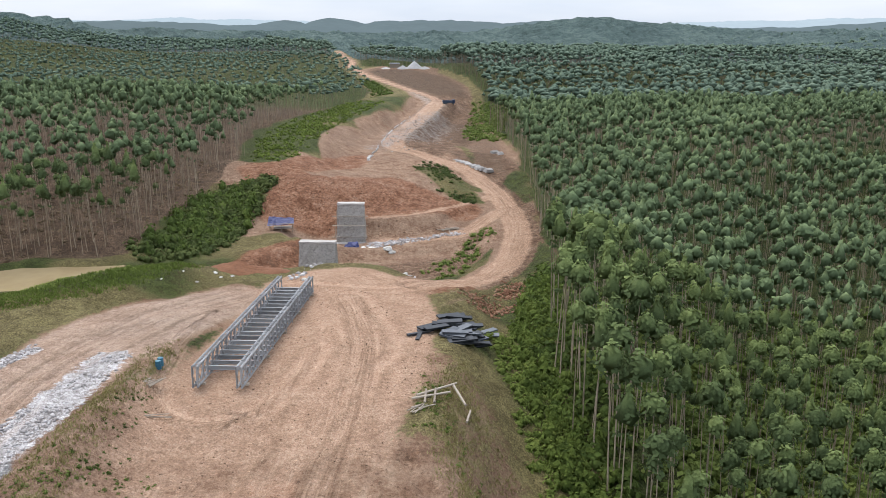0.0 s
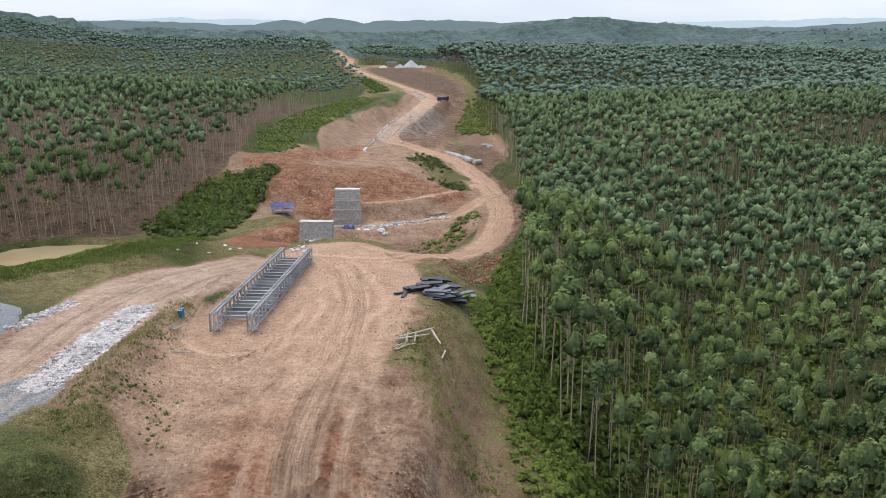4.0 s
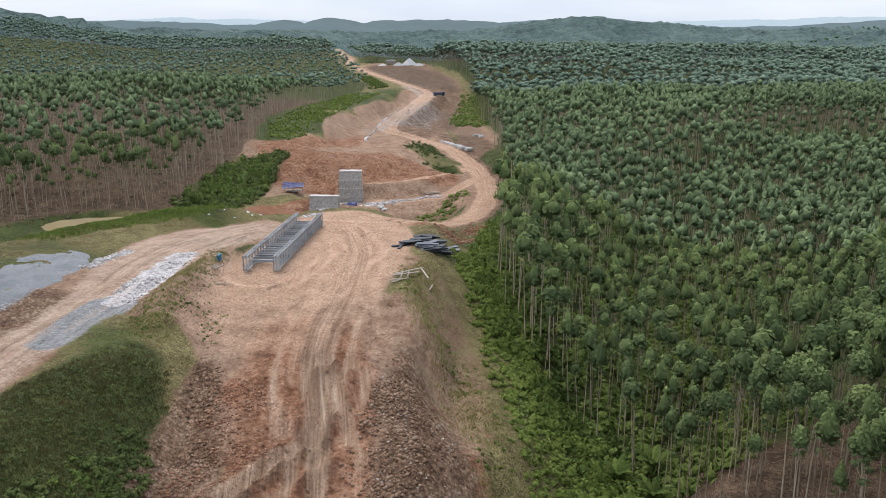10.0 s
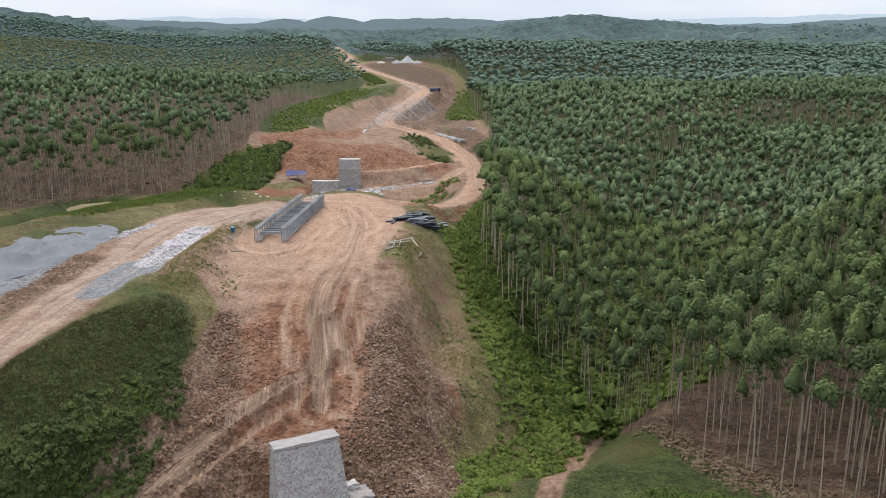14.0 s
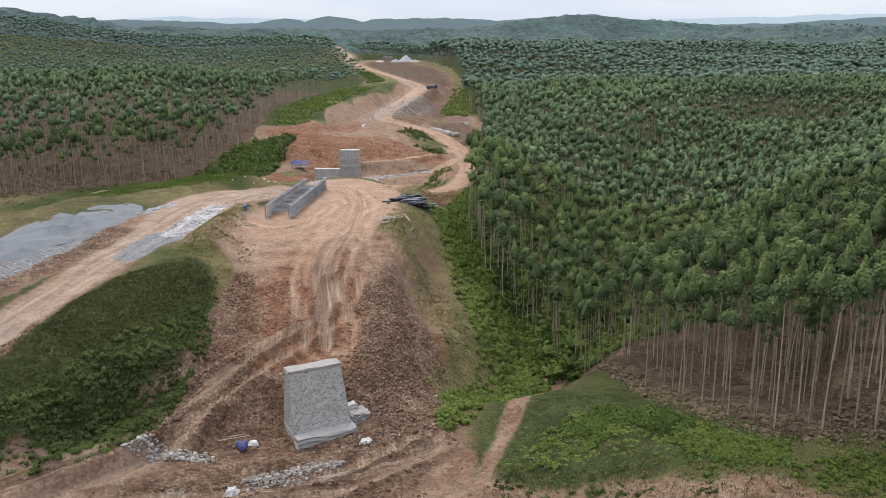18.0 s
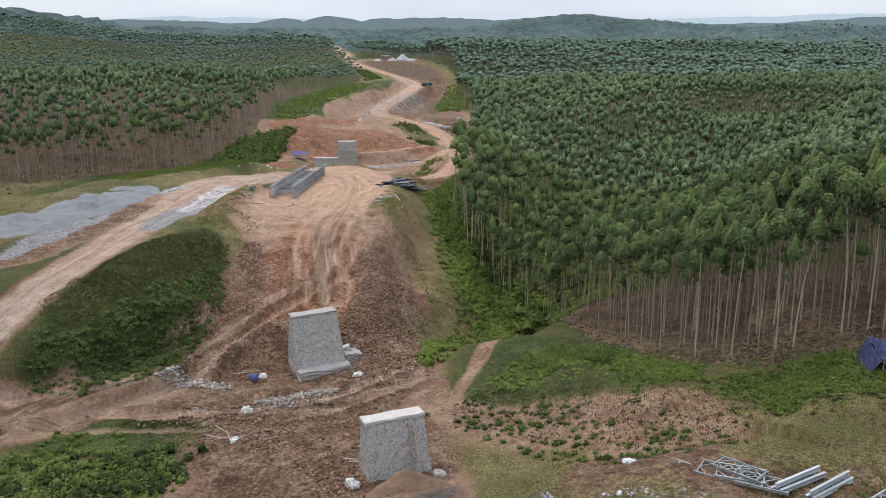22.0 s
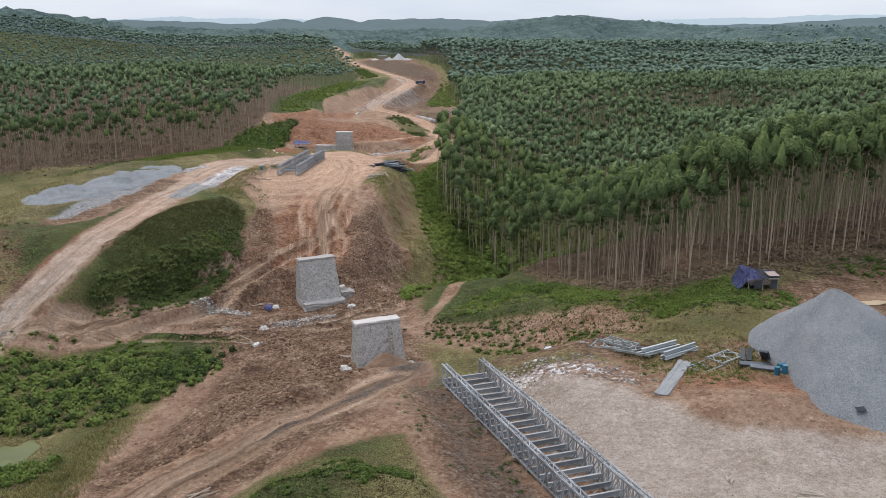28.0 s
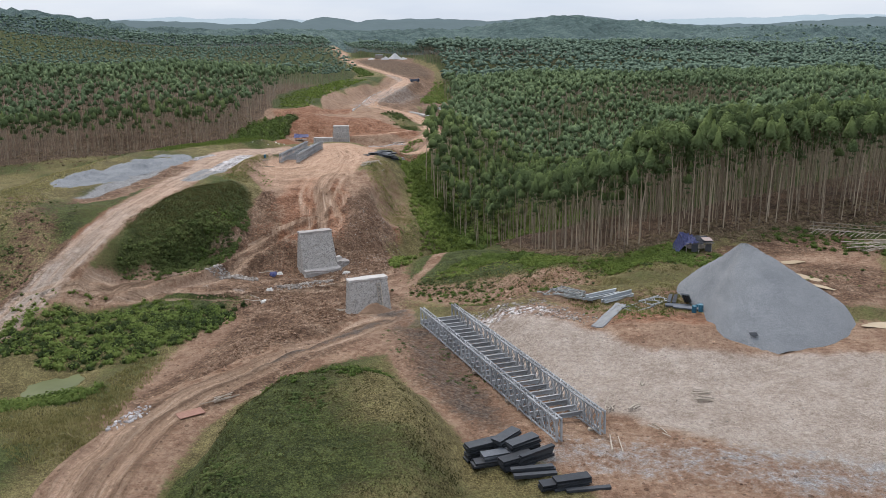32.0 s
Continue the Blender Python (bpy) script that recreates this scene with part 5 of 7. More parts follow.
def pole(bm, p, q, r, r2=None, sides=6):
    """A round bar between two places."""
    p, q = Vector(p), Vector(q)
    a = (q - p).normalized()
    s = a.orthogonal().normalized()
    t = a.cross(s)
    r2 = r if r2 is None else r2
    rings = [[bm.verts.new(c + (s * math.cos(6.2832 * k / sides) + t * math.sin(6.2832 * k / sides)) * rr) for k in range(sides)] for c, rr in ((p, r), (q, r2))]
    for k in range(sides):
        bm.faces.new((rings[0][k], rings[0][(k + 1) % sides], rings[1][(k + 1) % sides], rings[1][k]))
    bm.faces.new(rings[0][::-1])
    bm.faces.new(rings[1])


def at_ground(x, y):
    return float(height(np.array([x]), np.array([y]))[0] + ground_detail(np.array([x]), np.array([y]))[0])


def root(name, label, category, m, group=""):
    ob = tagged(new(name), label, category, group)
    ob.matrix_basis = m
    return ob


def placed(x, y, turn=0.0, lift=0.0, tilt=(0.0, 0.0)):
    return pose(x, y, at_ground(x, y) + lift, tilt[0], tilt[1], turn)


# ---- panel bridges waiting to be launched ----
PANEL_H, DEPTH = 2.15, 0.16


def panel_mesh(length, name="truss_panel"):
    """A welded bridge panel: chords, posts and diamond bracing."""
    bm = bmesh.new()
    for z in (0.07, PANEL_H - 0.07):
        for y in (-0.055, 0.055):
            beam(bm, (0.02, y, z), (length - 0.02, y, z), 0.06, 0.13)
    for k in (0.04, 0.5, 0.96):
        beam(bm, (length * k, 0, 0.1), (length * k, 0, PANEL_H - 0.1), 0.08, 0.07, (0, 1, 0))
    zm = PANEL_H / 2
    for a, b in ((0.04, 0.27), (0.27, 0.5), (0.5, 0.73), (0.73, 0.96)):
        for lo, hi in ((zm, PANEL_H - 0.1), (zm, 0.1)):
            up = a in (0.04, 0.5)
            beam(bm, (length * a, 0, lo if up else hi), (length * b, 0, hi if up else lo), 0.075, 0.05, (0, 1, 0))
    for x in (0.0, length):
        block(bm, (x, 0, 0.07), (0.1, 0.2, 0.12))
        block(bm, (x, 0, PANEL_H - 0.07), (0.1, 0.2, 0.12))
    me = bpy.data.meshes.new(name)
    bm.normal_update()
    bm.to_mesh(me)
    bm.free()
    me.materials.append(PALESTEEL if name != "truss_panel" else STEEL)
    return me


def simple_mesh(name, material, fill):
    bm = bmesh.new()
    fill(bm)
    me = bpy.data.meshes.new(name)
    bm.normal_update()
    bm.to_mesh(me)
    bm.free()
    me.materials.append(material)
    return me


def panel_bridge(start, end, bays, bare_bays, label):
    """A launched-on-land panel bridge. The line runs under its middle; the last bays have no cross girders."""
    a = (Vector(end) - Vector(start))
    length = a.length
    a.normalize()
    side = a.cross(Vector((0, 0, 1))).normalized()
    up = side.cross(a)
    m = Matrix((a, side, up)).transposed().to_4x4()
    m.translation = Vector(start)
    bridge = root("panel_bridge", label, "bridge", m)
    step_x = length / bays
    me = panel_mesh(step_x)

    def add(name, mesh, loc, rot=(0, 0, 0)):
        ob = new(name, mesh)
        ob.parent = bridge
        ob.location, ob.rotation_euler = loc, rot
        return ob

    inner, outer = 1.92, 2.38
    transom = simple_mesh("transom", STEEL, lambda bm: [beam(bm, (0, -2.5, z), (0, 2.5, z), w, h) for z, w, h in ((0.02, 0.2, 0.03), (0.4, 0.2, 0.035), (0.21, 0.03, 0.36))])
    frame_me = simple_mesh("bracing_frame", STEEL, lambda bm: [beam(bm, p, q, 0.06, 0.05) for p, q in (((-0.5, inner, 0), (0.5, inner, 0)), ((-0.5, outer, 0), (0.5, outer, 0)), ((-0.5, inner, 0), (-0.5, outer, 0)), ((0.5, inner, 0), (0.5, outer, 0)), ((-0.5, inner, 0), (0.5, outer, 0)))])
    raker = simple_mesh("raker", STEEL, lambda bm: beam(bm, (0, 2.75, 0.1), (0, outer + 0.05, PANEL_H * 0.62), 0.06, 0.06, (1, 0, 0)))
    sway = simple_mesh("sway_brace", STEEL, lambda bm: [beam(bm, (0, -inner, 0.1), (step_x, inner, 0.1), 0.04, 0.04), beam(bm, (0, inner, 0.14), (step_x, -inner, 0.14), 0.04, 0.04)])
    stringer = simple_mesh("stringer", DECKSTEEL, lambda bm: beam(bm, (0, 0, 0.2), (step_x, 0, 0.2), 0.1, 0.16))
    for k in range(bays):
        for s in (-1, 1):
            for off in (inner, outer):
                add("truss_panel", me, (k * step_x, s * off, 0))
            turn = (0, 0, 0) if s > 0 else (0, 0, math.pi)
            for j in (0.28, 0.78):
                add("bracing_frame", frame_me, ((k + j) * step_x, 0, PANEL_H + 0.02), turn)
            if k < bays - bare_bays:
                add("raker", raker, ((k + 0.5) * step_x, 0, 0), turn)
        if k < bays - bare_bays:
            for j in (0.2, 0.7):
                add("transom", transom, ((k + j) * step_x, 0, 0.3))
            add("sway_brace", sway, (k * step_x, 0, 0.12))
    end_post = simple_mesh("end_post", STEEL, lambda bm: beam(bm, (0, 0, 0), (0, 0, PANEL_H + 0.05), 0.2, 0.12, (0, 1, 0)))
    sleeper = simple_mesh("sleeper", TIMBER, lambda bm: block(bm, (0, 0, -0.1), (0.3, 1.1, 0.22)))
    for s in (-1, 1):
        for off in (inner, outer):
            add("end_post", end_post, (0, s * off, 0))
            add("end_post", end_post, (length, s * off, 0))
        for j in range(5):
            add("sleeper", sleeper, (length * (0.04 + 0.23 * j), s * 2.15, 0))
    return bridge


panel_bridge((-20.15, 111.2, -0.62), (-21.75, 76.0, 0.75), 11, 1, "grey steel panel bridge lying on bare orange earth")
panel_bridge((16.1, -33.1, -3.3), (28.7, -70.4, -0.95), 13, 1, "grey steel panel bridge lying beside a gravel yard")


# ---- stone piers and abutments ----
def stone_block(name, half, low, top, front, rear, thick, m, parent, material=None, seed=1, rough=0.07):
    """A battered masonry body: wide in x, its front face towards -y."""
    bm = bmesh.new()
    rows, cols = 16, 14
    rng = random.Random(seed)
    grids = {}
    for face in range(4):
        for i in range(rows + 1):
            t = i / rows
            z = low + (top - low) * t
            hw = half * (1.12 - 0.12 * t)
            yf, yb = -thick / 2 - front * (1 - t), thick / 2 + rear * (1 - t)
            corners = [(-hw, yf), (hw, yf), (hw, yb), (-hw, yb)]
            p, q = corners[face], corners[(face + 1) % 4]
            for j in range(cols + 1):
                u = j / cols
                key = (i, face, j) if 0 < j < cols else (i, 'c', (face if j == 0 else (face + 1) % 4))
                if key not in grids:
                    jit = rng.uniform(-rough, rough)
                    nx, ny = [(0, -1), (1, 0), (0, 1), (-1, 0)][face]
                    grids[key] = bm.verts.new((p[0] + (q[0] - p[0]) * u + nx * jit, p[1] + (q[1] - p[1]) * u + ny * jit, z))
                grids[(i, face, j)] = grids[key]
    for face in range(4):
        for i in range(rows):
            for j in range(cols):
                bm.faces.new((grids[(i, face, j)], grids[(i, face, j + 1)], grids[(i + 1, face, j + 1)], grids[(i + 1, face, j)]))
    return part(name, bm, material or MASONRY, parent)


def worn_block(centre, size, seed, jit=0.05):
    """A cast block with uneven faces and chipped edges."""
    rng = random.Random(seed)
    bm = bmesh.new()
    block(bm, centre, size)
    bmesh.ops.subdivide_edges(bm, edges=bm.edges[:], cuts=6, use_grid_fill=True)
    for v in bm.verts:
        v.co += Vector((rng.uniform(-jit, jit), rng.uniform(-jit, jit), rng.uniform(-jit, jit)))
    return bm


def pier(x, y, turn, low, top, half, label, front=2.0, thick=1.5, cap=0.32, footing=True, seed=1):
    t = root("bridge_pier", label, "pier", pose(x, y, 0, 0, 0, turn), "bridge piers")
    stone_block("masonry_body", half, low - 1.5, top - cap, front, 0.6, thick, None, t, seed=seed)
    part("cap", worn_block((0, 0, top - cap / 2), (2 * half + 0.14, thick + 0.14, cap), seed), PIERCAP, t, "pale stained mortar cap")
    if footing:
        part("footing", worn_block((0.1, -front * 0.5 - 0.3, low - 0.65), (2 * half * 1.14, thick + front + 1.3, 1.6), seed + 9, 0.09), PIERCAP, t, "rough mortar footing")
    return t


p1 = pier(-6.75, 14.4, 26, -8.9, -2.25, 3.0, "grey stone masonry bridge pier with a pale concrete cap", 2.6, seed=2)
pier(5.35, -16.2, 22, -9.0, -2.2, 2.95, "grey stone masonry bridge pier with a ladder leaning on it", 2.2, footing=False, seed=3)
pier(-21.7, 143.0, -5, -10.5, -1.5, 3.1, "grey stone masonry abutment beside the stream", 1.6, seed=4)
part("footing_slab", worn_block((4.6, -1.4, -8.9), (2.2, 2.0, 1.5), 31, 0.12), PIERCAP, p1, "broken pale mortar slab")
part("footing_slab", worn_block((4.1, -0.2, -8.0), (1.5, 0.9, 0.6), 32, 0.1), PIERCAP, p1, "broken pale mortar slab")
ab = pier(-19.3, 175.0, 0, -9.4, -1.25, 2.75, "tall grey stone abutment with scaffold planks across it", 1.8, seed=5)
for z in (-3.7, -5.6, -7.9):
    bm = bmesh.new()
    block(bm, (0, -1.6 - (-1.25 - z) * 0.24, z), (7.4, 0.4, 0.09))
    part("scaffold_plank", bm, TIMBER, ab)
for sx in (-2.9, 2.9):
    bm = bmesh.new()
    pole(bm, (sx * 1.1, -3.6, -9.6), (sx * 1.0, -1.4, -2.6), 0.06)
    part("scaffold_pole", bm, TIMBER, ab)

ladder = root("ladder", "wooden ladder leaning against the stone pier", "ladder", pose(6.89, -16.0, 0, 0, 0, 22))
for sx in (-0.28, 0.28):
    bm = bmesh.new()
    beam(bm, (sx, -2.6, -8.2), (sx, -0.55, -2.9), 0.1, 0.1)
    part("rail", bm, TIMBER, ladder)
rung_me = simple_mesh("rung", TIMBER, lambda bm: beam(bm, (-0.28, 0, 0), (0.28, 0, 0), 0.07, 0.07))
for k in range(13):
    t = (k + 0.5) / 13
    ob = new("rung", rung_me)
    ob.parent, ob.location = ladder, (0, -2.63 + 2.05 * t, -8.2 + 5.3 * t)


# ---- heaps ----
def heap(name, label, category, cx, cy, rx, ry_front, ry_back, tall, turn, material, seed, rough=0.25, power=1.0, kind="", dense=72, reach=None):
    """A tipped cone of loose stone that meets the ground all round."""
    rng = np.random.default_rng(seed)
    rings, n = 34, dense
    verts = []
    a = radians(turn)
    for i in range(rings + 1):
        t = i / rings
        for k in range(n):
            g = 2 * np.pi * k / n
            ry = ry_front if math.sin(g) < 0 else ry_back
            r = t * 1.04
            u, v = rx * r * math.cos(g), ry * r * math.sin(g)
            if reach:
                far = np.interp(360 * k / n, *reach)
                u, v = far * r * math.cos(g), far * r * math.sin(g)
            verts.append((u * math.cos(a) - v * math.sin(a), u * math.sin(a) + v * math.cos(a), t))
    verts = np.array(verts)
    x, y, t = verts[:, 0] + cx, verts[:, 1] + cy, verts[:, 2]
    base = height(x, y)
    prof = np.where(t < 0.05, 1 - 0.05 * power + (0.05 - t) * 0.4 * power, 1 - t * power) if power == 1.0 else np.clip(1 - t ** power, 0, 1)
    summit = at_ground(cx, cy)
    z = np.minimum(base, summit) * 1.0 + np.clip(prof, -0.06, 1) * (tall + np.maximum(summit - base, 0) * 0.0)
    z = z + (fbm(x, y, 3.0, 4, seed) * rough + rng.normal(size=len(x)) * 0.03) * np.clip((1.02 - t) * 4, 0, 1) - 0.12 * step(0.93, 1.0, t)
    faces = np.array([(i * n + k, (i + 1) * n + k, (i + 1) * n + (k + 1) % n, i * n + (k + 1) % n) for i in range(rings) for k in range(n)])
    ob = new(name, raw_mesh(name, np.stack([x, y, z], 1), faces, material, smooth=True))
    return tagged(ob, label, category, kind=kind)


heap("gravel_mound", "large cone of blue-grey crushed gravel in the yard", "gravel mound", 54.7, -35.4, 9.2, 14.2, 9.5, 7.7, 0, GRAVEL, 7, 0.4, reach=((0, 45, 90, 113, 135, 160, 180, 200, 214, 226, 236, 246, 262, 285, 320, 340, 360), (12, 11, 10.5, 10, 8.4, 7.2, 6.6, 6.4, 6.9, 8.8, 11.8, 14.6, 16, 15, 13.6, 12.6, 12)))
heap("gravel_mound", "low spread heap of grey gravel beside the road", "gravel mound", -60, 46, 8, 9, 10, 2.0, 0, GRAVEL, 8, 1.1)
heap("gravel_mound", "long flattened bank of grey gravel beside the road", "gravel mound", -54, 66, 7.5, 17, 17, 0.9, -10, GRAVEL, 9, 1.0, 2.2)
heap("gravel_mound", "small grey gravel heap in rough grass", "gravel mound", -82, 42, 5, 4, 4, 1.8, 0, GRAVEL, 10, 0.4)
for cx, cy, r, tall in ((-20, 608, 5.5, 4.6), (-28, 604, 4, 2.4), (-13, 604, 4, 1.6), (-40, 608, 3.5, 1.2)):
    heap("stone_pile", "pale crushed stone heap at a far clearing", "stone pile", cx, cy, r, r, r, tall, 0, plain("pale_stone", (0.25, 0.24, 0.235), (0.38, 0.37, 0.36), 0.95, 0, 0.5), int(100 + cx), 0.4, dense=28)
heap("earth_mound", "heap of dark red dug earth by the road", "earth mound", -30, 121, 7, 3, 3, 1.5, 10, plain("dug_clay", (0.12, 0.05, 0.026), (0.24, 0.115, 0.06), 0.95, 0, 1.5, 0.6), 12, 0.6)
heap("earth_mound", "heap of loose brown earth against the pier", "earth mound", 7.4, -24.0, 4.2, 3.2, 4.5, 2.4, 22, plain("loose_earth", (0.12, 0.073, 0.045), (0.22, 0.14, 0.092), 0.95, 0, 1.2, 0.8), 13, 0.7)


# ---- deck panels in stacks ----
def ribbed_deck(bm, ln, wd, th):
    block(bm, (0, 0, th - 0.02), (ln, wd, 0.04))
    for k in range(4):
        y = -wd / 2 + wd * (k + 0.5) / 4
        block(bm, (0, y, (th - 0.04) / 2), (ln * 0.98, 0.07, th - 0.04))
    for x in (-ln / 2 + 0.03, ln / 2 - 0.03):
        block(bm, (x, 0, (th - 0.04) / 2), (0.05, wd * 0.9, th - 0.05))


DECK_BLACK = simple_mesh("deck_panel", BLACKSTEEL, lambda bm: ribbed_deck(bm, 3.0, 1.0, 0.2))
DECK_GREY = simple_mesh("deck_panel", GREYSTEEL, lambda bm: ribbed_deck(bm, 3.0, 1.0, 0.2))
DECK_LONG = simple_mesh("deck_panel", BLACKSTEEL, lambda bm: ribbed_deck(bm, 3.6, 0.45, 0.22))


def deck(me, x, y, turn, lift, tilt=(0, 0), label="black steel bridge deck panel in a loose stack"):
    ob = new("deck_panel", me)
    ob.matrix_basis = placed(x, y, turn, lift, tilt)
    return tagged(ob, label, "deck panel", "bridge deck panels")


drng = random.Random(4)
for cx, cy, turn, n, me in ((19.8, -73.0, 22, 7, DECK_BLACK), (21.2, -74.2, 20, 5, DECK_GREY), (22.0, -72.2, 52, 8, DECK_BLACK), (23.3, -73.4, 34, 8, DECK_BLACK), (24.2, -74.6, 30, 5, DECK_LONG), (20.4, -74.6, 18, 3, DECK_BLACK), (22.6, -75.2, 24, 5, DECK_BLACK), (23.8, -76.2, 8, 3, DECK_LONG), (24.0, -76.9, 6, 2, DECK_LONG),
                            (25.6, -78.6, 16, 3, DECK_BLACK), (26.6, -78.4, 16, 4, DECK_BLACK), (27.9, -79.2, 10, 1, DECK_LONG)):
    for k in range(n):
        deck(me, cx + drng.uniform(-0.12, 0.12), cy + drng.uniform(-0.12, 0.12), turn + drng.uniform(-5, 5), 0.02 + k * 0.215, (drng.uniform(-1.5, 1.5), drng.uniform(-1.5, 1.5)))
for cx, cy, turn, n, me in ((-3.0, 92.6, 60, 1, DECK_LONG), (-2.5, 92.9, 60, 1, DECK_LONG), (-1.2, 94.2, 24, 3, DECK_BLACK), (0.6, 92.6, 50, 2, DECK_GREY), (0.4, 95.6, 10, 3, DECK_BLACK), (2.0, 94.0, 20, 2, DECK_GREY), (2.8, 95.6, -10, 4, DECK_BLACK),
                            (3.4, 93.4, 30, 2, DECK_GREY), (1.6, 97.6, -6, 3, DECK_BLACK), (5.4, 98.4, 15, 2, DECK_GREY), (2.4, 91.2, -4, 3, DECK_BLACK), (3.6, 92.0, -8, 2, DECK_BLACK), (1.6, 91.8, -4, 3, DECK_GREY), (3.0, 93.0, 4, 2, DECK_BLACK), (1.0, 99.0, 8, 2, DECK_BLACK)):
    for k in range(n):
        deck(me, cx + drng.uniform(-0.5, 0.5), cy + drng.uniform(-0.5, 0.5), turn + drng.uniform(-28, 28), 0.03 + k * 0.21, (drng.uniform(-5, 5), drng.uniform(-5, 5)))
deck(DECK_LONG, 46.0, -34.6, 70, 0.05, (0, 0), "black ribbed deck panel lying in grass")
deck(DECK_LONG, 46.6, -34.9, 70, 0.05, (0, 0), "black ribbed deck panel lying in grass")
deck(DECK_GREY, 46.2, -37.6, -12, 0.05, (0, 0), "grey steel deck panel lying on bare earth")
deck(DECK_GREY, 46.9, -38.8, -20, 0.05, (0, 0), "grey steel deck panel lying on bare earth")
deck(DECK_GREY, 47.5, -36.8, 60, 0.75, (0, 38), "grey steel deck panel leaning on drums")


# ---- drums, timber, poles ----
def drum(x, y, label, lying=False, turn=0.0, lift=0.0):
    d = root("steel_drum", label, "drum", placed(x, y, turn, 0.29 if lying else lift, (0, 90) if lying else (0, 0)), "steel drums")
    bm = bmesh.new()
    prof = [(0.285, 0), (0.295, 0.02), (0.285, 0.05), (0.285, 0.28), (0.298, 0.3), (0.285, 0.32), (0.285, 0.56), (0.298, 0.58), (0.285, 0.6), (0.285, 0.84), (0.295, 0.87), (0.28, 0.88)]
    n = 14
    rows = [[bm.verts.new((r * math.cos(6.2832 * k / n), r * math.sin(6.2832 * k / n), z - (0.44 if lying else 0))) for k in range(n)] for r, z in prof]
    for a, b in zip(rows, rows[1:]):
        for k in range(n):
            bm.faces.new((a[k], a[(k + 1) % n], b[(k + 1) % n], b[k]))
    bm.faces.new(rows[0][::-1])
    shell = part("shell", bm, DRUMBLUE, d)
    bm = bmesh.new()
    bmesh.ops.create_cone(bm, cap_ends=True, segments=14, radius1=0.27, radius2=0.27, depth=0.03, matrix=Matrix.Translation((0, 0, 0.86 - (0.44 if lying else 0))))
    part("lid", bm, plain("drum_lid", (0.04, 0.13, 0.17), (0.1, 0.2, 0.24), 0.5, 0.2), shell)
    return d


drum(47.5, -40.2, "blue steel drum standing on bare earth")
drum(48.4, -39.9, "blue steel drum standing on bare earth")
drum(49.6, -40.3, "blue steel drum standing beside the gravel")
drum(48.6, -38.6, "blue steel drum lying on its side", True, 30)
drum(-28.4, 79.2, "teal steel drum standing at the foot of a bank")
drum(-28.5, 80.2, "teal steel drum standing at the foot of a bank")


def log(p, q, r, parent=None, name="log", mat=TIMBER):
    bm = bmesh.new()
    pole(bm, p, q, r, r * 0.8, 7)
    return part(name, bm, mat, parent)


frame_ = root("timber_frame", "broken frame of pale logs on dry grass", "timber", placed(-0.3, 74.2))
for p, q in (((-2.2, -0.4, 0.35), (1.6, 2.0, 0.5)), ((-2.6, -1.0, 0.3), (1.0, 0.2, 0.4)), ((-1.4, -1.6, 0.15), (-1.3, 0.6, 0.5)), ((-0.5, -1.6, 0.15), (-0.4, 0.8, 0.5)), ((1.3, 1.8, 0.4), (2.4, -2.2, 0.15))):
    log(p, q, 0.13, frame_)
trunk_log = tagged(log((0, -1.1, 0.12), (0.4, 1.2, 0.15), 0.12), "weathered grey log lying on dry grass", "log")
trunk_log.matrix_basis = placed(2.2, 73.0)
wrng = random.Random(9)


def stick_pile(name, label, x, y, n, spread_, size, r, turn=0.0, fan=20, mat=TIMBER):
    t = root(name, label, "timber", placed(x, y, turn))
    for k in range(n):
        g = radians(wrng.uniform(-fan, fan))
        ln = size * wrng.uniform(0.6, 1.0)
        cx, cy, cz = wrng.uniform(-1, 1) * spread_[0], wrng.uniform(-1, 1) * spread_[1], 0.1 + wrng.uniform(0, 0.35) * min(1, n / 12)
        dx, dy = ln / 2 * math.cos(g), ln / 2 * math.sin(g)
        log((cx - dx, cy - dy, cz + wrng.uniform(-0.05, 0.1)), (cx + dx, cy + dy, cz + wrng.uniform(-0.05, 0.15)), r * wrng.uniform(0.7, 1.2), t, "stick", mat)
    return t


stick_pile("stick_pile", "small heap of dead branches on dry grass", -2.0, 71.6, 7, (0.5, 0.5), 2.2, 0.06, 60, 40)
stick_pile("stick_pile", "thin dead branches lying on bare earth", -26.2, 70.0, 3, (1.2, 0.4), 4.5, 0.05, 0, 14)
stick_pile("stick_pile", "split branches at the foot of a bank", -28.0, 75.6, 6, (0.5, 0.9), 2.6, 0.07, 55, 20)
stick_pile("plank_pile", "loose planks and poles beside a lower track", -3.2, 2.4, 6, (2.0, 0.5), 4.2, 0.06, 28, 10)
stick_pile("plank_pile", "scaffold poles lying on brown earth", -15.5, 10.2, 3, (1.0, 0.4), 4.0, 0.05, 24, 10)
stick_pile("plank_pile", "poles and boards lying in the gully", -11.5, -10.5, 4, (3, 1.2), 3.2, 0.06, -30, 50)
stick_pile("plank_pile", "heap of pale offcut poles on the yard", 32.6, -63.6, 7, (0.9, 0.5), 1.6, 0.07, 75, 18)
stick_pile("plank_pile", "heap of pale offcut poles on the yard", 34.9, -64.0, 5, (0.6, 0.5), 1.6, 0.07, 50, 14)
stick_pile("plank_pile", "tiny heap of pale offcuts on the yard", 36.8, -58.4, 4, (0.5, 0.3), 0.9, 0.06, 70, 25)
stick_pile("plank_pile", "row of weathered boards lying on pale earth", 42.2, -61.4, 6, (0.3, 1.1), 1.9, 0.06, -12, 9)
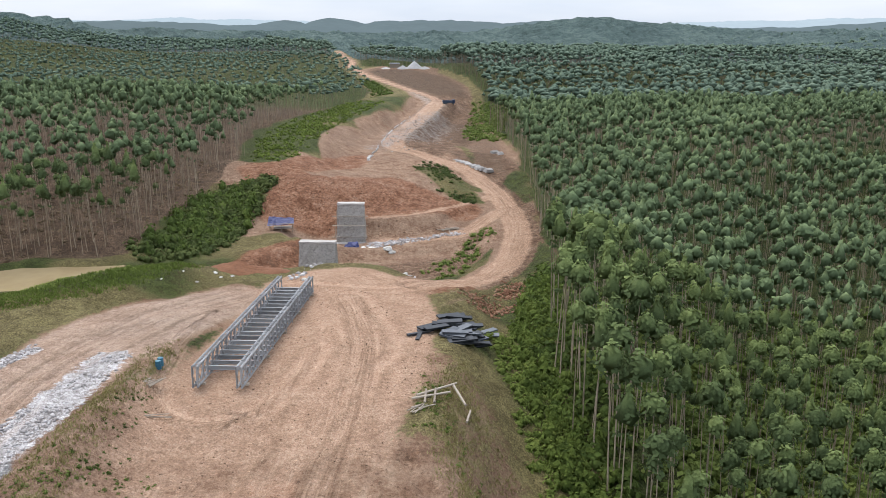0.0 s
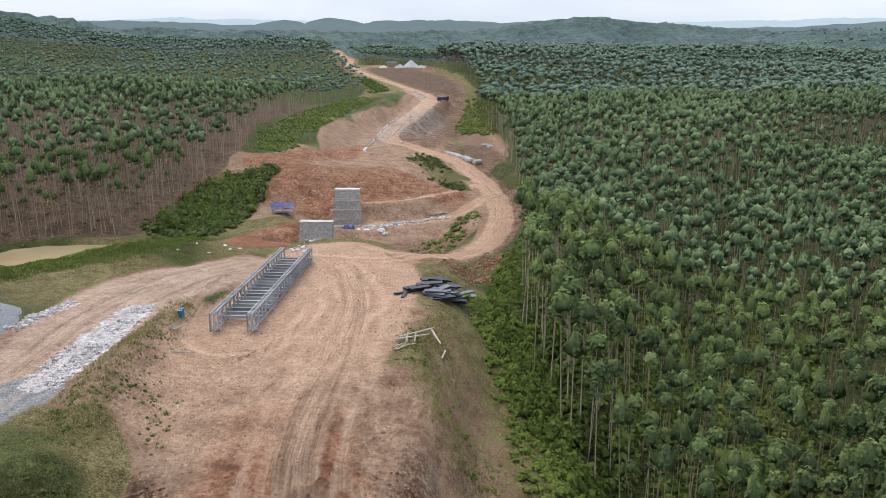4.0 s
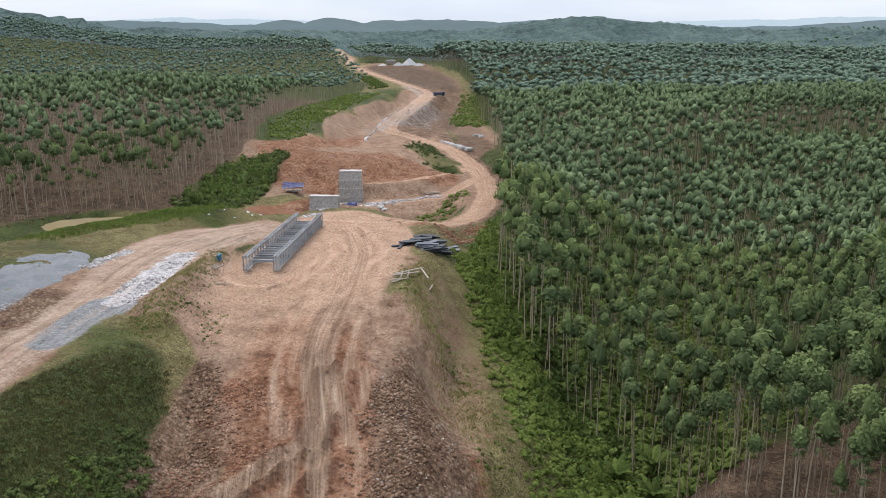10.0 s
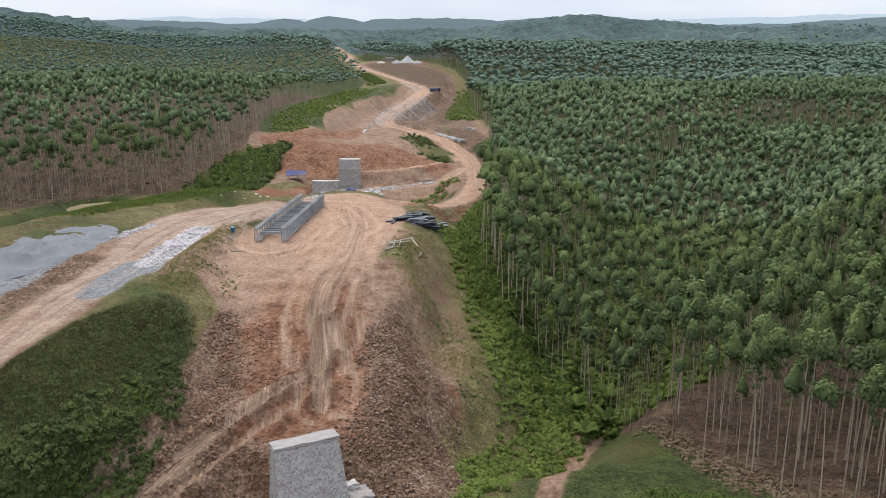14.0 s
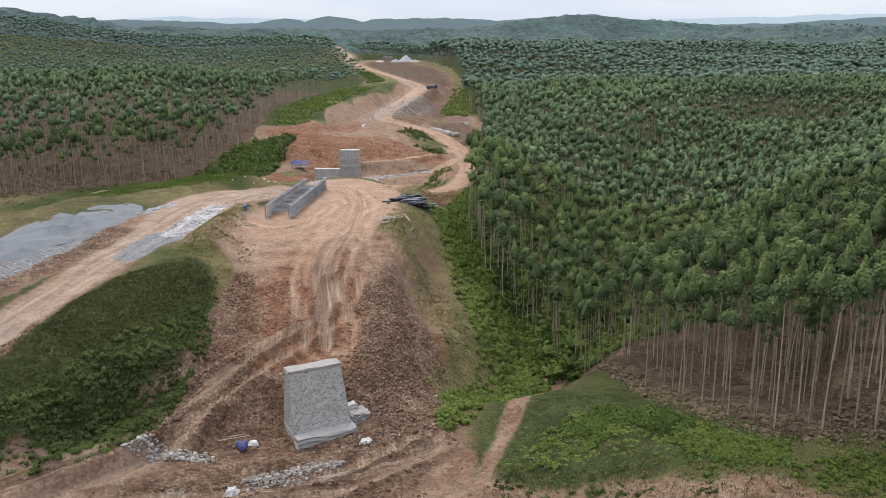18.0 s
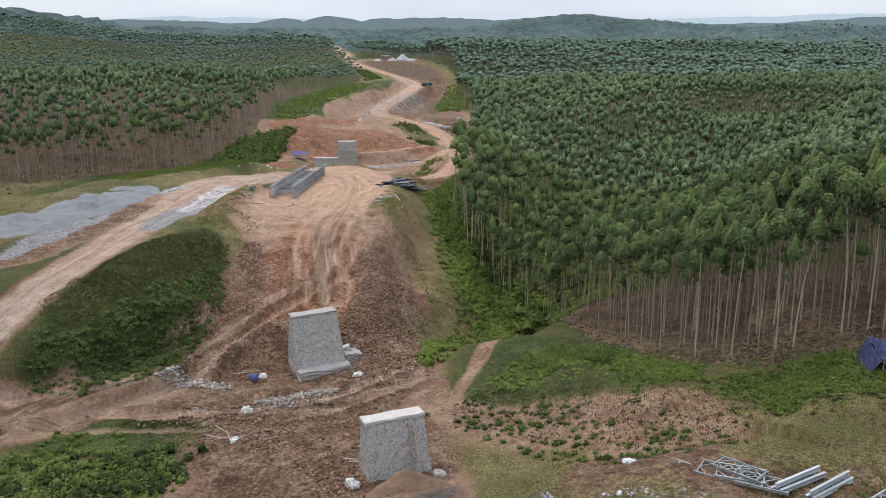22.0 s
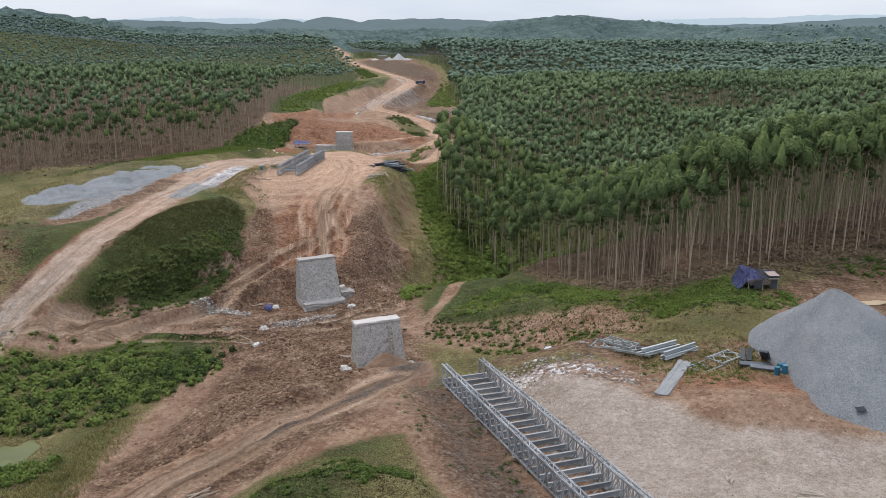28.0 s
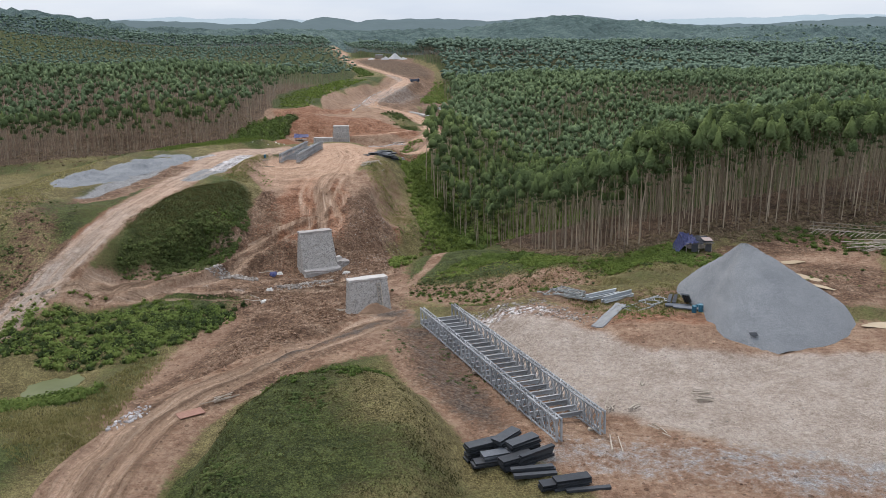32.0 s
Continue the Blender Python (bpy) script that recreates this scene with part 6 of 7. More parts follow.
stick_pile("plank_pile", "row of weathered boards lying on pale earth", 42.0, -63.2, 6, (0.3, 0.9), 1.9, 0.06, -16, 9)
stick_pile("plank_pile", "grey sticks lying at a muddy hollow", 36.0, -69.6, 5, (0.9, 0.5), 1.6, 0.05, -60, 20)
stick_pile("plank_pile", "thin poles lying on grey gravel", 31.8, -71.2, 2, (0.2, 0.6), 4.0, 0.07, 82, 6)
stick_pile("plank_pile", "heap of timber poles on the far bank", 1.2, 180.4, 16, (2.2, 1.0), 4.0, 0.09, 40, 70)
stick_pile("plank_pile", "bundle of pale bamboo poles at the wood's edge", 86.0, -9.5, 26, (4.0, 2.6), 6.5, 0.07, 12, 25)
stick_pile("plank_pile", "pale split boards beside a muddy track", -6.6, -57.6, 5, (0.8, 0.4), 3.0, 0.07, 40, 8)
stick_pile("plank_pile", "wooden boards beside the stone pier", 1.2, -14.6, 4, (1.0, 0.6), 3.0, 0.1, -20, 25)

rack = root("pole_frame", "open frame of pale bamboo poles at the wood's edge", "pole frame", placed(85.0, -2.0, -24))
for sx in (-6, -2, 2, 6):
    for sy in (-1.6, 1.6):
        log((sx, sy, -0.2), (sx, sy, 1.5 if sy > 0 else 1.0), 0.06, rack, "post")
for z, sy in ((1.4, 1.6), (0.8, 1.6), (0.9, -1.6)):
    log((-6.6, sy, z), (6.6, sy, z + 0.1), 0.06, rack, "rail")
for k in range(14):
    sx = -6.4 + k * 0.75
    log((sx, -2.6, 0.35), (sx + 1.5, 1.4, 0.6), 0.05, rack, "slat")

# spare bridge panels and beams by the camp
SPARE = panel_mesh(3.05, "spare_truss_frame")


def spare_panel(x, y, turn, lift, tilt, label):
    ob = new("spare_truss_frame", SPARE)
    ob.matrix_basis = placed(x, y, turn, lift, (90 + tilt, 0)) @ Matrix.Diagonal((1.25, 1.25, 1.0, 1))
    return tagged(ob, label, "truss frame", "spare truss frames")


for x, y, turn, lift, tilt in ((29.8, -27.6, -38, 0.12, 0), (31.4, -28.6, -34, 0.3, 4), (32.8, -29.2, -44, 0.42, -3), (32.0, -30.0, -20, 0.5, 2), (33.6, -31.0, -28, 0.3, -2)):
    spare_panel(x, y, turn, lift, tilt, "pale steel truss frame lying in a loose stack on grass")
spare_panel(39.2, -37.4, 36, 0.1, 0, "pale steel truss frame lying alone on grass")
spare_panel(41.8, -35.4, 36, 0.1, 0, "pale steel truss frame lying alone on grass")


def i_beam(bm, ln):
    block(bm, (0, 0, 0.02), (ln, 0.22, 0.03))
    block(bm, (0, 0, 0.38), (ln, 0.22, 0.03))
    block(bm, (0, 0, 0.2), (ln, 0.03, 0.36))


BEAM = simple_mesh("steel_beam", plain("pale_galvanised", (0.3, 0.315, 0.32), (0.45, 0.46, 0.46), 0.5, 0.3), lambda bm: i_beam(bm, 5.2))
for k, (x, y, turn, lift) in enumerate(((37.2, -32.6, 30, 0.02), (37.8, -33.0, 30, 0.02), (37.5, -32.7, 31, 0.43), (39.2, -33.8, 34, 0.02), (39.6, -34.1, 34, 0.02), (39.4, -33.9, 35, 0.43))):
    ob = new("steel_beam", BEAM)
    ob.matrix_basis = placed(x, y, turn, lift)
    tagged(ob, "pale galvanised steel girder in a small stack on grass", "beam", "spare girders")
bm = worn_block((0, 0, 0.05), (1.35, 9.0, 0.18), 61, 0.06)
slab = part("concrete_slab", bm, plain("wet_concrete", (0.14, 0.138, 0.136), (0.23, 0.226, 0.22), 0.7, 0, 1.2, 0.3))
slab.matrix_basis = placed(37.2, -39.8, -30, 0.0, (1.5, 0))
tagged(slab, "long grey concrete strip running down to the yard", "slab")


# ---- shelters of tarpaulin ----
def cloth(name, corners, sag, material, seed, n=10, crumple=0.12, lift=None):
    """A sagging sheet over four corners, with a thickness."""
    rng = random.Random(seed)
    bm = bmesh.new()
    c = [Vector(p) for p in corners]
    rows = []
    for i in range(n + 1):
        u = i / n
        rows.append([])
        for j in range(n + 1):
            v = j / n
            p = (c[0] * (1 - u) + c[1] * u) * (1 - v) + (c[3] * (1 - u) + c[2] * u) * v
            p.z += -sag * math.sin(u * math.pi) * math.sin(v * math.pi) + rng.uniform(-crumple, crumple)
            rows[-1].append(bm.verts.new(p))
    for i in range(n):
        for j in range(n):
            bm.faces.new((rows[i][j], rows[i + 1][j], rows[i + 1][j + 1], rows[i][j + 1]))
    bmesh.ops.solidify(bm, geom=bm.faces[:], thickness=0.02)
    return bm


def shelter(x, y, turn, label, long=5.0, deep=4.0, tall=2.4, seed=1, flap=True):
    t = root("tarp_shelter", label, "shelter", placed(x, y, turn))
    for sx in (-1, 0, 1):
        for sy in (-1, 1):
            log((sx * long / 2, sy * deep / 2, -0.3), (sx * long / 2, sy * deep / 2, tall * (1.0 if sy > 0 else 0.8)), 0.06, t, "post")
    for sy, z in ((-1, tall * 0.8), (1, tall)):
        log((-long / 2 - 0.3, sy * deep / 2, z), (long / 2 + 0.3, sy * deep / 2, z), 0.05, t, "rail")
    grey = plain("grey_sheeting", (0.06, 0.062, 0.07), (0.14, 0.14, 0.15), 0.7)
    if flap:
        part("roof_sheet", cloth("roof", ((-long / 2 - 0.4, -deep / 2 - 0.3, tall * 0.8), (-0.2, -deep / 2 - 0.3, tall * 0.85), (0.0, deep / 2, tall * 1.12), (-long / 2 - 0.2, deep / 2, tall * 1.45)), 0.4, TARPBLUE, seed, crumple=0.16), TARPBLUE, t, "faded blue plastic sheet roof")
        part("roof_sheet", cloth("roof", ((-0.1, -deep / 2 - 0.4, tall * 0.82), (long / 2 + 0.4, -deep / 2 - 0.4, tall * 0.8), (long / 2 + 0.3, deep / 2, tall * 1.0), (0.0, deep / 2, tall * 1.05)), 0.25, grey, seed + 3, crumple=0.06), grey, t, "dark grey sheeting roof")
        part("side_sheet", cloth("side", ((-long / 2 - 1.5, -deep / 2 - 0.4, 0.05), (-long / 2 - 0.3, -deep / 2 - 0.3, tall * 0.75), (-long / 2 - 0.1, deep / 2, tall * 1.3), (-long / 2 - 1.3, deep / 2, 0.05)), 0.2, TARPBLUE, seed + 1), TARPBLUE, t)
        part("back_sheet", cloth("rear", ((-long / 2, deep / 2, 0), (long / 2, deep / 2, 0), (long / 2, deep / 2, tall), (-long / 2, deep / 2, tall)), 0.0, grey, seed + 2, crumple=0.05), grey, t)
        for sx in (-0.3, 0.25):
            part("wall_sheet", cloth("wall", ((sx * long, -deep / 2, 0.1), (sx * long + 1.0, -deep / 2, 0.1), (sx * long + 1.0, -deep / 2, tall * 0.7), (sx * long, -deep / 2, tall * 0.72)), 0.0, grey, seed + 5, crumple=0.05), grey, t)
        bm = bmesh.new()
        block(bm, (long * 0.42, -0.2, tall * 1.0), (1.4, 1.6, 0.05), Matrix.Rotation(radians(6), 4, 'X'))
        part("roof_board", bm, plain("pinkish_board", (0.22, 0.16, 0.14), (0.32, 0.25, 0.22), 0.8), t)
    else:
        part("roof_sheet", cloth("roof", ((-long / 2 - 0.5, -deep / 2 - 0.5, tall * 0.72), (long / 2 + 0.3, -deep / 2 - 0.4, tall * 0.78), (long / 2 + 0.2, deep / 2, tall * 1.02), (-long / 2 - 0.3, deep / 2, tall * 1.25)), 0.5, TARPBLUE, seed), TARPBLUE, t, "blue plastic sheet roof")
    bm = bmesh.new()
    block(bm, (0.2, 0.2, 0.45), (long * 0.8, deep * 0.7, 0.1), bevel=0.02)
    part("sleeping_platform", bm, TIMBER, t)
    return t


shelter(56.5, -10.0, 4, "workers' shelter of blue tarpaulin and poles at the wood's edge", 4.0, 3.2, 1.8, 21)
shelter(-33.6, 172.6, 8, "low blue tarpaulin shelter on a dug ledge", 4.6, 3.4, 2.0, 31, flap=False)


def crumpled(name, label, category, x, y, size, material, seed, tall=0.5):
    """A heap of cloth or sacks: a folded, lumpy low dome."""
    rng = np.random.default_rng(seed)
    bm = bmesh.new()
    bmesh.ops.create_icosphere(bm, subdivisions=3, radius=1.0)
    f = rng.uniform(1.5, 3.5, 3)
    for v in bm.verts:
        p = v.co.copy()
        k = 1 + 0.25 * math.sin(p.x * f[0] * 2 + seed) * math.cos(p.y * f[1] * 2) + 0.12 * noise.noise(p * 4 + Vector((seed, 0, 0)))
        v.co = Vector((p.x * size * k, p.y * size * 0.7 * k, max(p.z, -0.15) * tall * k))
    ob = part(name, bm, material, smooth=False)
    ob.matrix_basis = placed(x, y, float(rng.uniform(0, 180)))
    return tagged(ob, label, category)


crumpled("tarp_bundle", "crumpled blue tarpaulin on brown earth", "tarpaulin", -13.6, 8.4, 0.9, TARPBLUE, 3, 0.6)
crumpled("cement_sack", "white cement sacks beside crumpled tarpaulin", "sacks", -12.6, 8.9, 0.6, SACK, 4)
crumpled("cement_sack", "white sacks heaped on the gully floor", "sacks", -12.7, -0.4, 0.8, SACK, 5, 0.7)
crumpled("cement_sack", "round white sack lying on brown earth", "sacks", -11.6, -10.2, 0.65, SACK, 6, 0.55)
crumpled("cement_sack", "white cement sacks beside the pier footing", "sacks", -0.6, 9.4, 0.7, SACK, 7, 0.4)
crumpled("cement_sack", "pale rubble and sacks at the pier foot", "sacks", 9.8, -17.5, 0.7, SACK, 8, 0.5)
crumpled("cement_sack", "pale sheet thrown over rubble by the pier", "sacks", 1.6, -19.6, 0.8, SACK, 9, 0.6)
crumpled("tarp_bundle", "blue tarpaulin over stores at the abutment", "tarpaulin", -18.6, 168.8, 1.6, TARPBLUE, 10, 1.0)
for k, (x, y, s) in enumerate(((-16.2, 167.5, 0.9), (-14.5, 167.2, 0.7), (-11.0, 165.2, 1.2), (-10.2, 164.4, 0.8), (-9.0, 150.0, 1.0), (-7.0, 150.6, 0.8), (-32.5, 116.6, 0.4), (-30.2, 117.0, 0.35), (-31.4, 115.4, 0.25), (-34.0, 112.6, 0.3), (-36.0, 113.4, 0.22), (-20.0, 117.5, 0.5), (-38.0, 110.0, 0.2))):
    crumpled("cement_sack", "white sacks and rubble near the abutments", "sacks", x, y, s, SACK, 20 + k, 0.5 * s)
crumpled("tarp_bundle", "grey plastic sheet lying on rough ground", "tarpaulin", 27.0, -22.5, 0.8, plain("grey_sheet", (0.3, 0.3, 0.32), (0.45, 0.45, 0.47), 0.6), 41, 0.3)
board = part("red_board", (lambda bm: (block(bm, (0, 0, 0.05), (2.6, 1.5, 0.08), bevel=0.01), bm)[1])(bmesh.new()), plain("red_primer_board", (0.2, 0.1, 0.07), (0.3, 0.17, 0.12), 0.8))
board.matrix_basis = placed(-8.8, -60.6, 35, 0.03)
tagged(board, "reddish flat board lying beside the track", "board")
tile = part("steel_plate", (lambda bm: (block(bm, (0, 0, 0.03), (0.9, 0.6, 0.05), bevel=0.01), bm)[1])(bmesh.new()), BLACKSTEEL)
tile.matrix_basis = placed(51.4, -49.6, 5, 0.9, (20, 0))
tagged(tile, "small dark steel plate lying on gravel", "plate")
pipe = tagged(log((-1.3, 0, 0.15), (1.3, 0, 0.15), 0.14, None, "pipe", SACK), "white plastic pipe lying beside the gravel", "pipe")
pipe.matrix_basis = placed(49.6, -45.6, -55, 0.1)

# far works: stone-pitched bank, drain kerb, parked machine
PALEBLOCK = plain("weathered_pale_block", (0.24, 0.22, 0.2), (0.42, 0.395, 0.37), 0.9, 0.0, 1.2, 0.3)
rows_rng = random.Random(77)
for x0, y0, turn, count, size in ((8.4, 242, -64, 14, 1.0), (17.5, 266, -70, 4, 1.0)):
    wall_far = root("block_wall", "row of pale stone blocks pitched down a bank", "wall", placed(x0, y0, turn))
    for k in range(count):
        bm = bmesh.new()
        block(bm, (0, 0, 0), (0.9 * size, rows_rng.uniform(2.0, 3.2), 0.8), Matrix.Translation(((k - count / 2) * 1.75 * size, rows_rng.uniform(-0.4, 0.4), 0.1)) @ Matrix.Rotation(radians(rows_rng.uniform(-9, 9)), 4, 'Z') @ Matrix.Rotation(radians(rows_rng.uniform(-6, 6)), 4, 'Y'), 0.8, 0.08)
        part("stone_block", bm, PALEBLOCK, wall_far)
kerb = root("drain_kerb", "broken white concrete drain edge along the road", "kerb", pose(0, 0, 0))
kx = [(-21.4, 240), (-21.2, 246), (-20.8, 252), (-20.3, 260), (-20.2, 270), (-19.6, 282), (-18.6, 296), (-17.2, 312), (-14.5, 334)]
for k, ((x0, y0), (x1, y1)) in enumerate(zip(kx, kx[1:])):
    for i in range(3):
        if (k * 3 + i) % 7 == 5:
            continue
        u0, u1 = (i + rows_rng.uniform(0.05, 0.3)) / 3, (i + rows_rng.uniform(0.6, 0.95)) / 3
        a = (x0 + (x1 - x0) * u0 + rows_rng.uniform(-0.3, 0.3), y0 + (y1 - y0) * u0)
        b = (x0 + (x1 - x0) * u1 + rows_rng.uniform(-0.3, 0.3), y0 + (y1 - y0) * u1)
        w = 0.8 if k < 2 else 0.35
        bm = bmesh.new()
        beam(bm, (*a, at_ground(*a) + 0.1), (*b, at_ground(*b) + 0.1), w, 0.45)
        part("kerb_stone", bm, CONCRETE if k < 2 else PALEBLOCK, kerb)


def dump_truck(x, y, turn):
    """A dark site lorry parked at the bend: chassis, cab, tipping body, wheels."""
    t = root("dump_truck", "dark blue tipper lorry parked at the road bend", "truck", placed(x, y, turn))
    paint = plain("dark_blue_paint", (0.02, 0.03, 0.06), (0.05, 0.07, 0.11), 0.4, 0.1)
    bm = bmesh.new()
    block(bm, (0, 0, 0.9), (7.4, 0.9, 0.3))
    part("chassis", bm, BLACKSTEEL, t)
    bm = bmesh.new()
    block(bm, (3.0, 0, 2.0), (1.7, 2.3, 2.0), None, 0.9, 0.08)
    cab = part("cab", bm, paint, t)
    bm = bmesh.new()
    block(bm, (3.84, 0, 2.35), (0.06, 1.9, 0.8))
    part("windscreen", bm, BLACKSTEEL, cab)
    bm = bmesh.new()
    block(bm, (-1.0, 0, 1.3), (5.4, 2.4, 0.2))
    for sy in (-1.2, 1.2):
        block(bm, (-1.0, sy, 1.9), (5.4, 0.12, 1.1))
    for sx in (-3.7, 1.7):
        block(bm, (sx, 0, 1.9), (0.12, 2.4, 1.1))
    part("tipping_body", bm, paint, t)
    for sx in (2.9, -1.8, -3.0):
        for sy in (-1.1, 1.1):
            bm = bmesh.new()
            bmesh.ops.create_cone(bm, cap_ends=True, segments=14, radius1=0.5, radius2=0.5, depth=0.32, matrix=Matrix.Translation((sx, sy, 0.5)) @ Matrix.Rotation(radians(90), 4, 'X'))
            wheel = part("wheel", bm, BLACKSTEEL, t)
            bm = bmesh.new()
            bmesh.ops.create_cone(bm, cap_ends=True, segments=10, radius1=0.26, radius2=0.26, depth=0.36, matrix=Matrix.Translation((sx, sy, 0.5)) @ Matrix.Rotation(radians(90), 4, 'X'))
            part("rim", bm, GREYSTEEL, wheel)
    return t


lorry = dump_truck(2.5, 383, 12)
lorry.matrix_basis = lorry.matrix_basis @ Matrix.Scale(0.72, 4)
shed = root("site_shed", "small dark-roofed shed among stone heaps", "shed", placed(-34, 612, 5))
bm = bmesh.new()
block(bm, (0, 0, 1.4), (7, 4, 2.8))
part("wall", bm, TIMBER, shed)
bm = bmesh.new()
block(bm, (0, 0, 3.0), (8, 5, 0.5), None, 0.75)
part("roof", bm, GREYSTEEL, shed)

# ---- water ----
def pond(name, label, cx, cy, rx, ry, z, seed, turn=0.0, tint=((0.23, 0.19, 0.105), (0.29, 0.245, 0.14))):
    m = Nodes(name + "_water", 0.35, spec=0.05)
    m.done(m.ramp(m.noise(0.25, 3.0), [(0.3, tint[0]), (0.7, tint[1])]), m.bump(m.noise(2.5, 3.0), 0.08, 0.02))
    n = 48
    rng = np.random.default_rng(seed)
    ph = rng.uniform(0, 6.28, 4)
    bm = bmesh.new()
    loop = []
    a = radians(turn)
    for k in range(n):
        g = 2 * math.pi * k / n
        r = 1 + 0.12 * math.sin(3 * g + ph[0]) + 0.07 * math.sin(5 * g + ph[1])
        u, v = rx * r * math.cos(g), ry * r * math.sin(g)
        loop.append(bm.verts.new((cx + u * math.cos(a) - v * math.sin(a), cy + u * math.sin(a) + v * math.cos(a), z)))
    bm.faces.new(loop)
    return tagged(part(name, bm, m.mat), label, "water", kind="structure")


pond("water_1", "still brown pond below the plantation", -64, 136.5, 18, 9.5, POND_NORTH - 0.2, 1, 0.0, ((0.21, 0.152, 0.078), (0.255, 0.195, 0.106)))
pond("water_2", "small green-brown pool below a shrubby bank", -35.2, -37, 6.8, 4.0, POND_SOUTH + 0.5, 2, 58, ((0.08, 0.085, 0.036), (0.115, 0.12, 0.055)))
for k, (x, y, rx, ry, turn) in enumerate(((69, -16.7, 2.4, 1.2, 10), (67.6, -25, 3.4, 1.0, -60), (67.2, -31, 2.2, 0.7, -50), (68.5, -44.5, 2.6, 1.3, 0), (61, -66, 1.2, 2.2, 20))):
    pond("puddle", "shallow pale muddy puddle in the yard", x, y, rx * 0.8, ry * 0.8, at_ground(x, y) + 0.12, 20 + k, turn, ((0.3, 0.225, 0.145), (0.38, 0.3, 0.205)))


# ---- stones, clods, shrubs and grass, all past counting ----
def scatter(rng, pts, count, soft=0.6):
    """Random places along a line of (x, y, half width)."""
    seg = [(np.hypot(b[0] - a[0], b[1] - a[1]) * (a[2] + b[2]) + 0.1) for a, b in zip(pts, pts[1:])]
    pick = rng.choice(len(seg), count, p=np.array(seg) / sum(seg))
    a, b = np.array(pts)[pick], np.array(pts)[pick + 1]
    t = rng.uniform(size=count)[:, None]
    c = a * (1 - t) + b * t
    ang, r = rng.uniform(0, 6.28, count), np.sqrt(rng.uniform(size=count)) * c[:, 2]
    return c[:, 0] + r * np.cos(ang), c[:, 1] + r * np.sin(ang)


def lift_to_ground(x, y, down=0.0):
    return height(x, y) + ground_detail(x, y) - down


def stone_shape(seed):
    rng = np.random.default_rng(seed)
    bm = bmesh.new()
    bmesh.ops.create_icosphere(bm, subdivisions=1, radius=1.0)
    v = np.array([p.co for p in bm.verts])
    f = np.array([[p.index for p in q.verts] for q in bm.faces])
    bm.free()
    v = v * rng.uniform(0.65, 1.15, (len(v), 1)) * np.array([1.0, rng.uniform(0.7, 1), rng.uniform(0.5, 0.8)])
    return v, f


def clod_shape(seed):
    """A small eight-faced lump."""
    rng = np.random.default_rng(seed)
    v = np.array([(1, 0, 0), (0, 1, 0), (-1, 0, 0), (0, -1, 0), (0, 0, 0.7), (0, 0, -0.6)]) * rng.uniform(0.7, 1.2, (6, 1)) + rng.normal(size=(6, 3)) * 0.12
    return v, np.array([(0, 1, 4), (1, 2, 4), (2, 3, 4), (3, 0, 4), (1, 0, 5), (2, 1, 5), (3, 2, 5), (0, 3, 5)])


STONES = [stone_shape(k) for k in range(6)]
LUMPS = [clod_shape(30 + k) for k in range(8)]


def stone_field(name, label, pts, count, size, material, seed, category="stones"):
    shapes = LUMPS if count > 1000 else STONES
    rng = np.random.default_rng(seed)
    x, y = scatter(rng, pts, count)
    if count > 1000:
        gather = (fbm(x, y, 4.5, 3, seed + 200) > rng.uniform(-0.3, 0.3, count)) & (wheel_ruts(x, y, True) < 0.3)
        x, y = x[gather], y[gather]
        count = len(x)
    s = size[0] + (size[1] - size[0]) * rng.uniform(size=count) ** 2.5
    z = lift_to_ground(x, y) + s * 0.15
    kind, ang = rng.integers(0, len(shapes), count), rng.uniform(0, 6.28, count)
    out = []
    for k, (v, f) in enumerate(shapes):
        i = np.where(kind == k)[0]
        if not len(i):
            continue
        c, w = np.cos(ang[i])[:, None], np.sin(ang[i])[:, None]
        px = (v[None, :, 0] * c - v[None, :, 1] * w) * s[i][:, None] + x[i][:, None]
        py = (v[None, :, 0] * w + v[None, :, 1] * c) * s[i][:, None] + y[i][:, None]
        pz = v[None, :, 2] * s[i][:, None] + z[i][:, None]
        out.append((np.stack([px, py, pz], 2).reshape(-1, 3), (f[None] + (np.arange(len(i)) * len(v))[:, None, None]).reshape(-1, 3)))
    v, f = join(out)
    return tagged(new(name, raw_mesh(name, v, f, material)), label, category, kind="stuff")


def loose(name, stops, rough=0.95):
    m = Nodes(name, rough, spec=0.15)
    return m.done(m.ramp(m.mix(0.3, m.island(), m.noise(3.0)), stops), m.bump(m.noise(9.0), 0.4, 0.05))


CLOD = loose("earth_clod", [(0.2, (0.1, 0.056, 0.034)), (0.6, (0.17, 0.104, 0.066)), (0.95, (0.27, 0.185, 0.132))])
REDCLOD = loose("red_clod", [(0.2, (0.14, 0.066, 0.038)), (0.6, (0.22, 0.115, 0.07)), (0.95, (0.3, 0.19, 0.13))])
PALEROCK = loose("pale_rock", [(0.2, (0.22, 0.195, 0.18)), (0.6, (0.37, 0.34, 0.325)), (0.95, (0.56, 0.53, 0.515))])
GREYROCK = loose("grey_rock", [(0.2, (0.15, 0.125, 0.106)), (0.6, (0.25, 0.215, 0.184)), (0.9, (0.4, 0.36, 0.32))])
stone_field("earth_clods", "brown earth clods and stones down a tipped slope", [(-1, 46, 3), (1, 34, 6), (2, 22, 8), (3, 10, 7)], 13000, (0.05, 0.3), CLOD, 1)
stone_field("earth_clods", "red-brown clods torn up on the ramp", [(-18, 44, 2.5), (-15, 34, 5), (-17, 22, 6), (-13, 12, 6)], 5000, (0.05, 0.26), REDCLOD, 2)
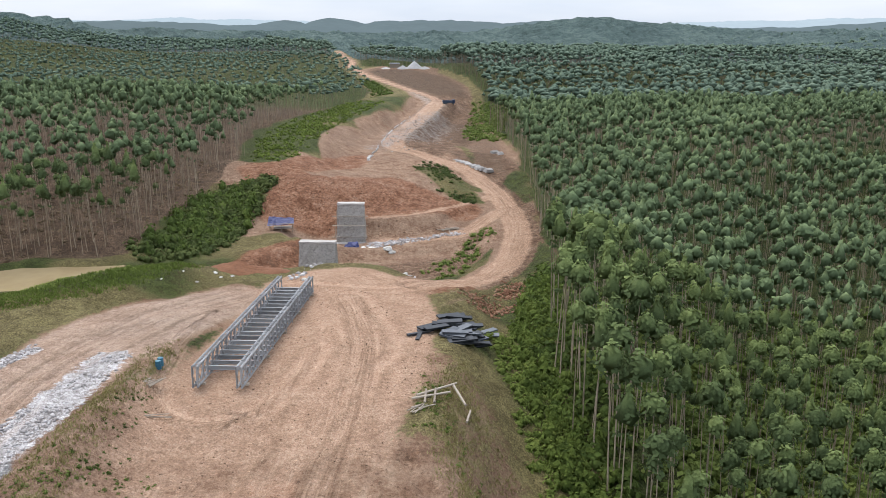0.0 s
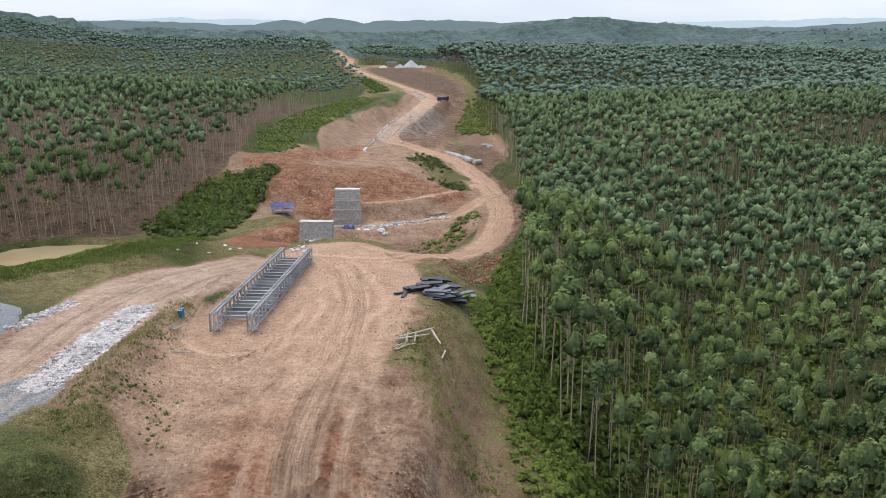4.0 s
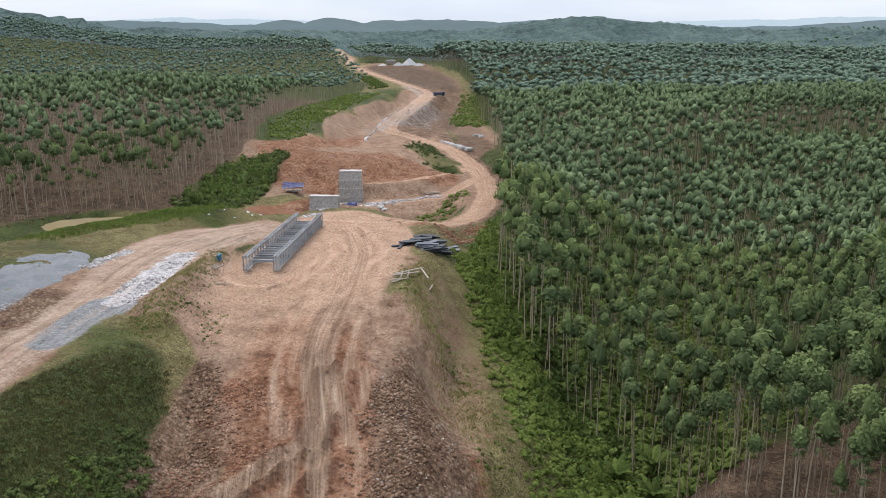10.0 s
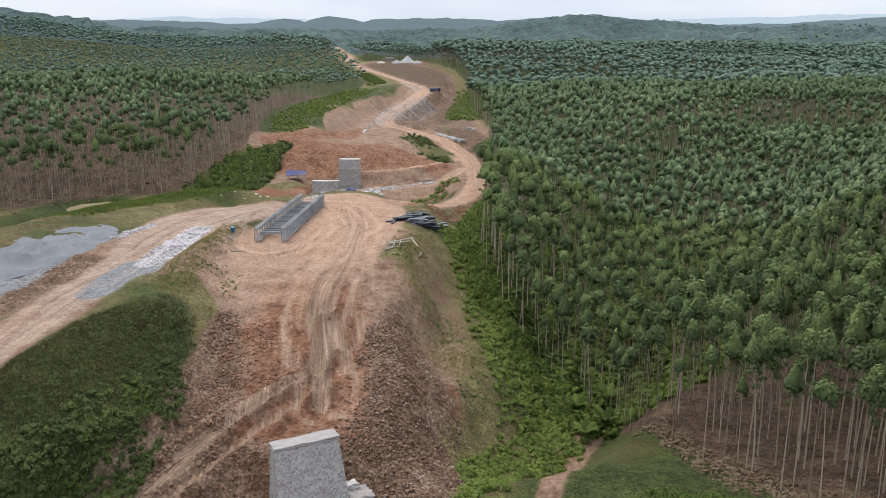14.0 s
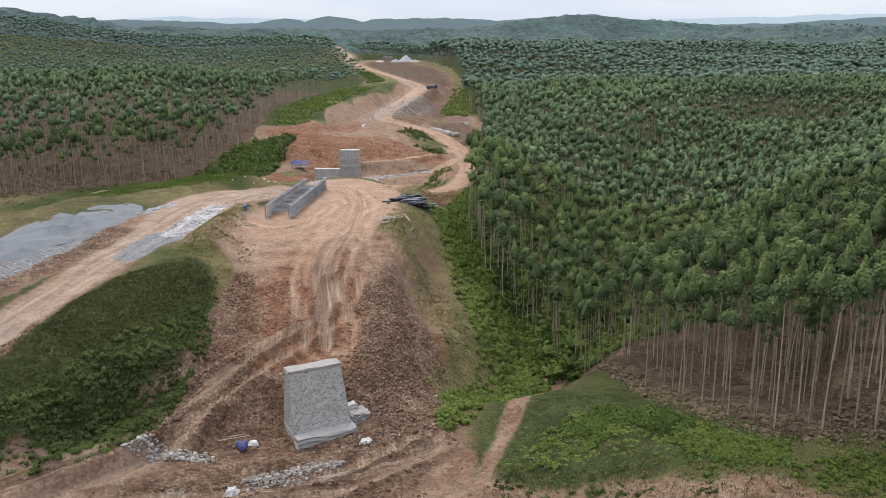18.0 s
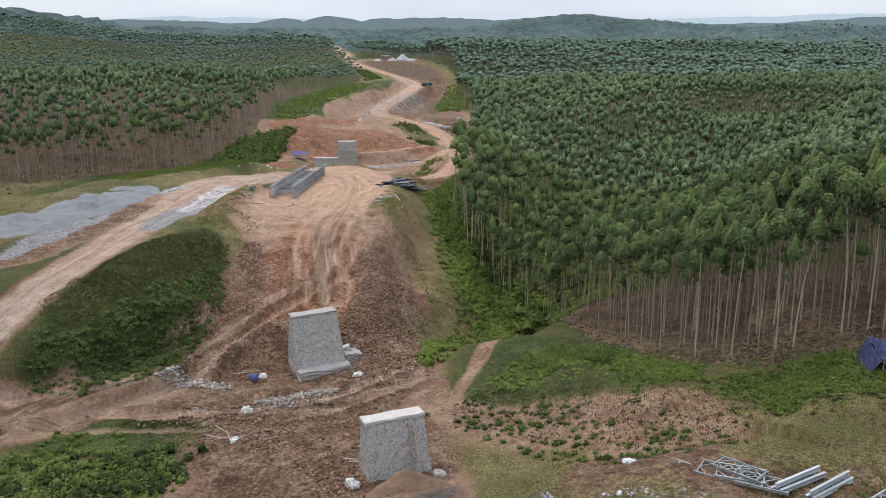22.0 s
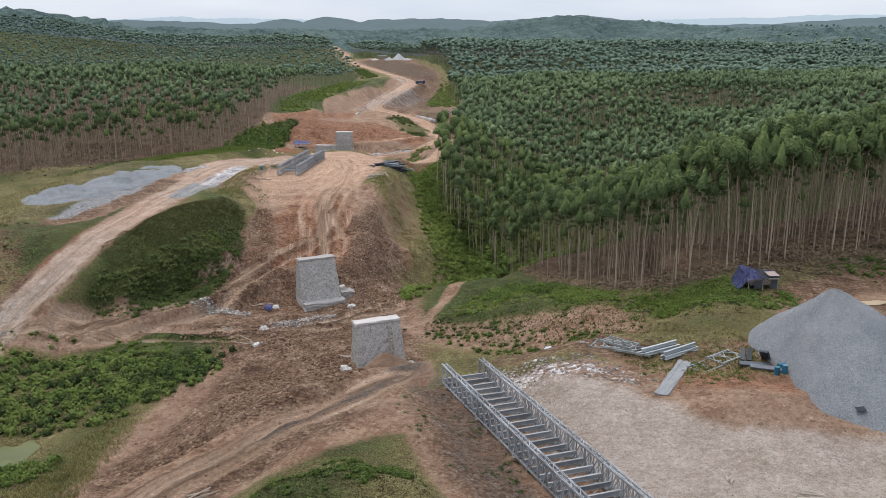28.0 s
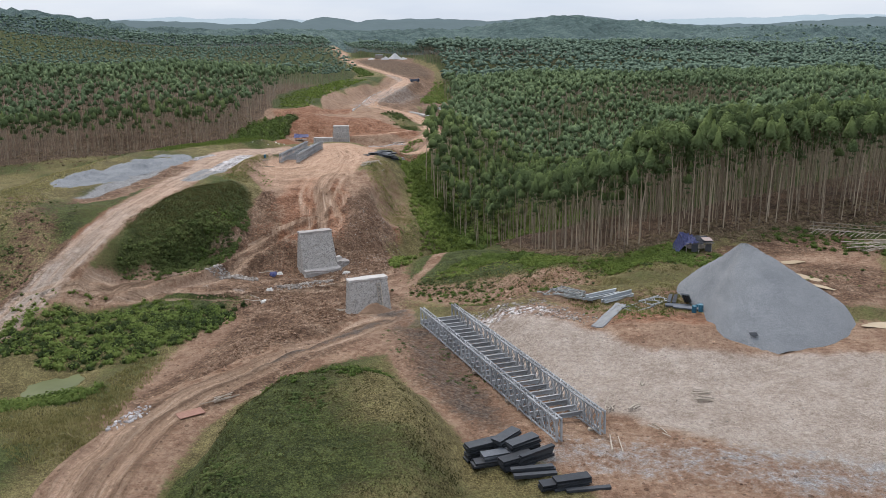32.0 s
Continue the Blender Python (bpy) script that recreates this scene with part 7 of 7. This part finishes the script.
stone_field("earth_clods", "brown clods and rubble over the gully floor", [(-20, -4, 4), (-8, -6, 8), (2, -8, 8), (-2, -24, 9), (-6, -36, 7), (-16, -46, 3)], 13000, (0.05, 0.32), CLOD, 3)
stone_field("earth_clods", "dark brown clods on the cut bank beside the ramp", [(-21, 44, 2), (-20, 30, 3), (-19, 18, 4), (-22, 8, 3)], 3600, (0.06, 0.32), CLOD, 19)
stone_field("pale_rubble", "pale stones strewn down the tipped slope", [(0, 44, 4), (3, 30, 6), (4, 16, 6), (-4, 6, 6)], 700, (0.05, 0.2), GREYROCK, 20)
stone_field("earth_clods", "loose stones on the building bench", [(-16, 60, 12), (-12, 90, 13), (-10, 112, 12)], 2600, (0.03, 0.14), CLOD, 4)
stone_field("earth_clods", "red clods along the torn road edge", [(4, 112, 3), (11, 122, 4), (13, 136, 3)], 2200, (0.08, 0.4), REDCLOD, 14)
stone_field("earth_clods", "clods on the red dug slope", [(-42, 204, 5), (-28, 194, 9), (-10, 198, 9)], 450, (0.1, 0.35), REDCLOD, 15)
stone_field("rock_pile", "pile of grey building stones by the lower track", [(-24.5, 5.2, 1.2), (-20, 5.6, 1.0), (-16.5, 6.0, 1.0)], 420, (0.16, 0.36), GREYROCK, 5)
stone_field("rock_pile", "pale stones strewn before the pier", [(-12, 1.0, 1.4), (-7, 3.0, 1.6), (-3.4, 5.0, 1.2)], 900, (0.07, 0.28), GREYROCK, 6)
stone_field("pale_rubble", "white broken rock spread along the road", [(-35.6, 57, 1.4), (-35.2, 63, 2.6), (-34.7, 71, 3.2), (-34.2, 83, 2.2)], 1900, (0.05, 0.3), PALEROCK, 7)
stone_field("pale_rubble", "white broken rock at the edge of the gravel", [(-46, 74, 1.2), (-43.5, 85, 1.0)], 420, (0.06, 0.35), PALEROCK, 8)
stone_field("pale_rubble", "grey rubble spread over the yard's lip", [(17, -33, 2.4), (22, -32, 3.0), (28, -35, 3.0), (34, -41, 2.2)], 900, (0.03, 0.24), GREYROCK, 9)
stone_field("pale_rubble", "white boulders at the yard's lip", [(17, -32.5, 1.2), (22, -31, 1.6), (26, -32, 1.0)], 60, (0.06, 0.32), PALEROCK, 18)
stone_field("pale_rubble", "pale rubble along the abutment terrace", [(-22, 118, 1), (-12, 148, 2), (-5, 149, 1.5)], 260, (0.1, 0.5), PALEROCK, 10)
stone_field("pale_rubble", "pale rubble and rock at the abutment foot", [(-16, 168, 1.5), (-8, 172, 2), (4, 178, 1.2)], 420, (0.1, 0.5), PALEROCK, 16)
stone_field("pale_rubble", "pale rubble along the southern track's edge", [(-16.6, -60, 0.8), (-14, -59, 1.2), (-15.5, -64, 0.8)], 160, (0.06, 0.3), PALEROCK, 17)
stone_field("yard_stones", "loose grey stones over the eastern yard", [(22, -44, 5), (32, -58, 9), (50, -66, 10), (70, -70, 8)], 1500, (0.03, 0.12), GREYROCK, 11)
stone_field("yard_stones", "grey stones over the gravel bank", [(-60, 46, 6), (-52, 66, 6), (-46, 78, 4)], 1200, (0.05, 0.22), GREYROCK, 12)
stone_field("far_stones", "stones strewn along the far road", [(-14, 262, 6), (-8, 300, 12), (0, 350, 12)], 320, (0.12, 0.5), GREYROCK, 13)


def bush_shape(seed, leaves, size):
    """A shrub: a low lobed dome of leaf sprays round a leafy heart."""
    rng = np.random.default_rng(seed)
    return join([crown_body(rng, (0, 0, 0), 0.42, 0.44, 5, 2, False), dome_leaves(rng, (0, 0), 0.06, 0.6, 0.56, leaves, size, False)])


def tuft_shape(seed, blades, tall):
    rng = np.random.default_rng(seed)
    v, f = [], []
    for k in range(blades):
        g, r = rng.uniform(0, 6.28), rng.uniform(0.05, 0.5)
        p = np.array([r * math.cos(g), r * math.sin(g), 0])
        lean = np.array([rng.normal(), rng.normal(), 0]) * 0.28 * tall
        w = np.array([-math.sin(g), math.cos(g), 0]) * 0.05
        h = tall * rng.uniform(0.5, 1.1)
        n = len(v)
        v += [p - w, p + w, p + w * 0.6 + lean * 0.5 + (0, 0, h * 0.65), p - w * 0.6 + lean * 0.5 + (0, 0, h * 0.65)]
        f += [(n, n + 1, n + 2), (n, n + 2, n + 3)]
    return np.array(v), np.array(f)


BUSHES = [bush_shape(500 + k, 24, 0.13) for k in range(6)]
BUSHES_LOW = [bush_shape(520 + k, 13, 0.16) for k in range(5)]
TUFTS = [tuft_shape(540 + k, 6, 0.45) for k in range(6)]


def cover(name, label, category, pts, count, size, shapes, material, seed, keep_out=0.5, tall=1.0, clump=0.0):
    rng = np.random.default_rng(seed)
    x, y = scatter(rng, pts, count)
    if clump:
        ok = fbm(x, y, clump, 3, seed) > rng.uniform(-0.25, 0.2, len(x))
        x, y = x[ok], y[ok]
    s = rng.uniform(size[0], size[1], len(x))
    p = np.stack([x, y, lift_to_ground(x, y, 0.08)], 1)
    kind, ang = rng.integers(0, len(shapes), len(x)), rng.uniform(0, 6.28, len(x))
    out = [plant(shapes[k], p[kind == k], 14 * s[kind == k] * tall, ang[kind == k], np.full((kind == k).sum(), 1 / tall)) for k in range(len(shapes)) if (kind == k).any()]
    v, f = join(out)
    return tagged(new(name, raw_mesh(name, v, f, material)), label, category, kind="stuff")


MOUNDGRASS = leaf_material("olive_grass_blades", (0.035, 0.036, 0.012), (0.07, 0.066, 0.023), (0.13, 0.112, 0.044), 0.1)
# eastern bank between the ramp and the plantation
cover("shrubs", "bright green shrubs down the eastern bank", "shrubs", [(9, 12, 2), (11, 24, 4), (17, 32, 5), (18, 42, 6), (16, 52, 5), (13, 66, 4), (10, 84, 3), (7, 100, 2.5)], 1300, (0.5, 1.6), BUSHES, YOUNG, 1)
cover("shrubs", "dark green undergrowth at the plantation's edge", "shrubs", [(25, 38, 3), (24, 44, 4), (21, 56, 5), (17, 68, 4), (15, 84, 4), (14, 100, 4), (20, 140, 5)], 600, (1.0, 2.8), BUSHES_LOW, BUSH, 2)
cover("shrubs", "dense undergrowth beneath the eastern plantation", "shrubs", [(30, 44, 6), (36, 60, 16), (34, 96, 20), (48, 130, 28)], 1700, (1.2, 3.2), BUSHES_LOW, BUSH, 3)
cover("shrubs", "tall bright saplings along the plantation's western edge", "shrubs", [(25, 37, 3), (19, 54, 3), (15, 66, 3), (12, 82, 3), (11, 100, 3), (13, 114, 3), (17, 132, 3)], 420, (1.1, 2.2), BUSHES, YOUNG, 77, tall=1.6)
cover("shrubs", "young trees standing in the stream thicket", "shrubs", [(-55, 156, 5), (-50, 158, 7), (-48, 174, 8), (-46, 190, 5)], 130, (1.6, 3.0), BUSHES, BUSH, 78, tall=1.7)
cover("shrubs", "green shrubs and vines over the western bank", "shrubs", [(-36, 3, 4), (-29, 6, 5), (-26, 12, 4), (-24, 22, 3), (-24, 30, 2)], 1000, (0.4, 1.3), BUSHES, HERB, 4, clump=7)
cover("shrubs", "brighter bushes at the foot of the western bank", "shrubs", [(-37, 2, 3), (-30, 4, 4), (-25, 8, 3), (-24, 24, 2.5)], 420, (0.4, 1.2), BUSHES, BUSH, 84, clump=6)
cover("grass", "fine dark grass over the western bank", "grass", [(-36, 10, 5), (-31, 18, 7), (-29, 32, 7), (-28, 42, 4)], 6500, (0.5, 1.0), TUFTS, MOUNDGRASS, 83)
cover("shrubs", "low olive herbs carpeting the western bank", "shrubs", [(-35, 4, 4), (-30, 12, 7), (-28, 28, 6), (-28, 40, 4)], 900, (0.3, 0.75), BUSHES_LOW, HERB, 41, tall=0.7)
cover("grass", "dry weeds on the cut bank below the road", "grass", [(-29, 48, 2.5), (-30, 57, 3), (-30, 70, 1.8), (-29.5, 86, 1.8)], 1500, (0.5, 1.0), TUFTS, DRYGRASS, 5)
cover("shrubs", "small weeds on the cut bank below the road", "shrubs", [(-30, 49, 2), (-30, 58, 2.5), (-24, 60, 1.5), (-23, 51, 1.5)], 130, (0.3, 0.6), BUSHES_LOW, BUSH, 51)
cover("shrubs", "tall dark shrubs around the southern pool", "shrubs", [(-46, -27, 6), (-40, -22, 8), (-31, -19, 8), (-22, -19, 6), (-17, -14, 4), (-22, -20, 4), (-27, -27, 4), (-38, -29, 4)], 450, (0.5, 1.8), BUSHES, HERB, 6)
cover("shrubs", "yellow-green weeds over the pool bank", "shrubs", [(-44, -16, 6), (-36, -12, 5), (-26, -10, 4), (-20, -16, 4)], 420, (0.4, 1.1), BUSHES, YOUNG, 87, clump=6)
cover("shrubs", "dark bushes on the pool's southern bank", "shrubs", [(-40, -46, 4), (-33, -44, 3), (-28, -40, 2.5)], 300, (0.5, 1.6), BUSHES, BUSH, 88)
cover("shrubs", "lighter green shrubs among the dark ones by the pool", "shrubs", [(-46, -27, 6), (-40, -22, 8), (-31, -19, 8), (-20, -17, 6), (-27, -27, 4), (-38, -29, 4)], 750, (0.5, 1.7), BUSHES, BUSH, 81)
cover("shrubs", "shrubs along the pool's near shore", "shrubs", [(-42, -48, 4), (-35, -46, 2)], 130, (0.5, 1.3), BUSHES, BUSH, 7)
cover("shrubs", "green thicket beside the northern stream", "shrubs", [(-54, 154, 5), (-48, 158, 7), (-47, 174, 7), (-45, 190, 5), (-41, 198, 3)], 800, (1.0, 3.0), BUSHES_LOW, HERB, 8)
cover("shrubs", "green shrubs on the far ridge above the cutting", "shrubs", [(-44, 216, 6), (-46, 250, 9), (-42, 300, 10), (-32, 360, 8)], 1000, (0.6, 1.7), BUSHES_LOW, BRIGHT, 9)
cover("shrubs", "scrub on the round knoll inside the bend", "shrubs", [(5, 196, 3), (2, 212, 6), (-3, 230, 6)], 420, (0.6, 1.6), BUSHES_LOW, HERB, 10, clump=6)
cover("shrubs", "scrub on the slope below the eastern road", "shrubs", [(9, 172, 2.5), (6, 164, 3), (-2, 146, 5)], 110, (0.7, 1.6), BUSHES_LOW, BUSH, 11)
cover("shrubs", "bright shrubs in a band before the plantation", "shrubs", [(18, 3, 3), (23, 8, 3.5), (28, 8, 3.5), (34, -1, 2.5), (40, -8, 3), (44, -12, 4), (47, -9, 3.5), (53, -8, 2.5)], 2000, (0.3, 1.1), BUSHES, YOUNG, 12, clump=6)
cover("shrubs", "low scrub on the rough ground behind the gravel", "shrubs", [(68, -22, 5), (78, -26, 7), (90, -34, 7)], 420, (0.3, 1.0), BUSHES_LOW, HERB, 74, tall=0.7, clump=6)
cover("shrubs", "low scrub between the far road and plantation", "shrubs", [(-28, 400, 5), (-32, 440, 6), (-46, 500, 6)], 420, (0.7, 2.2), BUSHES_LOW, BUSH, 75)
cover("shrubs", "scattered shrubs on the rough camp ground", "shrubs", [(74, -2, 6), (92, -14, 8)], 160, (0.6, 1.5), BUSHES, BUSH, 13)
cover("grass", "yellow-green grass in clumps on the rough slope", "grass", [(18, 2, 9), (28, -6, 11), (42, -10, 10), (56, -10, 7)], 2600, (0.5, 1.0), TUFTS, DRYGRASS, 76, clump=4)
cover("shrubs", "low yellow-green weeds over the rough slope", "shrubs", [(16, 2, 4), (24, 7, 5), (34, -2, 4), (42, -11, 6), (48, -14, 6), (56, -9, 4)], 1100, (0.3, 0.9), BUSHES_LOW, YOUNG, 82, tall=0.6, clump=5)
cover("shrubs", "dark weed clumps on the rough slope", "shrubs", [(13, -3, 5), (20, -6, 6), (30, -5, 5), (42, -14, 8), (54, -12, 6)], 560, (0.35, 1.0), BUSHES_LOW, HERB, 79, tall=0.7, clump=5)
cover("shrubs", "bright bushes on the pool's near shore", "shrubs", [(-41, -45, 3), (-34, -44, 2.5), (-29, -40, 2)], 170, (0.5, 1.2), BUSHES, YOUNG, 80)
cover("shrubs", "scattered shrubs below the southern rise", "shrubs", [(14, -6, 3), (22, -12, 5), (34, -22, 5)], 170, (0.4, 1.1), BUSHES, BUSH, 14)
cover("shrubs", "shrubs on the far eastern clearing", "shrubs", [(14, 300, 8), (18, 360, 8), (24, 420, 10)], 500, (1.0, 2.6), BUSHES_LOW, BUSH, 15)
cover("grass", "tufted green and straw grass on the southern mound", "grass", [(3, -65, 6), (7, -74, 11), (7, -86, 11)], 6500, (0.45, 0.9), TUFTS, MOUNDGRASS, 21, tall=0.6)
cover("shrubs", "green creepers over the southern mound", "shrubs", [(4, -60, 5), (1, -68, 6), (0, -76, 6), (2, -86, 8)], 1300, (0.4, 1.0), BUSHES_LOW, HERB, 22, tall=0.6, clump=6)
cover("shrubs", "green bushes along the crest of the southern mound", "shrubs", [(5, -58, 4), (11, -61, 3), (3, -64, 4)], 320, (0.4, 1.0), BUSHES, BUSH, 86, clump=5)
cover("grass", "dry grass on the bank beside the ramp", "grass", [(0, 84, 3), (3, 66, 4.5), (6, 52, 4.5), (9, 40, 3)], 2600, (0.5, 1.1), TUFTS, DRYGRASS, 23, clump=5)
cover("shrubs", "green weeds dotted down the dry bank", "shrubs", [(-2, 78, 2), (0, 68, 2.5), (5, 62, 3), (9, 50, 3), (9, 36, 3)], 420, (0.3, 0.8), BUSHES_LOW, YOUNG, 85, tall=0.7, clump=5)
cover("grass", "rough grass over the southern slope", "grass", [(16, 0, 8), (26, -12, 10), (40, -16, 10), (52, -14, 7)], 3000, (0.5, 1.0), TUFTS, MOUNDGRASS, 24, clump=7)
cover("grass", "rough grass verge beyond the western road", "grass", [(-60, 92, 5), (-46, 106, 5), (-38, 118, 4)], 2200, (0.8, 1.5), TUFTS, YOUNG, 25)
cover("shrubs", "bright low weeds along the western verge", "shrubs", [(-64, 100, 5), (-50, 110, 5), (-40, 118, 3)], 500, (0.4, 0.9), BUSHES_LOW, YOUNG, 65, tall=0.7)
cover("grass", "rough grass field beyond the gravel yard", "grass", [(-66, 16, 8), (-74, 36, 10), (-80, 70, 14)], 2800, (0.8, 1.6), TUFTS, DRYGRASS, 26)
cover("grass", "grass along the southern pool and track", "grass", [(-42, -54, 7), (-28, -50, 5), (-24, -58, 5), (-25, -40, 3), (-23, -30, 2.5)], 3200, (0.7, 1.4), TUFTS, DRYGRASS, 27)
cover("shrubs", "dark bushes and creepers below the camp", "shrubs", [(33, -3, 3.5), (42, -8, 4), (50, -12, 5), (57, -17, 4)], 750, (0.35, 1.2), BUSHES, BUSH, 89, clump=6)
cover("grass", "tufts of straw grass on the bench's eastern lip", "grass", [(2, 86, 1.5), (1.5, 72, 2), (3, 62, 2.5), (5, 54, 2.5)], 1500, (0.5, 1.0), TUFTS, DRYGRASS, 90, clump=3)
cover("shrubs", "weeds along the foot of the western cut bank", "shrubs", [(-25, 55, 1.6), (-27, 62, 1.6), (-28.5, 74, 1.2)], 110, (0.3, 0.6), BUSHES_LOW, BUSH, 91, tall=0.7, clump=3)
cover("shrubs", "leafy green bushes in a dome below the plantation", "shrubs", [(22, 8, 2), (25, 10, 2.5), (29, 8, 2.5), (31, 4, 2)], 330, (0.6, 1.5), BUSHES, BUSH, 92)
cover("shrubs", "leafy green bushes below the workers' shelter", "shrubs", [(40, -9, 2), (45, -9, 2.5), (46, -14, 2.5), (42, -17, 2), (47, -11, 2), (53, -8, 2)], 330, (0.5, 1.3), BUSHES, YOUNG, 93)
cover("grass", "grass over the camp ground", "grass", [(34, -34, 3), (44, -38, 4), (48, -30, 4)], 1000, (0.6, 1.1), TUFTS, DRYGRASS, 28)


cover("shrubs", "dark weeds dotted over the grey dug slope", "shrubs", [(12, -44, 4), (16, -50, 4), (20, -60, 4)], 200, (0.3, 0.8), BUSHES_LOW, HERB, 71, tall=0.6, clump=5)
cover("shrubs", "low weeds on the brown bank beside the western road", "shrubs", [(-70, 26, 6), (-58, 18, 7), (-54, 2, 6), (-54, -14, 6)], 420, (0.4, 1.0), BUSHES_LOW, HERB, 72, tall=0.7, clump=8)
cover("shrubs", "low weeds on the orange bank below the camp", "shrubs", [(36, -38, 4), (46, -38, 5), (54, -34, 4)], 260, (0.3, 0.8), BUSHES_LOW, YOUNG, 73, tall=0.7, clump=5)
cover("shrubs", "brown bracken and brash along the plantation's foot", "shrubs", [(29, 30, 2), (32, 22, 2.5), (35, 11, 3), (40, 2, 3.5), (46, -2, 3.5), (52, -2, 3.5), (64, 0, 6), (80, 6, 7), (96, 10, 8)], 1900, (0.4, 1.3), BUSHES_LOW, BRASH, 61, tall=0.7)
cover("shrubs", "thin brown brash under the western plantation", "shrubs", [(-110, 120, 18), (-90, 150, 16), (-70, 170, 12), (-64, 210, 10)], 900, (0.5, 1.4), BUSHES_LOW, BRASH, 62, tall=0.7)


# giant-leaved plants among the undergrowth
def banana(x, y, tall, seed):
    rng = random.Random(seed)
    t = root("banana_plant", "broad-leaved wild banana plant in undergrowth", "plant", placed(x, y), "banana plants")
    for k in range(7):
        g = 6.28 * k / 7 + rng.uniform(-0.3, 0.3)
        bm = bmesh.new()
        rows = []
        for i in range(6):
            u = i / 5
            r, z = tall * 0.55 * u, tall * (0.25 + 0.9 * u - 0.55 * u * u)
            w = tall * 0.11 * math.sin(math.pi * min(1, 0.12 + u * 0.88))
            c = Vector((r * math.cos(g), r * math.sin(g), z))
            s = Vector((-math.sin(g), math.cos(g), 0)) * w
            rows.append((bm.verts.new(c - s + Vector((0, 0, -w * 0.3))), bm.verts.new(c), bm.verts.new(c + s + Vector((0, 0, -w * 0.3)))))
        for a, b in zip(rows, rows[1:]):
            bm.faces.new((a[0], a[1], b[1], b[0]))
            bm.faces.new((a[1], a[2], b[2], b[1]))
        part("leaf", bm, BUSH, t)
    return t


for k, (x, y, h) in enumerate(((27.2, 45.6, 4.5), (26, 40, 4.0), (23, 44, 3.6), (32.3, 63.4, 8.5), (23, 37, 3.4))):
    banana(x, y, h, k)
